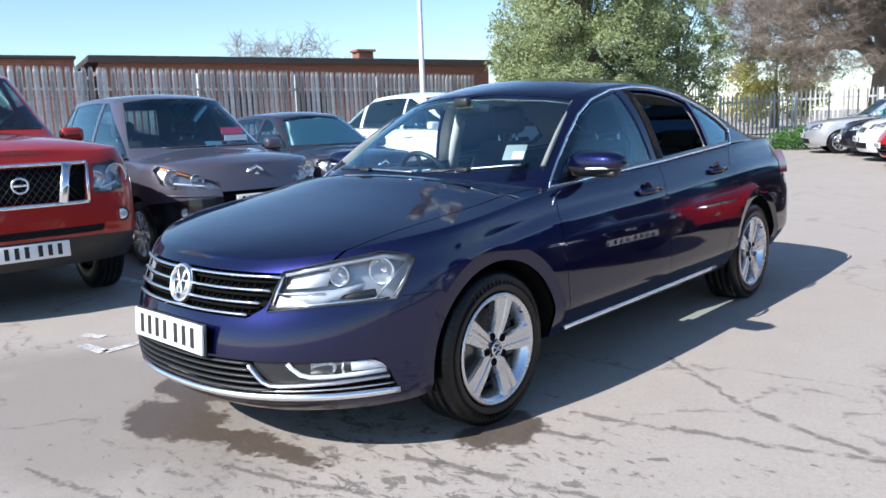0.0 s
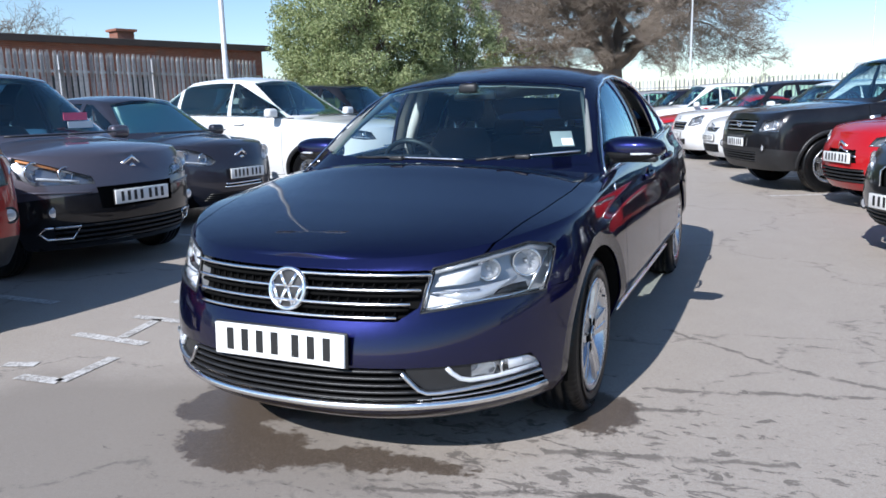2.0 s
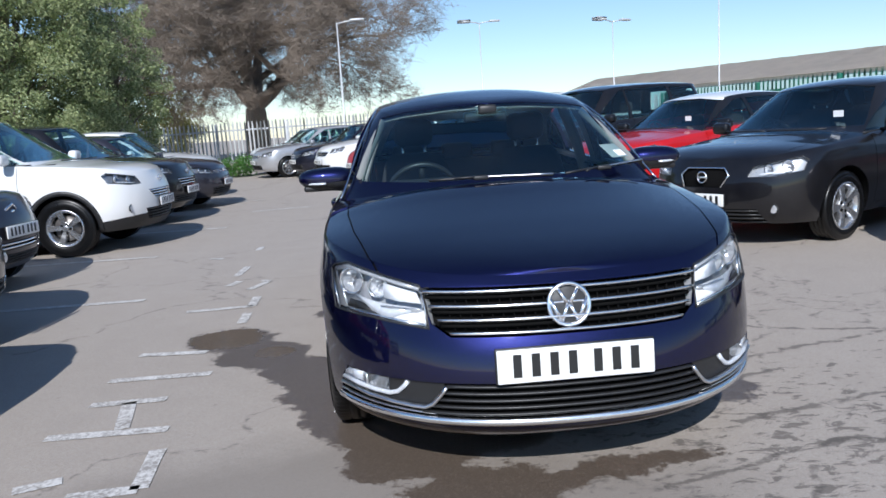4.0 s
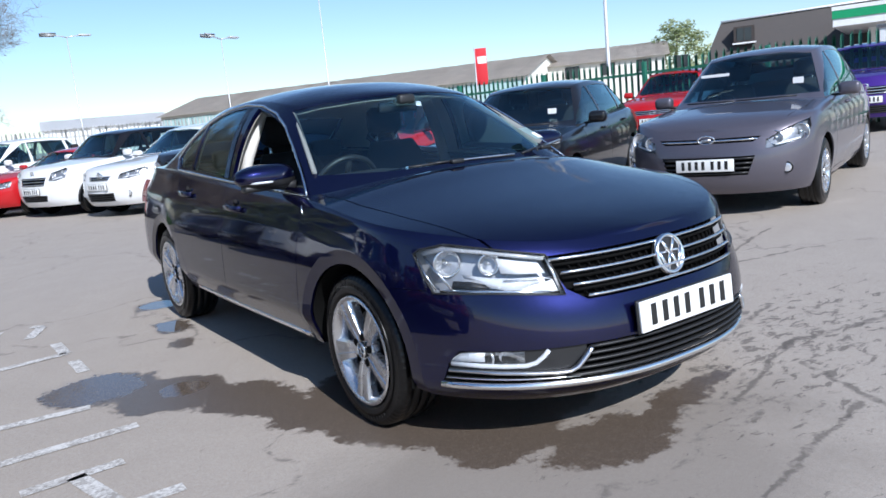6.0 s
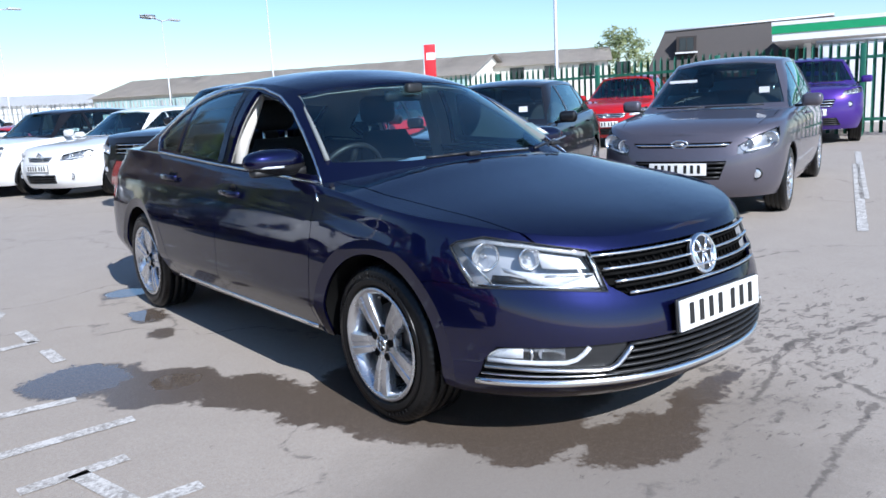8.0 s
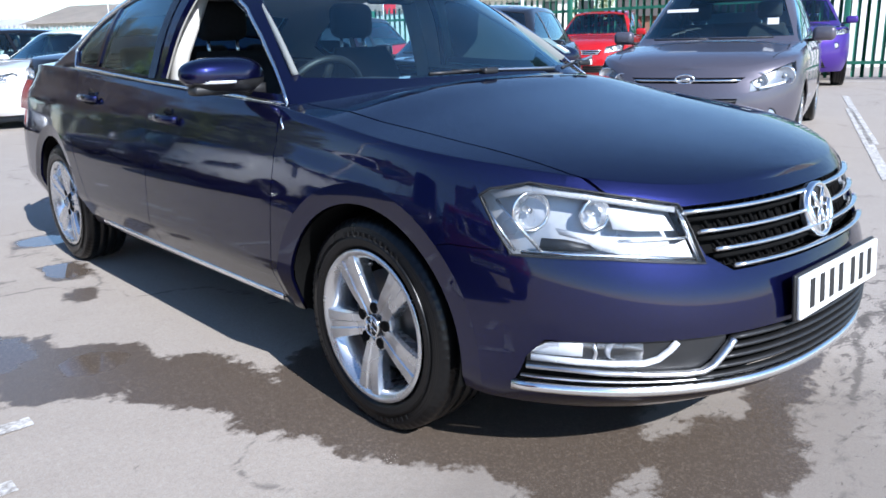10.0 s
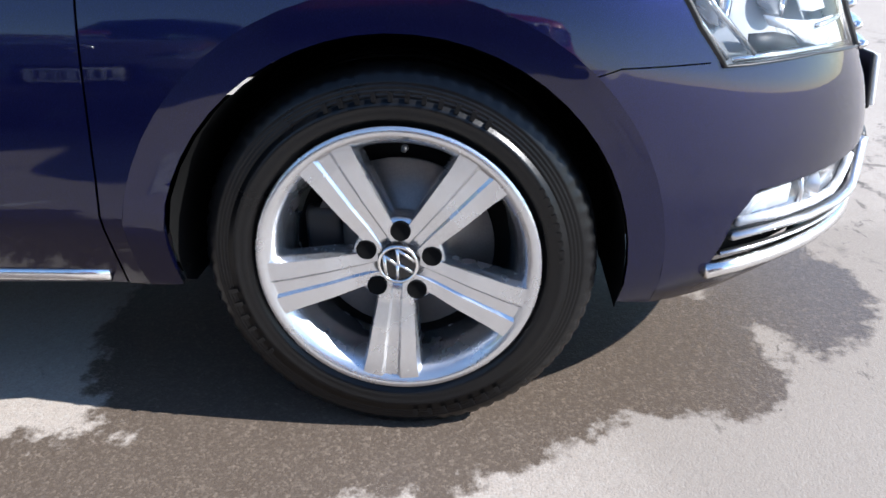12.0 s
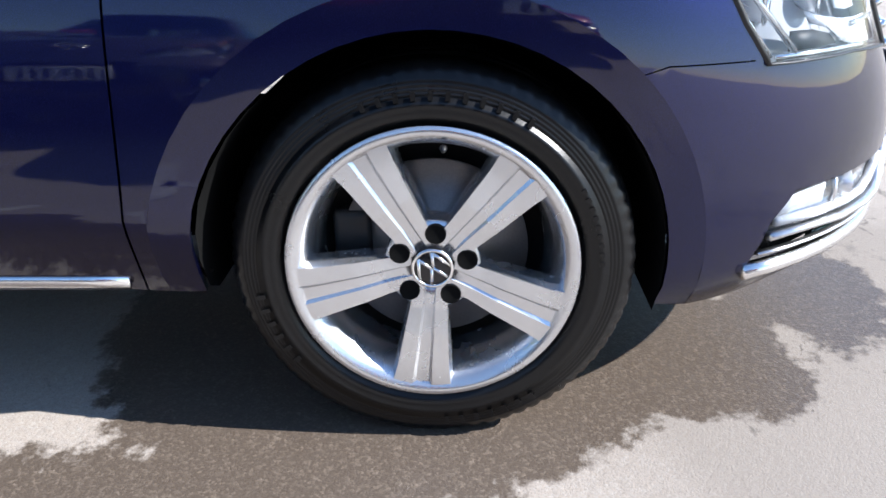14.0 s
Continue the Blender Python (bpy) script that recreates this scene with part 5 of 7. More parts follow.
def build_parked(name, label, f, skin, wheel_r, rim, spokes, grille, lamps, plate_z, roof_mat=None, plate=True, lower=None, doors=5, clad=False, badge=None, group="parked cars", pillars=None, fog=None, alloy=None, bars=3, tint=None, amber=False, skirt=0.0, skirt_mat=None, pale_panel=False, roof_top=None, bowl=None):
    car = tagged(new(name, None), label, "car", group)
    low = f.lower(14, 26, 8, 13, 10)
    roof_mat = roof_mat or skin
    cow = f.gF(0) + 0.45
    gone = [q for q in low.faces if q.normal.z > 0.5 and abs(q.calc_center_median().x) < f.W(0.6) * 0.74 and cow < q.calc_center_median().y < f.gR(0) - 0.35]
    bmesh.ops.delete(low, geom=gone, context="FACES")
    ra = wheel_r + 0.045
    for cy in (0.0, f.wb):
        for sx in (1, -1):
            bmesh.ops.delete(low, geom=cut(low, circle(cy, wheel_r, ra, 28), "x", lambda c, n, sx=sx: c.x * sx > 0.45), context="FACES")
    nose = lambda c, n: c.y < -0.05 and n.y < -0.02
    for sx in (1, -1):
        poly = lamps if sx > 0 else mirrored(lamps)
        lens = take(low, cut(low, poly, "y", nose))
        hl = bpy.data.objects.new("headlight", None)
        scene.collection.objects.link(hl)
        hl.parent = car
        part("housing", bowl_of(lens, Vector((-sx * 0.020, 0.050, 0))), bowl or M_PARKBOWL, hl)
        part("lens", lens, M_LENS, hl)
        cx = sum(p[0] for p in lamps) / len(lamps)
        cz = sum(p[1] for p in lamps) / len(lamps)
        hgt = (max(p[1] for p in lamps) - min(p[1] for p in lamps)) * 0.34
        for dx, big in ((-hgt * 1.15, 0.80), (hgt * 1.10, 1.0)):
            p = f.front(sx * (cx + dx), cz + dx * 0.16)
            rr = hgt * big
            at = (p.x - sx * 0.010, p.y, p.z)
            part("reflector", spin([(0.022, rr * 0.95), (0.036, rr * 0.82), (0.050, rr * 0.36), (0.050, 0.002)], 20, "y", at), M_REFLECT, hl)
            part("lamp_ring", spin([(0.026, rr * 1.06), (0.016, rr * 1.02), (0.020, rr * 0.93)], 20, "y", at), M_CHROME, hl)
            part("bulb_cap", spin([(0.026, 0.002), (0.028, rr * 0.18), (0.048, rr * 0.20)], 12, "y", at), M_SATIN, hl)
        ends = sorted(lamps)
        part("side_lamp", sweep([f.front(sx * (ends[0][0] + (ends[-1][0] - ends[0][0]) * (0.22 + 0.56 * k / 5)), min(q[1] for q in lamps) + hgt * (0.34 + 0.10 * k), -0.020) for k in range(6)], hgt * 0.13, 0.006, (0, -1, 0), 6), M_LAMPWHITE, hl)
        if amber:
            a, b = lamps[2], lamps[3]
            part("indicator", sweep([f.front(sx * (a[0] + (b[0] - a[0]) * k / 4 - 0.01), a[1] + (b[1] - a[1]) * k / 4 - 0.022, -0.026) for k in range(5)], 0.010, 0.008, (0, -1, 0), 6), M_AMBER, hl)
        part("lamp_trim", sweep([f.front(sx * a, b, -0.006) for a, b in lamps], 0.0045, 0.006, (0, -1, 0), 6, True), M_PLASTIC, hl)
    for poly, nbar in ((grille, bars), (lower, 4)):
        if not poly:
            continue
        g = take(low, cut(low, poly, "y", nose))
        for v in g.verts:
            v.co.y += 0.03
        gr = part("grille", g, M_DARK, car)
        z0, z1 = min(p[1] for p in poly), max(p[1] for p in poly)
        hw = max(p[0] for p in poly)
        for k in range(nbar):
            z = z0 + (z1 - z0) * (k + 0.5) / nbar
            xs = [p[0] + (q[0] - p[0]) * (z - p[1]) / (q[1] - p[1]) for p, q in zip(poly, poly[1:] + poly[:1]) if (p[1] > z) != (q[1] > z)]
            if len(xs) >= 2:
                a, b = min(xs), max(xs)
                part("grille_bar", sweep([f.front(a + (b - a) * q / 10, z, -0.006) for q in range(11)], min(0.010, (z1 - z0) / nbar * 0.3), 0.010, (0, -1, 0), 6), M_CHROME if poly is grille and badge else M_PLASTIC, gr)
    side_lines = [[(0.34 + wheel_r * 0.35, f.zt(0.4)), (0.36 + wheel_r * 0.35, f.zb(0.5) + 0.06)], [(f.wb * 0.56, f.zt(1.4)), (f.wb * 0.54, f.zb(0.5) + 0.06)]]
    if doors == 5:
        side_lines.append([(f.wb - wheel_r * 0.2, f.zt(f.wb)), (f.wb - ra * 0.9, 0.62), (f.wb - ra * 1.06, f.zb(0.5) + 0.06)])
    side_lines.append([(0.36 + wheel_r * 0.35, f.zb(0.5) + 0.06), (f.wb - ra * 1.06, f.zb(0.5) + 0.06)])
    seam = bmesh.new()
    for sx in (1, -1):
        s1 = seams(low, side_lines, "x", lambda c, n, sx=sx: c.x * sx > 0.5, 0.003)
        hood = f.W(0.7) * 0.80
        s2 = seams(low, [[(sx * hood * 0.9, f.F(1) + 0.25), (sx * hood, -0.1), (sx * hood * 0.98, f.gF(0) + 0.25)]], "z", lambda c, n, sx=sx: n.z > 0.3 and c.y < 0.9 and c.x * sx > 0.2, 0.003)
        for s in (s1, s2):
            me = bpy.data.meshes.new("s")
            push(s, -0.006).to_mesh(me)
            seam.from_mesh(me)
            bpy.data.meshes.remove(me)
    part("panel_gap", seam, M_DARK, car)
    if skirt:
        bmesh.ops.bisect_plane(low, geom=list(low.verts) + list(low.edges) + list(low.faces), plane_co=(0, 0, skirt), plane_no=(0, 0.12, 1))
        below = [q for q in low.faces if q.calc_center_median().z + 0.12 * q.calc_center_median().y < skirt and q.calc_center_median().y < -0.25]
        part("lower_bumper", take(low, below), skirt_mat or M_PLASTIC, car)
    part("body", flange(low, 0.012), skin, car)
    part("underbody", box(-f.W(0.5) * 0.80, f.W(0.5) * 0.80, -0.45, f.wb + 0.5, f.zb(0.5) - 0.01, f.zb(0.5) + 0.30, 0.03), M_DARK, car)
    part("engine_cover", box(-f.W(0.5) * 0.46, f.W(0.5) * 0.46, f.F(0.5) + 0.24, -0.40, f.zb(0) + 0.02, f.zt(f.F(0.5)) - 0.06, 0.03), M_DARK, car)
    # cabin
    up = f.upper(12, 26, 10, 8, 10)
    ya0, ya1 = f.gF(0) + f.gDf, f.gF(1) + f.gDf
    yr0, yr1 = f.gR(0) - f.gDr - 0.06, f.gR(1) - f.gDr + 0.02
    zlo, zhi = (lambda y: f.belt(y) + 0.02), (lambda y: f.rail(y) - 0.045)
    cuts = pillars or ([f.wb * 0.55, f.wb * 0.93] if doors == 5 else [f.wb * 0.60])
    spans = []
    ys = [None] + cuts + [None]
    for k in range(len(ys) - 1):
        a, b = ys[k], ys[k + 1]
        lo0 = ya0 + 0.06 if a is None else a + 0.035
        hi0 = ya1 + 0.02 if a is None else a + 0.025
        lo1 = yr0 if b is None else b - 0.035
        hi1 = yr1 if b is None else b - 0.045
        if lo1 - lo0 < 0.10:
            continue
        hi1 = max(hi1, hi0 + 0.08)
        poly = [(lo0, zlo(lo0)), (lo0 + (hi0 - lo0) * 0.5, (zlo(lo0) + zhi(hi0)) / 2 + 0.01)] + [(hi0 + (hi1 - hi0) * q / 4, zhi(hi0 + (hi1 - hi0) * q / 4)) for q in range(5)] + [(lo1, zlo(lo1))]
        spans.append(poly)
    for sx in (1, -1):
        for poly in spans:
            g = take(up, cut(up, poly, "x", lambda c, n, sx=sx: c.x * sx > 0.3 and abs(n.x) > 0.35))
            part("side_window", push(g, -0.005), tint or M_TINT, car)
        part("window_seal", sweep([f.cabin(ya0 + (yr0 - ya0) * k / 14, zlo(ya0 + (yr0 - ya0) * k / 14) - 0.01, sx, 0.002) for k in range(15)], 0.008, 0.005, (sx, 0, 0), 6), M_PLASTIC, car)
    hw0, hw1 = f.gW(0) * 0.90, f.gW(1) * 0.93
    zb0, zt0 = f.zc(f.gF(0) + 0.06) + 0.025, f.rail(f.gF(1) + 0.10) + 0.012
    WS = [(-hw0, zb0), (hw0, zb0), (hw1, zt0 - 0.02), (hw1 * 0.5, zt0 + 0.015), (-hw1 * 0.5, zt0 + 0.015), (-hw1, zt0 - 0.02)]
    screen = push(take(up, cut(up, WS, "y", lambda c, n: n.y < -0.2 and c.y < f.wb * 0.6)), -0.004)
    # pale panel added behind the glass to stand in for a bright reflection
    if pale_panel:
        part("reflection_panel", push(screen.copy(), -0.04), M_SCREENPANEL, car, "pale panel behind the windscreen in place of a reflection")
    part("windscreen", screen, M_GLASS, car)
    zr = f.rail(f.gR(1) - 0.05)
    RSp = [(-hw0 * 0.85, f.belt(f.wb) + 0.08), (hw0 * 0.85, f.belt(f.wb) + 0.08), (hw1 * 0.9, zr - 0.03), (-hw1 * 0.9, zr - 0.03)]
    part("rear_window", push(take(up, cut(up, RSp, "y", lambda c, n: n.y > 0.2 and c.y > f.wb * 0.6)), -0.004), M_TINT, car)
    if roof_top:
        part("roof_panel", push(take(up, [q for q in up.faces if q.normal.z > 0.80 and q.calc_center_median().z > f.rail(f.wb * 0.5) - 0.06], False), 0.004), roof_top, car)
    part("roof", flange(up, 0.02), roof_mat, car)
    # wheels
    for sx in (1, -1):
        for cy in (0.0, f.wb):
            spoke_wheel(car, sx, sx * (f.X(cy, 0.5) - 0.118), cy, wheel_r, rim, 0.205, spokes, 20 + 17 * sx + cy * 9, 0.040 if spokes < 7 else 0.024, False, alloy)
            bm = bmesh.new()
            rows = []
            for k in range(15):
                a = math.pi * (-0.05 + 1.1 * k / 14)
                y, z = cy + (ra - 0.006) * math.cos(a), wheel_r + (ra - 0.006) * math.sin(a)
                rows.append([bm.verts.new((sx * x, y, max(0.15, z))) for x in (f.X(y, max(0.25, z)) - 0.012, f.W(0.5) * 0.62)])
            for p, q in zip(rows, rows[1:]):
                bm.faces.new((p[0], p[1], q[1], q[0]))
            bm.faces.new([r[1] for r in rows])
            part("wheel_arch_liner", bm, M_DARK, car)
            if clad:
                part("arch_cladding", sweep([f.side(cy + (ra + 0.015) * math.cos(math.pi * q / 20), wheel_r + (ra + 0.015) * math.sin(math.pi * q / 20), sx, 0.002) for q in range(-1, 22)], 0.03, 0.012, (sx, 0, 0), 8), M_PLASTIC, car)
        mi = part("door_mirror", box(-0.10, 0.10, -0.07, 0.05, -0.065, 0.065, 0.045, 4), roof_mat if skin is M_RED else skin, car)
        mi.matrix_basis = pose(sx * (f.W(0.6) + 0.06), f.gF(0) + 0.62, f.belt(0.8) + 0.07)
        part("mirror_arm", sweep([(-sx * 0.16, 0.03, -0.06), (-sx * 0.04, 0, -0.05)], 0.02, 0.015, (0, 0, 1), 6), M_PLASTIC, mi)
        for hy in ([f.wb * 0.46, f.wb * 0.86] if doors == 5 else [f.wb * 0.50]):
            hz = f.zt(hy) - 0.10
            part("door_handle", sweep([f.side(hy - 0.09, hz, sx, 0.004), f.side(hy - 0.06, hz, sx, 0.026), f.side(hy + 0.06, hz, sx, 0.026), f.side(hy + 0.09, hz, sx, 0.004)], 0.013, 0.009, (sx, 0, 0), 8), skin, car)
        bm = bmesh.new()
        R1 = f.wb + (f.R(0.5) - f.wb)
        rows = [[bm.verts.new(f.side(R1 - 0.46 + 0.14 * k / 3, f.zt(R1) - 0.26 + 0.22 * j / 2, sx, 0.004)) for j in range(3)] for k in range(4)]
        for a, b in zip(rows, rows[1:]):
            for j in range(2):
                bm.faces.new((a[j], b[j], b[j + 1], a[j + 1]))
        part("tail_lamp", bm, M_REDLENS, car)
        if fog:
            p = f.front(sx * fog[0], fog[1])
            fl = part("fog_lamp", spin([(-0.004, 0.052), (-0.012, 0.048), (-0.004, 0.040), (0.012, 0.036), (0.014, 0.002)], 18, "y", (p.x, p.y, p.z)), M_PLASTIC, car)
            part("fog_lens", spin([(-0.006, 0.037), (-0.010, 0.020), (-0.011, 0.002)], 18, "y", (p.x, p.y, p.z)), M_REFLECT, fl)
    # inside
    w = f.W(0.6)
    part("dashboard", box(-w * 0.80, w * 0.80, f.gF(0) + 0.12, f.gF(0) + 0.70, f.belt(0.8) - 0.25, f.belt(0.8) - 0.01, 0.05, 3), M_DASH, car)
    for x in (-0.36, 0.36):
        seat(car, x, f.gF(0) + 1.18, M_CLOTH, f.zb(0.5) + 0.18, 0.48)
    seat(car, 0, f.gF(0) + 2.0, M_CLOTH, f.zb(0.5) + 0.18, 1.2, False)
    steering_wheel(car, -0.36, f.gF(0) + 0.76, f.belt(0.8) - 0.03)
    zs = f.zc(f.gF(0) + 0.06) + 0.02
    for a, b in ((0.55, 0.0), (-0.02, -0.52)):
        part("wiper", sweep([(a + (b - a) * k / 5, f.gF(0) + 0.05 + 0.20 * ((a + (b - a) * k / 5) / 0.8) ** 2, zs) for k in range(6)], 0.008, 0.008, (0, -1, 1), 6), M_PLASTIC, car)
    if plate:
        p = f.front(0, plate_z)
        number_plate(car, (0, p.y - 0.022, plate_z), 0)
    if badge:
        z, kind = badge
        p = f.front(0, z)
        if kind == "chevron":
            for dz in (0.022, -0.040):
                part("badge", sweep([(-0.115, p.y + 0.014, z - 0.052 + dz), (0, p.y - 0.016, z + 0.024 + dz), (0.115, p.y + 0.014, z - 0.052 + dz)], 0.016, 0.009, (0, -1, 0.2), 6), M_CHROME, car)
        else:
            part("badge", sweep([((0.075 if kind == "oval" else 0.05) * math.cos(q), p.y - 0.014, z + (0.036 if kind == "oval" else 0.05) * math.sin(q)) for q in [2 * math.pi * k / 20 for k in range(20)]], 0.008, 0.006, (0, -1, 0), 6, True), M_CHROME, car)
            part("badge", sweep([(-0.04, p.y - 0.012, z), (0.04, p.y - 0.012, z)], 0.010, 0.006, (0, -1, 0), 6), M_CHROME, car)
    return car


def rise(x):
    """Height of the ground, which climbs gently beyond the aisle."""
    return 0.020 * max(0.0, min(x, 16.0) - 1.8)


def park(car, f, nose_x, nose_y, heading, roll=0):
    """Stand a car with its nose there, pointing that many degrees round from +x."""
    a = radians(heading)
    fo = -f.F(0.4)
    x, y = nose_x - fo * math.cos(a), nose_y - fo * math.sin(a)
    z0, z1 = rise(x), rise(x - f.wb * math.cos(a))
    car.matrix_basis = pose(x, y, z0, 0, 0, heading + 90) @ pose(0, 0, 0, math.degrees(math.atan2(z1 - z0, f.wb)))
    return car


def lamp_poly(x0, x1, z0, z1, rise=0.05):
    return [(x0, z0), (x0 + 0.03, z1 - rise), (x1 - 0.04, z1), (x1, z1 - 0.03), (x1 - 0.01, z0 + rise * 0.6), ((x0 + x1) / 2, z0)]


def quad(w0, w1, z0, z1):
    return [(-w0, z0), (w0, z0), (w1, z1), (-w1, z1)]


def hatch(h=1.48, belt=0.94, w=0.88, wb=2.65, fo=0.86, ro=0.72, lip=0.74, **k):
    a = dict(cowl=0.22, cowl_z=belt + 0.03, roof_f=1.10, roof_r=wb - 0.02, tail=wb + ro - 0.14)
    a.update(k)
    return parked_form(wb, fo, ro, w, h, belt, lip, **a)


# row that faces +x
f = hatch(h=1.86, belt=1.18, w=0.86, wb=3.2, fo=0.92, ro=1.15, lip=1.10, cowl=0.45, cowl_z=1.28, roof_f=1.25, roof_r=3.0, tail=3.3, sill=0.34, nose_round=0.34, flat=3.0, tail_z=1.24)
c = build_parked("pickup_truck", "red pickup truck with a chrome-barred black grille", f, M_DRED, 0.38, 0.225, 6, quad(0.40, 0.44, 0.79, 1.03), lamp_poly(0.465, 0.70, 0.83, 1.05, 0.02), 0.47, lower=quad(0.50, 0.52, 0.56, 0.61), badge=(0.915, "round"), fog=(0.66, 0.66), bars=0, group="left row of parked cars", skirt=0.43)
for sx in (1, -1):
    part("grille_post", sweep([f.front(sx * 0.315, 1.04, 0.012), f.front(sx * 0.250, 0.78, 0.012)], 0.032, 0.012, (0, -1, 0), 8), M_CHROME, c)
    part("grille_frame", sweep([f.front(sx * 0.45, 1.04, 0.010), f.front(sx * 0.42, 0.78, 0.010)], 0.012, 0.012, (0, -1, 0), 8), M_CHROME, c)
for z in (0.775, 1.045):
    part("grille_frame", sweep([f.front(x / 10 * (0.42 if z < 0.8 else 0.45), z, 0.010) for x in range(-10, 11)], 0.014, 0.012, (0, -1, 0), 8), M_CHROME, c)
for q in range(-6, 7):
    for tilt in (-0.10, 0.10):
        part("grille_wire", sweep([f.front(q * 0.05 - tilt, 0.79, -0.016), f.front(q * 0.05 + tilt, 1.03, -0.016)], 0.003, 0.003, (0, -1, 0), 4), M_PLASTIC, c)
park(c, f, -2.70, -0.54, -5)

f = hatch(h=1.66, belt=1.00, w=0.88, wb=2.54, fo=0.78, ro=0.74, lip=0.88, cowl=0.05, cowl_z=1.06, roof_f=0.95, roof_r=2.55, tail=3.15)
c = build_parked("mpv_car", "dark plum-grey compact people carrier with a chevron badge and price card", f, M_PLUM, 0.31, 0.205, 10, quad(0.34, 0.36, 0.52, 0.69), [(0.36, 0.715), (0.375, 0.775), (0.56, 0.845), (0.76, 0.935), (0.80, 0.90), (0.79, 0.78), (0.72, 0.725)], 0.60, lower=quad(0.62, 0.66, 0.26, 0.42), amber=True, badge=(0.855, "chevron"), fog=(0.66, 0.52), bars=0, skirt=0.56, skirt_mat=M_BLACK, group="left row of parked cars")
for sx in (1, -1):
    part("fog_bezel", sweep([f.front(sx * x, z, 0.004) for x, z in ((0.50, 0.40), (0.70, 0.40), (0.73, 0.36), (0.68, 0.31), (0.54, 0.31))], 0.011, 0.010, (0, -1, 0), 6, True), M_CHROME, c)
    part("bumper_line", sweep([f.front(sx * (0.40 + 0.40 * k / 8), 0.655 + 0.02 * k / 8, 0.003) for k in range(9)], 0.010, 0.008, (0, -1, 0.3), 6), M_PLUM, c)
part("price_card", box(0.26, 0.50, 0.46, 0.464, 1.19, 1.26), M_PINK, c, smooth=False)
part("price_card", box(0.28, 0.54, 0.44, 0.444, 1.12, 1.18), M_PAPER, c, smooth=False)
park(c, f, -3.22, 1.66, -5)

f = hatch(h=1.46, belt=0.94, w=0.80, wb=2.34, fo=0.68, ro=0.42, lip=0.80, cowl=0.05, cowl_z=0.99, roof_f=0.85, roof_r=2.3, tail=2.66)
c = build_parked("city_car", "small dark grey city car with a pale panel behind its windscreen", f, M_GREY2, 0.28, 0.19, 8, quad(0.30, 0.28, 0.40, 0.47), [(0.36, 0.70), (0.40, 0.755), (0.50, 0.815), (0.62, 0.855), (0.70, 0.85), (0.735, 0.80), (0.72, 0.73), (0.65, 0.675), (0.52, 0.655), (0.41, 0.665)], 0.56, lower=quad(0.5, 0.45, 0.27, 0.36), badge=(0.76, "chevron"), bars=2, pale_panel=True, group="left row of parked cars")
park(c, f, -3.95, 3.95, -5)

f = hatch(h=1.73, belt=1.12, w=0.92, wb=2.66, fo=0.92, ro=0.85, lip=0.90, cowl=0.02, cowl_z=1.12, roof_f=1.10, roof_r=2.35, tail=3.42, sill=0.27)
c = build_parked("suv_car", "white compact SUV with grey five-spoke alloy wheels", f, M_WHITE, 0.35, 0.215, 5, quad(0.30, 0.40, 0.62, 0.72), lamp_poly(0.48, 0.84, 0.80, 0.96, 0.06), 0.56, lower=quad(0.42, 0.50, 0.36, 0.50), badge=(0.84, "oval"), clad=True, fog=(0.70, 0.52), skirt=0.34, group="left row of parked cars")
park(c, f, -3.40, 6.72, -2)

f = hatch(h=1.68, belt=1.06, w=0.91, wb=2.66, fo=0.90, ro=0.90, lip=0.88, cowl=0.15, cowl_z=1.09, roof_f=1.05, roof_r=2.7, tail=3.35, sill=0.25)
c = build_parked("suv_car", "black SUV with silver roof rails", f, M_BLACK, 0.35, 0.215, 5, quad(0.34, 0.40, 0.60, 0.72), lamp_poly(0.46, 0.82, 0.80, 0.95, 0.06), 0.52, lower=quad(0.5, 0.55, 0.34, 0.46), badge=(0.80, "round"), clad=True, group="left row of parked cars")
park(c, f, -3.7, 9.35, -5)
f = hatch(h=1.50, belt=0.96, w=0.88)
c = build_parked("hatchback_car", "dark grey hatchback with a bright windscreen", f, M_GREY2, 0.31, 0.205, 6, quad(0.40, 0.44, 0.66, 0.72), lamp_poly(0.46, 0.80, 0.66, 0.80, 0.05), 0.48, lower=quad(0.5, 0.55, 0.26, 0.40), badge=(0.70, "round"), group="left row of parked cars")
park(c, f, -3.6, 11.75, -5)
f2 = hatch(h=1.62, belt=1.02, w=0.90)
c = build_parked("crossover_car", "white crossover car with dark windows", f2, M_WHITE, 0.34, 0.21, 5, quad(0.36, 0.42, 0.66, 0.78), lamp_poly(0.48, 0.82, 0.74, 0.90, 0.06), 0.52, lower=quad(0.5, 0.55, 0.30, 0.44), badge=(0.76, "round"), group="left row of parked cars")
park(c, f2, -4.3, 14.6, -5)

# row that faces the aisle from the other side
f = hatch(h=1.54, belt=0.97, w=0.885, wb=2.65, fo=0.87, ro=0.72, lip=0.76)
c = build_parked("hatchback_car", "grey metallic hatchback with a slim chrome-edged grille", f, M_GREY, 0.315, 0.205, 10, quad(0.40, 0.46, 0.690, 0.735), [(0.50, 0.62), (0.50, 0.70), (0.66, 0.79), (0.80, 0.845), (0.815, 0.77), (0.76, 0.68), (0.62, 0.63)], 0.50, lower=quad(0.36, 0.42, 0.40, 0.57), badge=(0.725, "oval"), fog=(0.66, 0.44), bars=1, group="right row of parked cars")
part("dealer_card", box(-0.50, -0.20, 0.72, 0.724, 1.27, 1.30), M_PAPER, c, smooth=False)
part("dealer_card", box(0.46, 0.56, 0.58, 0.584, 1.13, 1.19), M_PAPER, c, smooth=False)
park(c, f, 3.70, 1.66, 199)

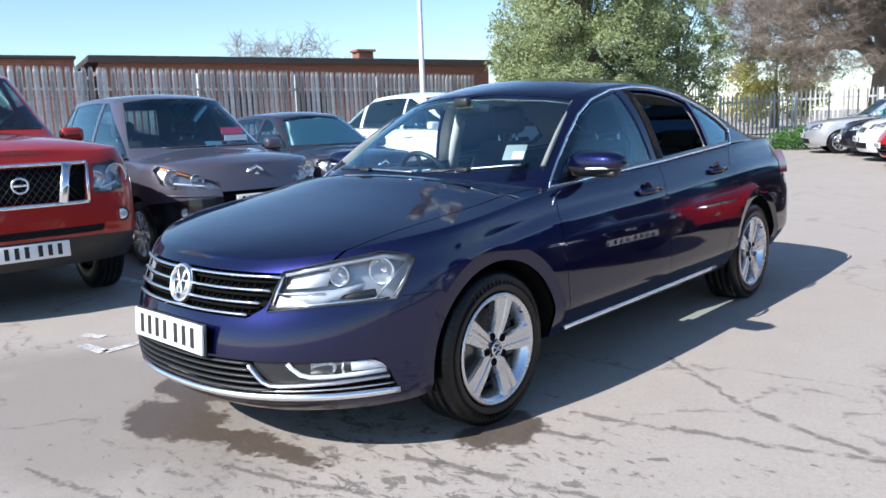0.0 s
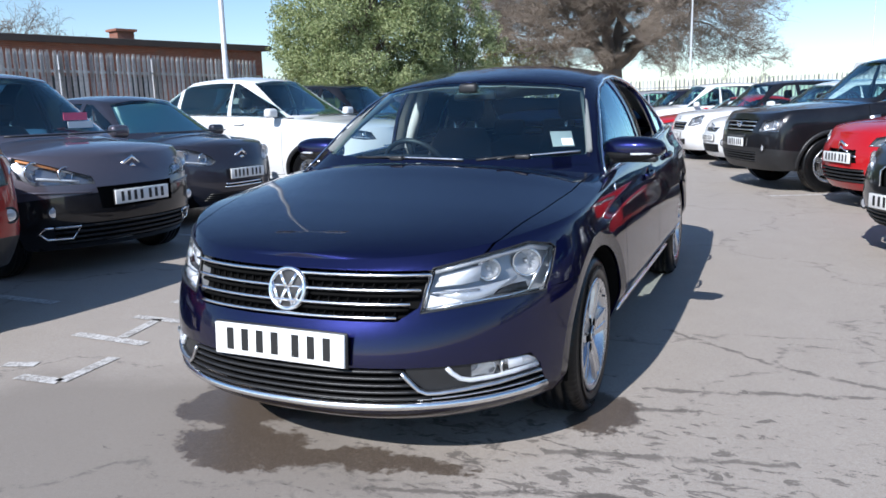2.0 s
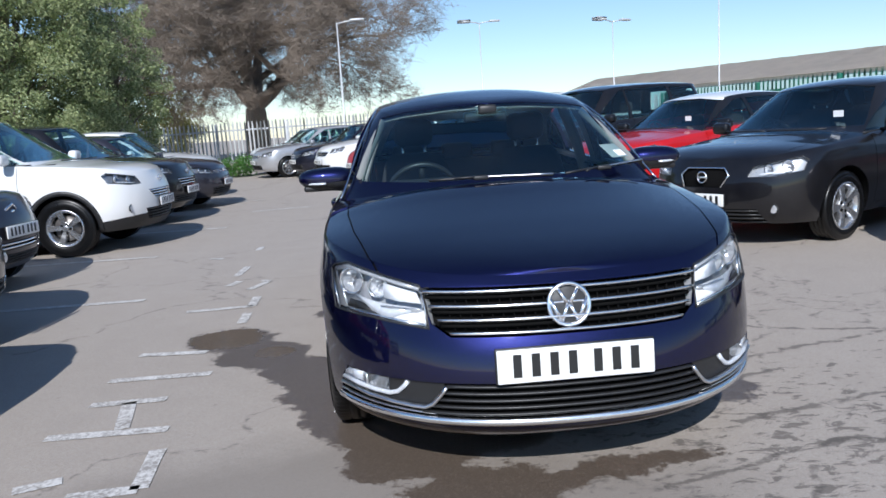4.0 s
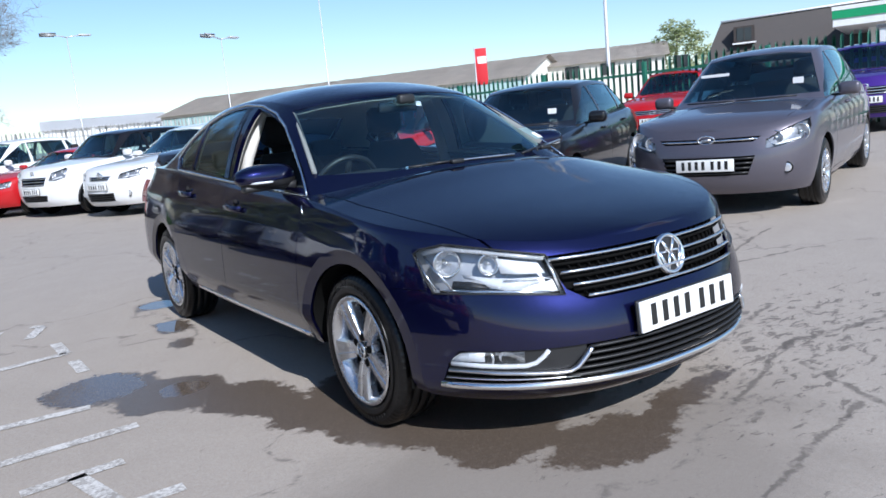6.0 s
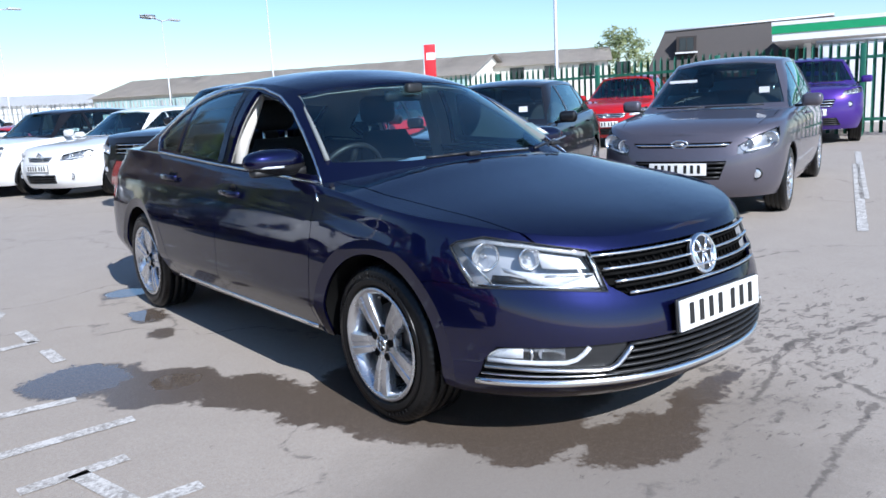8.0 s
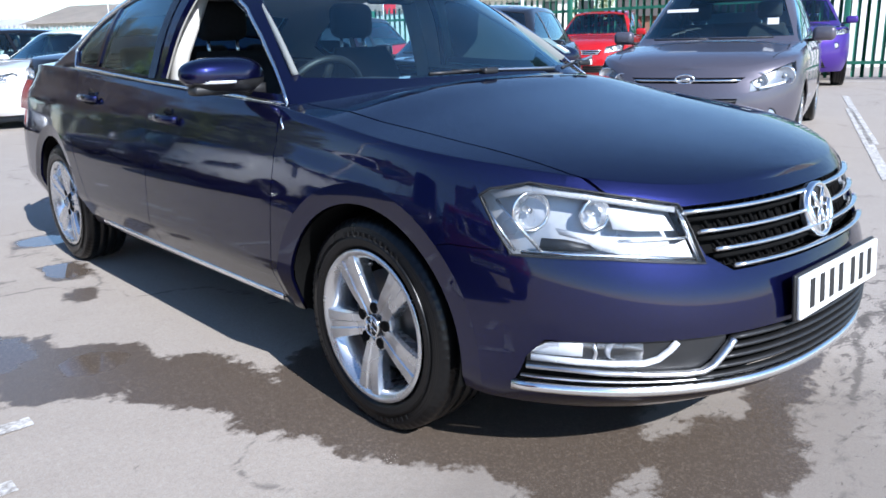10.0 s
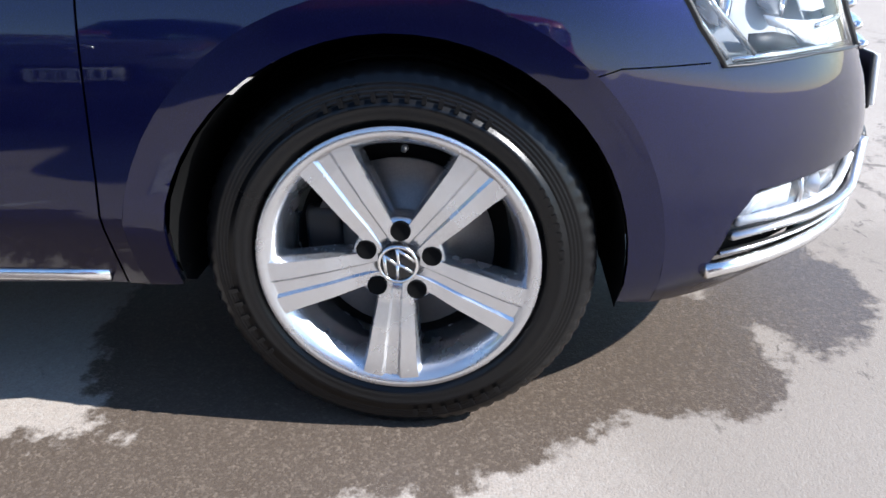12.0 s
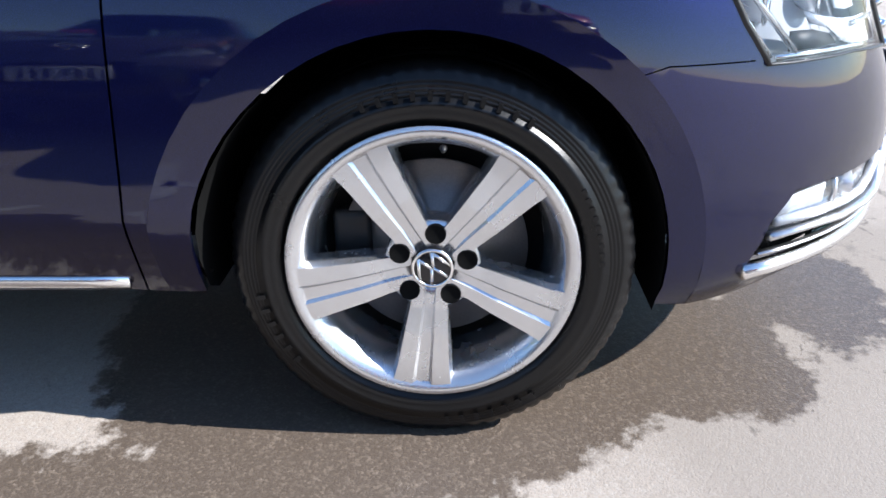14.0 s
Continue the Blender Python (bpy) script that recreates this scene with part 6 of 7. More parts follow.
f = hatch(h=1.46, belt=0.94, w=0.885, wb=2.58, fo=0.90, ro=0.84, lip=0.74, cowl=0.10, roof_f=1.0)
c = build_parked("hatchback_car", "black hatchback with a pentagon grille", f, M_BLACK, 0.315, 0.21, 5, [(-0.20, 0.55), (0.20, 0.55), (0.26, 0.66), (0.20, 0.72), (-0.20, 0.72), (-0.26, 0.66)], lamp_poly(0.42, 0.80, 0.64, 0.80, 0.07), 0.44, lower=quad(0.55, 0.50, 0.22, 0.36), badge=(0.64, "round"), bars=0, bowl=M_LAMPGREY, fog=(0.62, 0.36), group="right row of parked cars")
part("grille_trim", sweep([f.front(a, b, 0.004) for a, b in ((-0.20, 0.55), (-0.26, 0.66), (-0.20, 0.72), (0.20, 0.72), (0.26, 0.66), (0.20, 0.55))], 0.008, 0.008, (0, -1, 0), 6), M_CHROME, c)
part("dealer_card", box(0.40, 0.50, 0.55, 0.554, 1.08, 1.14), M_PAPER, c, smooth=False)
park(c, f, 2.32, 3.46, 208)

f = hatch(h=1.46, belt=0.98, w=0.86, wb=2.46, fo=0.82, ro=0.66, lip=0.78, cowl=0.12, roof_f=1.0)
c = build_parked("hatchback_car", "bright red hatchback with a white roof", f, M_RED, 0.31, 0.21, 5, quad(0.30, 0.26, 0.52, 0.66), lamp_poly(0.40, 0.78, 0.70, 0.86, 0.07), 0.57, roof_mat=M_BLACK, roof_top=M_WHITE, lower=quad(0.42, 0.40, 0.30, 0.46), doors=3, badge=(0.70, "chevron"), bars=1, fog=(0.64, 0.42), group="right row of parked cars")
part("dealer_card", box(0.40, 0.50, 0.52, 0.524, 1.10, 1.16), M_PAPER, c, smooth=False)
park(c, f, 2.12, 6.45, 206)

f = hatch(h=1.75, belt=1.14, w=0.95, wb=2.66, fo=0.86, ro=0.98, lip=1.00, cowl=0.30, cowl_z=1.16, roof_f=1.10, roof_r=3.2, tail=3.55, sill=0.30, nose_round=0.36, flat=3.0)
c = build_parked("off_road_car", "black boxy off-road car with clear square headlights", f, M_BLACK, 0.365, 0.225, 6, quad(0.42, 0.46, 0.80, 0.96), lamp_poly(0.56, 0.86, 0.80, 0.97, 0.02), 0.66, lower=quad(0.5, 0.55, 0.40, 0.54), clad=True, badge=(0.90, "oval"), fog=(0.68, 0.60), skirt=0.50, group="right row of parked cars")
part("side_vent", sweep([f.side(0.46, 0.93, 1, 0.004), f.side(0.60, 0.95, 1, 0.004)], 0.05, 0.006, (1, 0, 0), 4), M_SATIN, c)
park(c, f, 0.98, 8.45, 205)

f = hatch(h=1.49, belt=0.96, w=0.89, wb=2.61, fo=0.92, ro=0.80, lip=0.78)
c = build_parked("hatchback_car", "white hatchback with chevron badge and dark lower grille", f, M_WHITE, 0.32, 0.21, 8, quad(0.24, 0.30, 0.66, 0.74), lamp_poly(0.44, 0.82, 0.68, 0.84, 0.07), 0.56, lower=quad(0.34, 0.36, 0.30, 0.45), badge=(0.755, "chevron"), fog=(0.62, 0.42), group="right row of parked cars")
park(c, f, 0.35, 11.6, 205)
f = hatch(h=1.56, belt=1.02, w=0.89, wb=2.60, fo=0.78, ro=0.72, lip=0.86, cowl=0.20, cowl_z=1.04, roof_f=0.9, roof_r=2.75, tail=3.15, nose_round=0.42)
c = build_parked("small_car", "white small car with a black roof and round lamps", f, M_WHITE, 0.32, 0.21, 8, quad(0.36, 0.40, 0.62, 0.78), lamp_poly(0.46, 0.76, 0.70, 0.92, 0.07), 0.52, roof_mat=M_BLACK, lower=quad(0.36, 0.40, 0.32, 0.44), clad=True, badge=(0.84, "round"), group="right row of parked cars")
park(c, f, -0.45, 13.6, 205)
f = hatch(h=1.30, belt=0.88, w=0.885, wb=2.57, fo=0.85, ro=0.82, lip=0.68, cowl=0.35, cowl_z=0.93, roof_f=1.2, roof_r=2.2, tail=3.0)
c = build_parked("coupe_car", "low red sports coupe", f, M_RED, 0.31, 0.215, 10, quad(0.45, 0.40, 0.26, 0.48), lamp_poly(0.48, 0.80, 0.58, 0.74, 0.06), 0.46, doors=3, group="right row of parked cars")
park(c, f, -1.35, 15.3, 205)
c = build_parked("crossover_car", "white crossover car with dark windows", f2, M_WHITE, 0.34, 0.21, 5, quad(0.36, 0.42, 0.66, 0.78), lamp_poly(0.48, 0.82, 0.74, 0.90, 0.06), 0.52, badge=(0.76, "round"), lower=quad(0.5, 0.55, 0.30, 0.44), group="right row of parked cars")
park(c, f2, -2.3, 17.4, 205)
f = hatch(h=1.52, belt=0.97, w=0.89)
c = build_parked("hatchback_car", "black hatchback with clear headlights", f, M_INK, 0.315, 0.21, 6, quad(0.36, 0.42, 0.62, 0.72), lamp_poly(0.46, 0.80, 0.66, 0.82, 0.05), 0.50, lower=quad(0.5, 0.5, 0.28, 0.42), badge=(0.67, "round"), group="right row of parked cars")
park(c, f, -3.2, 19.4, 205)
silver = build_parked("hatchback_car", "silver hatchback parked before the pale fence", f, M_SILVER, 0.315, 0.21, 8, quad(0.36, 0.42, 0.62, 0.72), lamp_poly(0.46, 0.80, 0.66, 0.82, 0.05), 0.50, lower=quad(0.5, 0.5, 0.28, 0.42), badge=(0.67, "round"), group="right row of parked cars")
park(silver, f, -4.6, 20.9, 205)
far_white = build_parked("hatchback_car", "white hatchback parked before the pale fence", f, M_WHITE, 0.315, 0.21, 8, quad(0.36, 0.42, 0.62, 0.72), lamp_poly(0.46, 0.80, 0.66, 0.82, 0.05), 0.50, lower=quad(0.5, 0.5, 0.28, 0.42), badge=(0.67, "round"), group="right row of parked cars")
park(far_white, f, -5.1, 23.4, 205)

# cars before the green fence
f = hatch(h=1.57, belt=1.04, w=0.885, wb=2.53, fo=0.86, ro=0.74, lip=0.92, cowl=0.15, cowl_z=1.07, roof_f=1.0, roof_r=2.4, tail=3.1, sill=0.27)
c = build_parked("crossover_car", "purple crossover car with round lower lamps", f, M_PURPLE, 0.345, 0.215, 5, quad(0.34, 0.40, 0.66, 0.80), lamp_poly(0.50, 0.82, 0.86, 0.98, 0.05), 0.58, lower=quad(0.5, 0.42, 0.34, 0.48), badge=(0.80, "round"), fog=(0.62, 0.70), group="cars before the green fence")
park(c, f, 11.2, 3.95, 205)
f = hatch(h=1.50, belt=0.96, w=0.88)
c = build_parked("hatchback_car", "red hatchback parked near the green fence", f, M_RED, 0.315, 0.21, 6, quad(0.36, 0.42, 0.62, 0.72), lamp_poly(0.46, 0.80, 0.66, 0.82, 0.05), 0.50, lower=quad(0.5, 0.5, 0.28, 0.42), badge=(0.67, "round"), group="cars before the green fence")
park(c, f, 10.3, 7.75, 205)


# ---- the ground ----
gb = bmesh.new()
rows = [[gb.verts.new((x, y, rise(x))) for y in (-900, 900)] for x in (-900, 1.8, 16.0, 900)]
for a, b in zip(rows, rows[1:]):
    gb.faces.new((a[0], b[0], b[1], a[1]))
ground = tagged(part("ground", gb, M_ASPHALT, smooth=False), "worn grey asphalt car park with damp patches", "ground", kind="structure")


def line(name, pts, w, label="worn white painted bay line"):
    """A painted line of that width along the points."""
    bm = bmesh.new()
    for a, b in zip(pts, pts[1:]):
        a, b = Vector((*a, 0)), Vector((*b, 0))
        d = (b - a).normalized()
        n = Vector((-d.y, d.x, 0)) * w / 2
        k = max(2, int((b - a).length / 0.12))
        rows = []
        for i in range(k + 1):
            p = a.lerp(b, i / k)
            j = 1 + 0.14 * (noise.noise(p * 9) if i not in (0,) else 0)
            rows.append([bm.verts.new((p.x + n.x * s * j, p.y + n.y * s * j, rise(p.x + n.x * s * j) + 0.004)) for s in (-1, 1)])
        for p, q in zip(rows, rows[1:]):
            bm.faces.new((p[0], q[0], q[1], p[1]))
    bmesh.ops.recalc_face_normals(bm, faces=bm.faces)
    for q in bm.faces:
        if q.normal.z < 0:
            q.normal_flip()
    return tagged(part(name, bm, M_ROADPAINT, smooth=False), label, "road marking", "bay markings", "structure")


for pts in ([(-2.15, 0.80), (-1.60, 0.79)], [(-2.11, 0.42), (-1.74, 0.425)], [(-1.92, 0.42), (-1.84, 0.06)], [(-2.16, 0.02), (-1.62, 0.01)], [(-2.13, 2.39), (-1.64, 2.42)], [(-1.65, 2.42), (-1.66, 2.76)], [(-1.64, 2.20), (-1.635, 1.90)],
            [(-2.13, 1.28), (-1.72, 1.23)], [(-1.83, -0.60), (-1.57, -0.58), (-1.60, -0.22)], [(-2.06, -0.50), (-1.90, -0.44)], [(-1.78, 3.08), (-1.66, 3.39), (-1.72, 3.46)],
            [(-2.01, 3.77), (-1.99, 4.27)], [(-2.06, 5.35), (-2.05, 5.6)], [(-2.5, 4.94), (-2.36, 4.90)], [(-2.0, 3.3), (-1.93, 3.5)]):
    line("road_lettering", pts, 0.070, "worn white painted lettering on the asphalt")
for pts in ([(-7.5, 2.93), (-2.61, 2.97)], [(-7.5, 5.45), (-3.2, 5.40)], [(-7.5, 7.9), (-2.9, 7.85)], [(-2.9, 10.08), (-1.93, 10.24)], [(-7.5, 0.5), (-2.9, 0.5)], [(-7.5, 12.4), (-3.0, 12.4)]):
    line("bay_line", pts, 0.085)
for x, y in ((4.05, 0.15), (5.7, 0.80), (3.1, 4.9), (1.45, 7.50), (1.2, 9.9), (0.4, 12.9), (-0.3, 15.3)):
    line("bay_line", [(x, y), (x + 4.6, y + 1.95)], 0.085)
line("bay_line", [(13.6, 1.2), (12.4, 6.0)], 0.085)


# ---- fences, sheds and poles ----
def fence(label, p0, p1, height, step, mat, rail_mat, wide=0.065, z0=0.0, group="fences"):
    p0, p1 = Vector((*p0, rise(p0[0]) - 0.02)), Vector((*p1, rise(p1[0]) - 0.02))
    d = (p1 - p0)
    n = int(d.length / step)
    ang = math.degrees(math.atan2(d.y, d.x))
    root = tagged(new("palisade_fence", None), label, "fence", group)
    root.matrix_basis = Matrix.Translation(p0) @ pose(0, 0, 0, 0, 0, ang) @ pose(0, 0, 0, 0, -math.degrees(math.atan2(d.z, d.xy.length)), 0)
    bm = bmesh.new()
    prof = [(-wide / 2, 0), (-wide / 5, 0.018), (wide / 5, 0.018), (wide / 2, 0)]
    lo = [bm.verts.new((x, -y, 0.06)) for x, y in prof]
    hi = [bm.verts.new((x, -y, height - 0.10)) for x, y in prof]
    tips = [bm.verts.new((x * 0.5, -y - 0.02, height)) for x, y in ((-wide / 2, 0), (0, 0.018), (wide / 2, 0))]
    for k in range(3):
        bm.faces.new((lo[k], lo[k + 1], hi[k + 1], hi[k]))
    bm.faces.new((hi[0], hi[1], tips[0]))
    bm.faces.new((hi[1], hi[2], tips[1]))
    bm.faces.new((hi[2], hi[3], tips[2]))
    bmesh.ops.solidify(bm, geom=bm.faces, thickness=0.004)
    first = part("pale", bm, mat, root, smooth=False)
    first.matrix_basis = pose(0, -0.03, 0)
    for k in range(1, n):
        o = first.copy()
        scene.collection.objects.link(o)
        o.matrix_basis = pose(k * step, -0.03, 0.02 * noise.noise(Vector((k * 0.7, 1, p0.x))), 0, 1.2 * noise.noise(Vector((k * 1.3, 5, p0.y))), 0)
    for z in (height * 0.18, height * 0.82):
        part("rail", box(0, d.length, -0.02, 0.02, z - 0.03, z + 0.03), rail_mat, root, smooth=False)
    for k in range(int(d.length / 2.75) + 1):
        part("post", box(k * 2.75 - 0.05, k * 2.75 + 0.05, 0.0, 0.09, 0, height * 0.96, 0.008), rail_mat, root)
    return root


fence("weathered dark palisade fence before the brick shed", (-15.9, -6.0), (-13.6, 17.2), 2.75, 0.16, M_WORNFENCE, M_GALV, 0.115)
fence("pale palisade fence along the far edge", (-13.6, 17.2), (-9.8, 27.5), 2.3, 0.155, M_PALEFENCE, M_GALV)
fence("pale palisade fence behind the far cars", (-9.8, 27.5), (14.0, 31.0), 1.95, 0.155, M_PALEFENCE, M_GALV)
fence("green steel palisade fence beside the neighbouring yard", (15.5, -4.0), (8.8, 21.5), 1.85, 0.155, M_FENCEGREEN, M_FENCEGREEN)
fence("green steel palisade fence beside the neighbouring yard", (8.8, 21.5), (14.0, 31.0), 1.85, 0.155, M_FENCEGREEN, M_FENCEGREEN)


def brick_shed():
    s = tagged(new("brick_shed", None), "long low red brick shed with a dark flat roof", "shed")
    d = Vector((4.2, 13.6, 0))
    s.matrix_basis = pose(-21.3, 8.2, 0, 0, 0, math.degrees(math.atan2(d.y, d.x)))
    L = d.length + 0.2
    part("wall", box(0, L, -0.0, 6.0, 0, 3.42), M_BRICK, s, smooth=False)
    part("roof", box(-0.3, L + 0.3, -0.22, 6.3, 3.42, 3.62, 0.03), M_ROOFDARK, s, smooth=False)
    part("fascia", box(-0.3, L + 0.3, -0.26, -0.222, 3.40, 3.56), M_ROOFDARK, s, smooth=False)
    part("chimney", box(L - 5.2, L - 4.6, 1.0, 1.6, 3.6, 3.98), M_BRICK, s, smooth=False)
    part("chimney_cap", box(L - 5.28, L - 4.52, 0.92, 1.68, 3.98, 4.06), M_BRICK, s, smooth=False)
    for k in range(5):
        part("window", box(1.2 + k * 2.6, 2.3 + k * 2.6, -0.03, 0.02, 1.3, 2.4), M_WINDOWDARK, s, smooth=False)
    a = tagged(new("brick_shed", None), "red brick annexe with a flat roof", "shed")
    a.matrix_basis = pose(-21.6, 8.0, 0, 0, 0, 72)
    part("wall", box(-12, -0.4, -0.4, 5.0, 0, 3.48), M_BRICK, a, smooth=False)
    part("roof", box(-12.2, -0.35, -0.6, 5.2, 3.48, 3.58, 0.02), M_ROOFDARK, a, smooth=False)
    return s


brick_shed()


def lamp_column(x, y, h, arms, heading=0, r=0.075):
    c = tagged(new("lamp_column", None), "tall grey steel lamp column", "street lamp", "lamp columns")
    c.matrix_basis = pose(x, y, rise(x), 0, 0, heading)
    part("column", spin([(0, 0.002), (0, r * 1.5), (1.2, r * 1.45), (1.25, r), (h, r * 0.6), (h, 0.002)], 14, "z"), M_POLE, c)
    for s in arms:
        part("lantern_arm", sweep([(0, 0, h - 0.05), (s * 0.4, 0, h + 0.03), (s * 0.8, 0, h + 0.05)], 0.03, 0.03, (0, 0, 1), 8), M_POLE, c)
        part("lantern", box(s * 0.6, s * 1.25, -0.14, 0.14, h + 0.03, h + 0.13, 0.04), M_POLE, c)
    return c


lamp_column(-8.45, 9.25, 8.5, (1, -1), r=0.058)
lamp_column(-2.2, 32.6, 6.2, (1,), r=0.05)
lamp_column(19.9, 17.7, 10.0, (1, -1))
lamp_column(11.4, 35.2, 5.75, (-1, 1), 30, 0.035)
lamp_column(5.6, 42.0, 7.0, (-1, 1), 10, 0.035)
lamp_column(16.0, 33.2, 9.5, (1,), r=0.035)


# ---- buildings beyond the fence ----
def gabled(label, x, y, turn, length, width, eaves, ridge, wall, roof, windows=(), band=None):
    b = tagged(new("warehouse", None), label, "building")
    b.matrix_basis = pose(x, y, 0, 0, 0, turn) @ Matrix.Diagonal((1, 1, 0.90, 1))
    bm = bmesh.new()
    secs = [[bm.verts.new(p) for p in ((xx, 0, 0), (xx, width, 0), (xx, width, eaves), (xx, width / 2, ridge), (xx, 0, eaves))] for xx in (0, length)]
    bm.faces.new(secs[0][::-1])
    bm.faces.new(secs[1])
    for k in range(5):
        bm.faces.new((secs[0][k], secs[0][(k + 1) % 5], secs[1][(k + 1) % 5], secs[1][k]))
    bmesh.ops.recalc_face_normals(bm, faces=bm.faces)
    part("wall", bm, wall, b, smooth=False)
    for s in (0, 1):
        e, r = Vector((0, -0.3 if s == 0 else width + 0.3, eaves - 0.08)), Vector((0, width / 2, ridge + 0.06))
        rb = bmesh.new()
        n = int(length / 0.9)
        rows = []
        for k in range(n + 1):
            xx = -0.3 + (length + 0.6) * k / n
            zz = 0.03 * (k % 2)
            rows.append([rb.verts.new((xx, e.y, e.z + zz)), rb.verts.new((xx, r.y, r.z + zz))])
        for p, q in zip(rows, rows[1:]):
            rb.faces.new((p[0], q[0], q[1], p[1]))
        bmesh.ops.solidify(rb, geom=rb.faces, thickness=0.08)
        part("roof", rb, roof, b, smooth=False)
    for (wx, wy, wz, ww, wh) in windows:
        w = part("window", box(wx, wx + ww, -0.05, -0.01, wz, wz + wh) if wy == 0 else box(-0.05, -0.01, wx, wx + ww, wz, wz + wh), M_WINDOWDARK, b, smooth=False)
    if band:
        part("cladding", box(0.2, length - 0.2, -0.08, -0.02, band[0], band[1]), M_TEAL, b, smooth=False)
    return b


gabled("long warehouse with a weathered sheet roof and teal cladding", 13.3, 55.4, -59, 28, 9, 3.3, 4.65, M_RENDER, M_SHEETROOF, band=(1.0, 3.0))
gabled("cream warehouse with small dark windows", 31.7, 34.3, -50, 7.6, 9, 3.9, 5.0, M_RENDER, M_SHEETROOF, windows=[(1.5 + 2.2 * k, 0, 2.9, 0.9, 0.8) for k in range(4)])


gabled("low white flat-sided store beyond the warehouse", 6.6, 63.2, -8, 9.0, 7, 3.2, 4.0, M_WHITEEDGE, M_WHITEEDGE)


def dormer_house():
    b = tagged(new("tiled_building", None), "dark tiled mansard building with one dormer window", "building")
    b.matrix_basis = pose(25.3, 17.6, 0, 0, 0, -57) @ Matrix.Diagonal((1, 1, 0.875, 1))
    bm = bmesh.new()
    base = [(0, 0, 2.2), (8.0, 0, 2.2), (8.0, 6, 2.2), (0, 6, 2.2)]
    top = [(0.8, 1.2, 4.4), (7.4, 1.2, 4.6), (7.4, 5, 4.6), (0.8, 5, 4.4)]
    lo = [bm.verts.new(p) for p in base]
    hi = [bm.verts.new(p) for p in top]
    for k in range(4):
        bm.faces.new((lo[k], lo[(k + 1) % 4], hi[(k + 1) % 4], hi[k]))
    bm.faces.new(hi)
    bmesh.ops.recalc_face_normals(bm, faces=bm.faces)
    part("roof", bm, M_SLATE, b, smooth=False)
    part("wall", box(0.2, 7.8, 0.2, 5.8, 0, 2.2), M_BRICK, b, smooth=False)
    part("ridge_trim", sweep([(0.8, 1.15, 4.42), (7.4, 1.15, 4.62)], 0.05, 0.05, (0, 0, 1), 6), M_WHITEEDGE, b)
    w = part("dormer_window", box(1.3, 2.1, 0.25, 0.95, 3.25, 4.05), M_ROOFDARK, b, smooth=False)
    part("sill", box(1.25, 2.15, 0.20, 0.30, 3.25, 3.32), M_WHITEEDGE, w, smooth=False)
    part("glazing_bar", box(1.685, 1.715, 0.215, 0.24, 3.4, 3.97), M_ROOFDARK, w, smooth=False)
    part("pane", box(1.42, 1.98, 0.23, 0.27, 3.4, 3.97), M_WINDOWDARK, w, smooth=False)
    c = tagged(new("canopy", None), "white flat canopy with a green edge band", "canopy")
    c.matrix_basis = pose(22.6, 10.6, 0, 0, 0, -66) @ Matrix.Diagonal((1, 1, 0.87, 1))
    part("deck", box(0, 9, 0, 7, 3.15, 3.42), M_WHITEEDGE, c, smooth=False)
    part("edge_band", box(-0.02, 9.02, -0.03, 7.02, 3.42, 3.72), M_CANOPYG, c, smooth=False)
    part("top_edge", box(-0.03, 9.03, -0.04, 7.03, 3.72, 3.86), M_WHITEEDGE, c, smooth=False)
    for x in (1.0, 8.0):
        part("column", box(x - 0.12, x + 0.12, 3.0, 3.24, 0, 3.15), M_WHITEEDGE, c, smooth=False)
    v = tagged(new("white_panel_store", None), "white panelled store box behind the green fence", "container")
    v.matrix_basis = pose(17.2, 6.6, 0, 0, 0, -66)
    part("body", box(0, 2.4, 0, 2.2, 0, 2.25, 0.03), M_WHITEEDGE, v)
    part("roof_cap", box(-0.05, 2.45, -0.05, 2.25, 2.25, 2.32), M_GALV, v)


dormer_house()
banner = tagged(new("flag_banner", None), "red feather banner on a pole beyond the green fence", "banner")
banner.matrix_basis = pose(18.6, 24.2, 0, 0, 0, -40)
part("pole", spin([(0, 0.002), (0, 0.03), (3.9, 0.02), (3.9, 0.002)], 8, "z"), M_POLE, banner)
part("cloth", box(0.03, 0.52, -0.012, 0.012, 2.3, 3.85, 0.006), M_BANNER, banner)
part("white_mark", box(0.12, 0.50, -0.018, -0.013, 3.2, 3.5), M_PAPER, banner, smooth=False)


# ---- trees ----
def limb(bm, pts, radii, n=6):
    rings = []
    for i, p in enumerate(pts):
        t = (pts[min(i + 1, len(pts) - 1)] - pts[max(i - 1, 0)]).normalized()
        u = t.orthogonal().normalized()
        w = t.cross(u)
        rings.append([bm.verts.new(p + (u * math.cos(2 * math.pi * k / n) + w * math.sin(2 * math.pi * k / n)) * radii[i]) for k in range(n)])
    for a, b in zip(rings, rings[1:]):
        for k in range(n):
            bm.faces.new((a[k], a[(k + 1) % n], b[(k + 1) % n], b[k]))


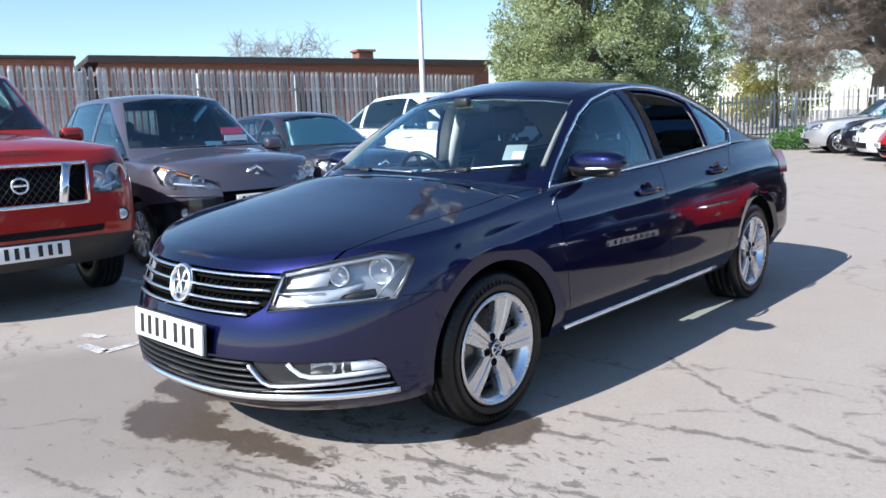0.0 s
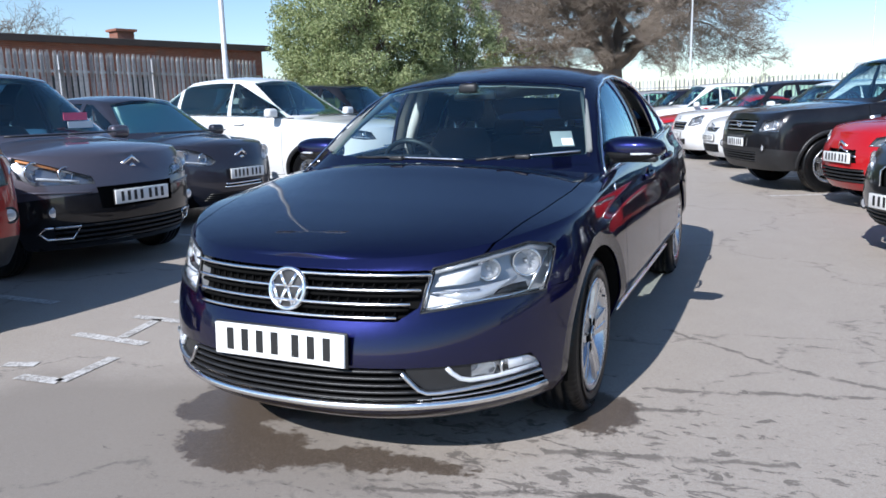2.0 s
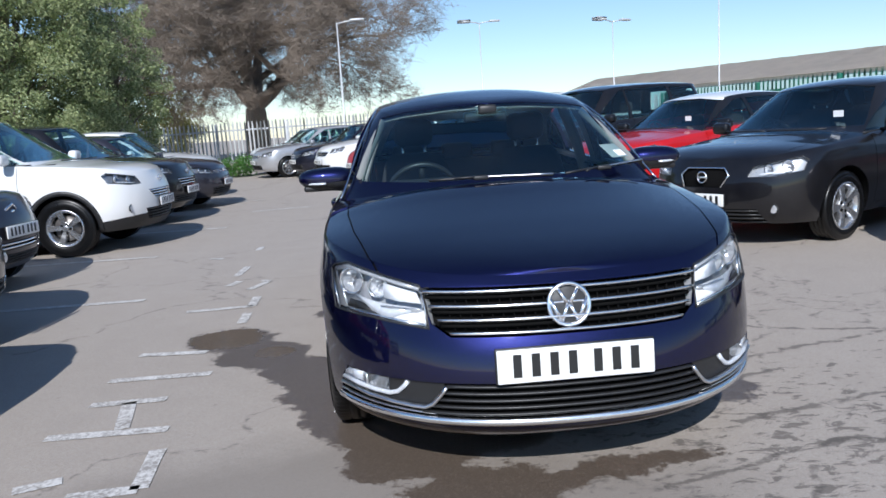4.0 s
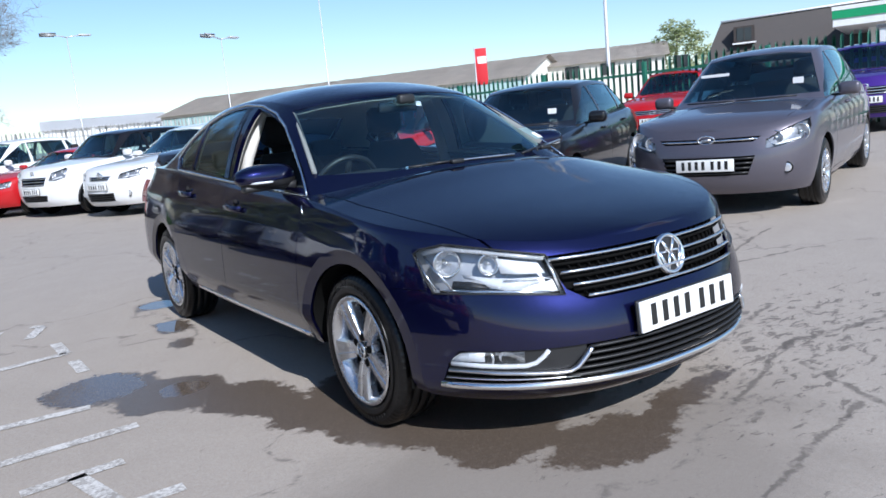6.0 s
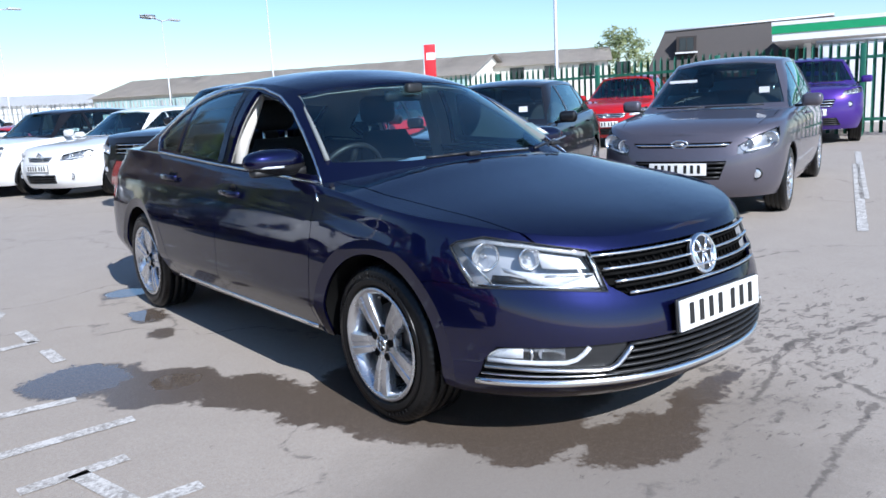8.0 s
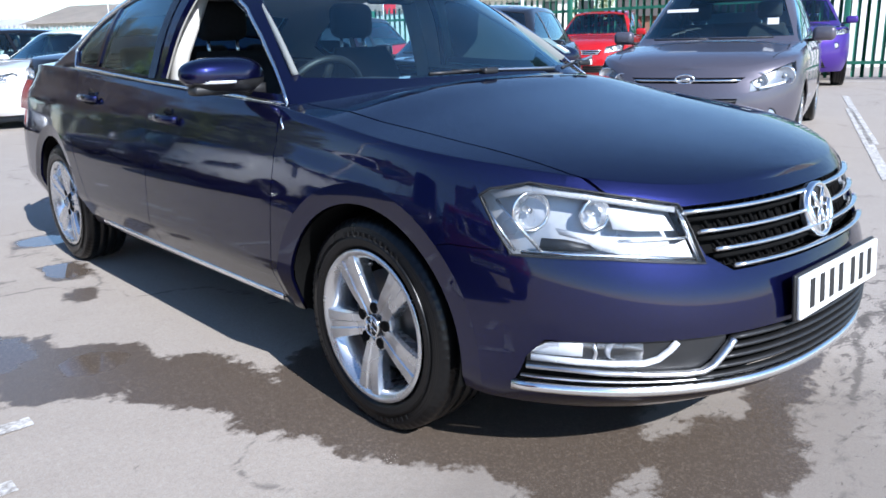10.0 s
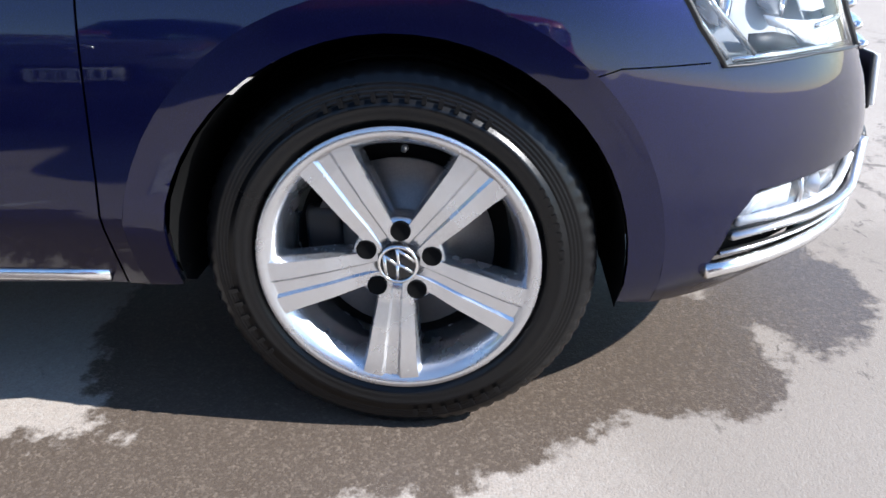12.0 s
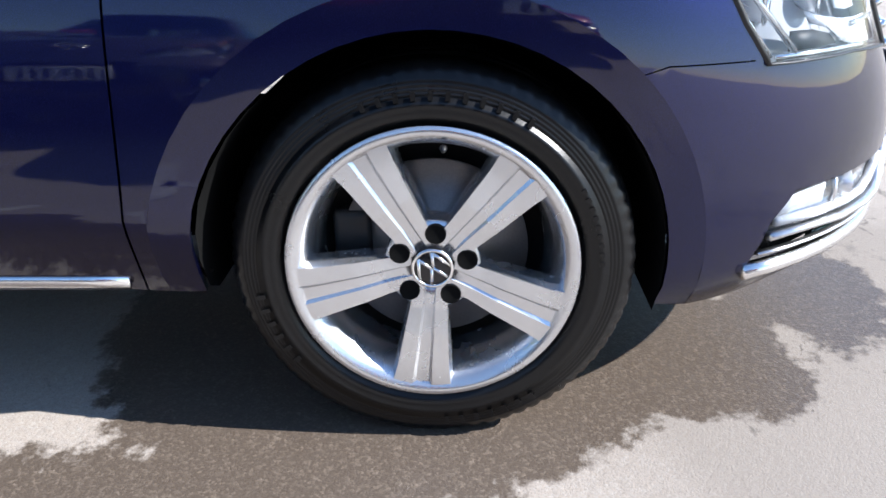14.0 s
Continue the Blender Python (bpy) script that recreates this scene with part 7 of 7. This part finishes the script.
def grow(rng, p, d, length, r, depth, out, bend, droop):
    pts, rad = [p.copy()], [r]
    steps = 5 if depth > 2 else 3
    for k in range(steps):
        d = (d + Vector((rng.gauss(0, bend), rng.gauss(0, bend), rng.gauss(0, bend) + droop))).normalized()
        p = p + d * length / steps
        pts.append(p.copy())
        rad.append(r * (1 - 0.45 * (k + 1) / steps))
    out[0 if depth > 2 else 1].append((pts, rad, 6 if depth > 2 else 3))
    if depth == 0:
        out[2].append(p)
        return
    for k in range(rng.choice((3, 3, 4) if depth > 4 else (3, 3)) if depth > 1 else 4):
        i = rng.randint(1 if depth < 3 else 2, steps)
        nd = (d + Vector((rng.gauss(0, 0.6), rng.gauss(0, 0.6), rng.gauss(0.12, 0.4)))).normalized()
        grow(rng, pts[i], nd, length * rng.uniform(0.55, 0.82), rad[i] * 0.62, depth - 1, out, bend, droop)


def leaf_cloud(rng, centres, count, spread, size):
    verts, faces = [], []
    for n in range(count):
        c, s = rng.choice(centres)
        while True:
            q = Vector((rng.uniform(-1, 1), rng.uniform(-1, 1), rng.uniform(-1, 1)))
            if 0.2 < q.length < 1:
                break
        p = c + Vector((q.x * s, q.y * s, q.z * s * 0.8)) * spread
        a = Vector((rng.gauss(0, 1), rng.gauss(0, 1), rng.gauss(0, 1))).normalized()
        b = a.orthogonal().normalized()
        l, w = size * rng.uniform(0.6, 1.4), size * rng.uniform(0.3, 0.55)
        verts += [p - a * l, p + b * w, p + a * l, p - b * w]
        faces.append((4 * n, 4 * n + 1, 4 * n + 2, 4 * n + 3))
    me = bpy.data.meshes.new("leaves")
    me.from_pydata(verts, [], faces)
    bm = bmesh.new()
    bm.from_mesh(me)
    bpy.data.meshes.remove(me)
    return bm


def tree(name, label, x, y, height, seed, trunk_r, depth, leaf=None, leaves=0, size=0.1, droop=0.0, spread=0.9, lean=(0, 0), first=0.35, stems=4, reach=0.55, fine=0.010, brush=0):
    rng = random.Random(seed)
    t = tagged(new(name, None), label, "tree")
    t.matrix_basis = pose(x, y, 0)
    out = [[], [], []]
    base = Vector((0, 0, 0))
    fork = Vector((lean[0], lean[1], height * first))
    trunk = bmesh.new()
    limb(trunk, [base, base.lerp(fork, 0.15), base.lerp(fork, 0.6), fork], [trunk_r * 1.5, trunk_r * 1.1, trunk_r, trunk_r * 0.85], 12)
    for k in range(stems):
        a = 2 * math.pi * (k + rng.uniform(-0.25, 0.25)) / stems
        d = Vector((math.cos(a) * 0.9, math.sin(a) * 0.9, rng.uniform(0.5, 1.1))).normalized()
        grow(rng, fork.copy(), d, height * reach * rng.uniform(0.8, 1.1) * 0.62, trunk_r * 0.6, depth, out, 0.16, droop)
    grow(rng, fork.copy(), Vector((0, 0, 1)), height * reach * 0.6, trunk_r * 0.6, depth, out, 0.14, droop)
    for pts, rad, n in out[0]:
        limb(trunk, pts, rad, n)
    part("trunk", trunk, M_BARK, t)
    verts, faces = [], []
    for pts, rad, n in out[1]:
        b0 = len(verts)
        for i, p in enumerate(pts):
            tv = (pts[min(i + 1, len(pts) - 1)] - pts[max(i - 1, 0)]).normalized()
            u = tv.orthogonal().normalized()
            w = tv.cross(u)
            for k in range(3):
                verts.append(p + (u * math.cos(2.094 * k) + w * math.sin(2.094 * k)) * max(fine, rad[i]))
        for i in range(len(pts) - 1):
            for k in range(3):
                faces.append((b0 + i * 3 + k, b0 + i * 3 + (k + 1) % 3, b0 + (i + 1) * 3 + (k + 1) % 3, b0 + (i + 1) * 3 + k))
    for p in out[2]:
        for k in range(brush):
            d = Vector((rng.gauss(0, 0.7), rng.gauss(0, 0.7), rng.gauss(0.25, 0.55))).normalized() * rng.uniform(0.35, 0.95)
            u = d.orthogonal().normalized() * max(fine, 0.008) * 0.8
            m0 = p + d * 0.5 + Vector((rng.gauss(0, 0.05), rng.gauss(0, 0.05), 0.06))
            b0 = len(verts)
            verts += [p - u, p + u, m0 + u, m0 - u, p + d]
            faces += [(b0, b0 + 1, b0 + 2, b0 + 3), (b0 + 3, b0 + 2, b0 + 4)]
    me = bpy.data.meshes.new("twig_mass")
    me.from_pydata(verts, [], faces)
    me.materials.append(M_TWIG)
    o = tagged(new("twig_mass", me), kind="stuff")
    o.parent = t
    if leaf:
        centres = [(p, 1.0) for p in out[2]] or [(fork, 1)]
        part("crown", leaf_cloud(rng, centres, leaves, spread, size), leaf, t, smooth=False)
    return t


def bushy_tree(label, x, y, height, radius, low, leaf, count, size, seed, trunk_r=0.2, clumps=110, loose=0.33):
    """A dense crown of leaf clumps of uneven outline on a forked trunk."""
    rng = random.Random(seed)
    t = tagged(new("tree", None), label, "tree")
    t.matrix_basis = pose(x, y, 0)
    trunk = bmesh.new()
    limb(trunk, [Vector((0, 0, 0)), Vector((0.05, 0, height * 0.25)), Vector((0, 0.1, height * 0.6)), Vector((0.1, 0, height * 0.9))], [trunk_r * 1.4, trunk_r, trunk_r * 0.6, trunk_r * 0.15], 10)
    centres = []
    for k in range(clumps):
        a, h = rng.uniform(0, 2 * math.pi), rng.random()
        prof = math.sin(math.pi * (0.16 + 0.80 * h)) ** 0.6
        rr = radius * prof * math.sqrt(rng.uniform(0.15, 1.0)) * rng.uniform(0.85, 1.08)
        c = Vector((rr * math.cos(a), rr * math.sin(a), low + (height - low) * h))
        centres.append((c, rng.uniform(0.55, 1.0)))
        if k % 9 == 0:
            limb(trunk, [Vector((0, 0, max(0.5, c.z * 0.55))), c * 0.55 + Vector((0, 0, c.z * 0.3)), c], [0.035, 0.022, 0.008], 5)
    part("trunk", trunk, M_BARK, t)
    part("crown", leaf_cloud(rng, centres, count, radius * 0.27 * (110 / clumps) ** loose, size), leaf, t, smooth=False)
    return t


bushy_tree("tall bushy evergreen tree with fine pale-green leaves", -10.5, 18.6, 8.2, 2.75, 0.2, M_LEAF, 170000, 0.050, 3, 0.07, 900, 0.16)
bushy_tree("smaller bushy evergreen tree with sparse outer leaves", -8.7, 21.4, 6.6, 1.6, 0.3, M_LEAF, 34000, 0.050, 8, 0.06, 300, 0.16)
tree("tree", "large bare spreading willow with many thin twigs", -8.3, 46.0, 15.5, 5, 0.72, 7, droop=-0.008, stems=6, first=0.20, reach=0.66, fine=0.0080, brush=5)
tree("tree", "bare leafless tree far behind the shed", -45.9, 33.0, 9.5, 9, 0.22, 4, droop=0.0, stems=5, first=0.35, fine=0.012, brush=3)
bushy_tree("round yellow-green tree coming into leaf", -17.2, 54.5, 5.6, 3.9, 0.8, M_SPRING, 16000, 0.10, 12)
bushy_tree("distant green tree beyond the warehouse", 41.0, 31.0, 5.6, 2.4, 1.0, M_LEAF, 5000, 0.14, 21)
bushy_tree("low weedy shrub at the fence foot", -5.5, 23.0, 0.62, 0.85, 0.05, M_HEDGE, 2200, 0.045, 30, 0.03, 60, 0.5)
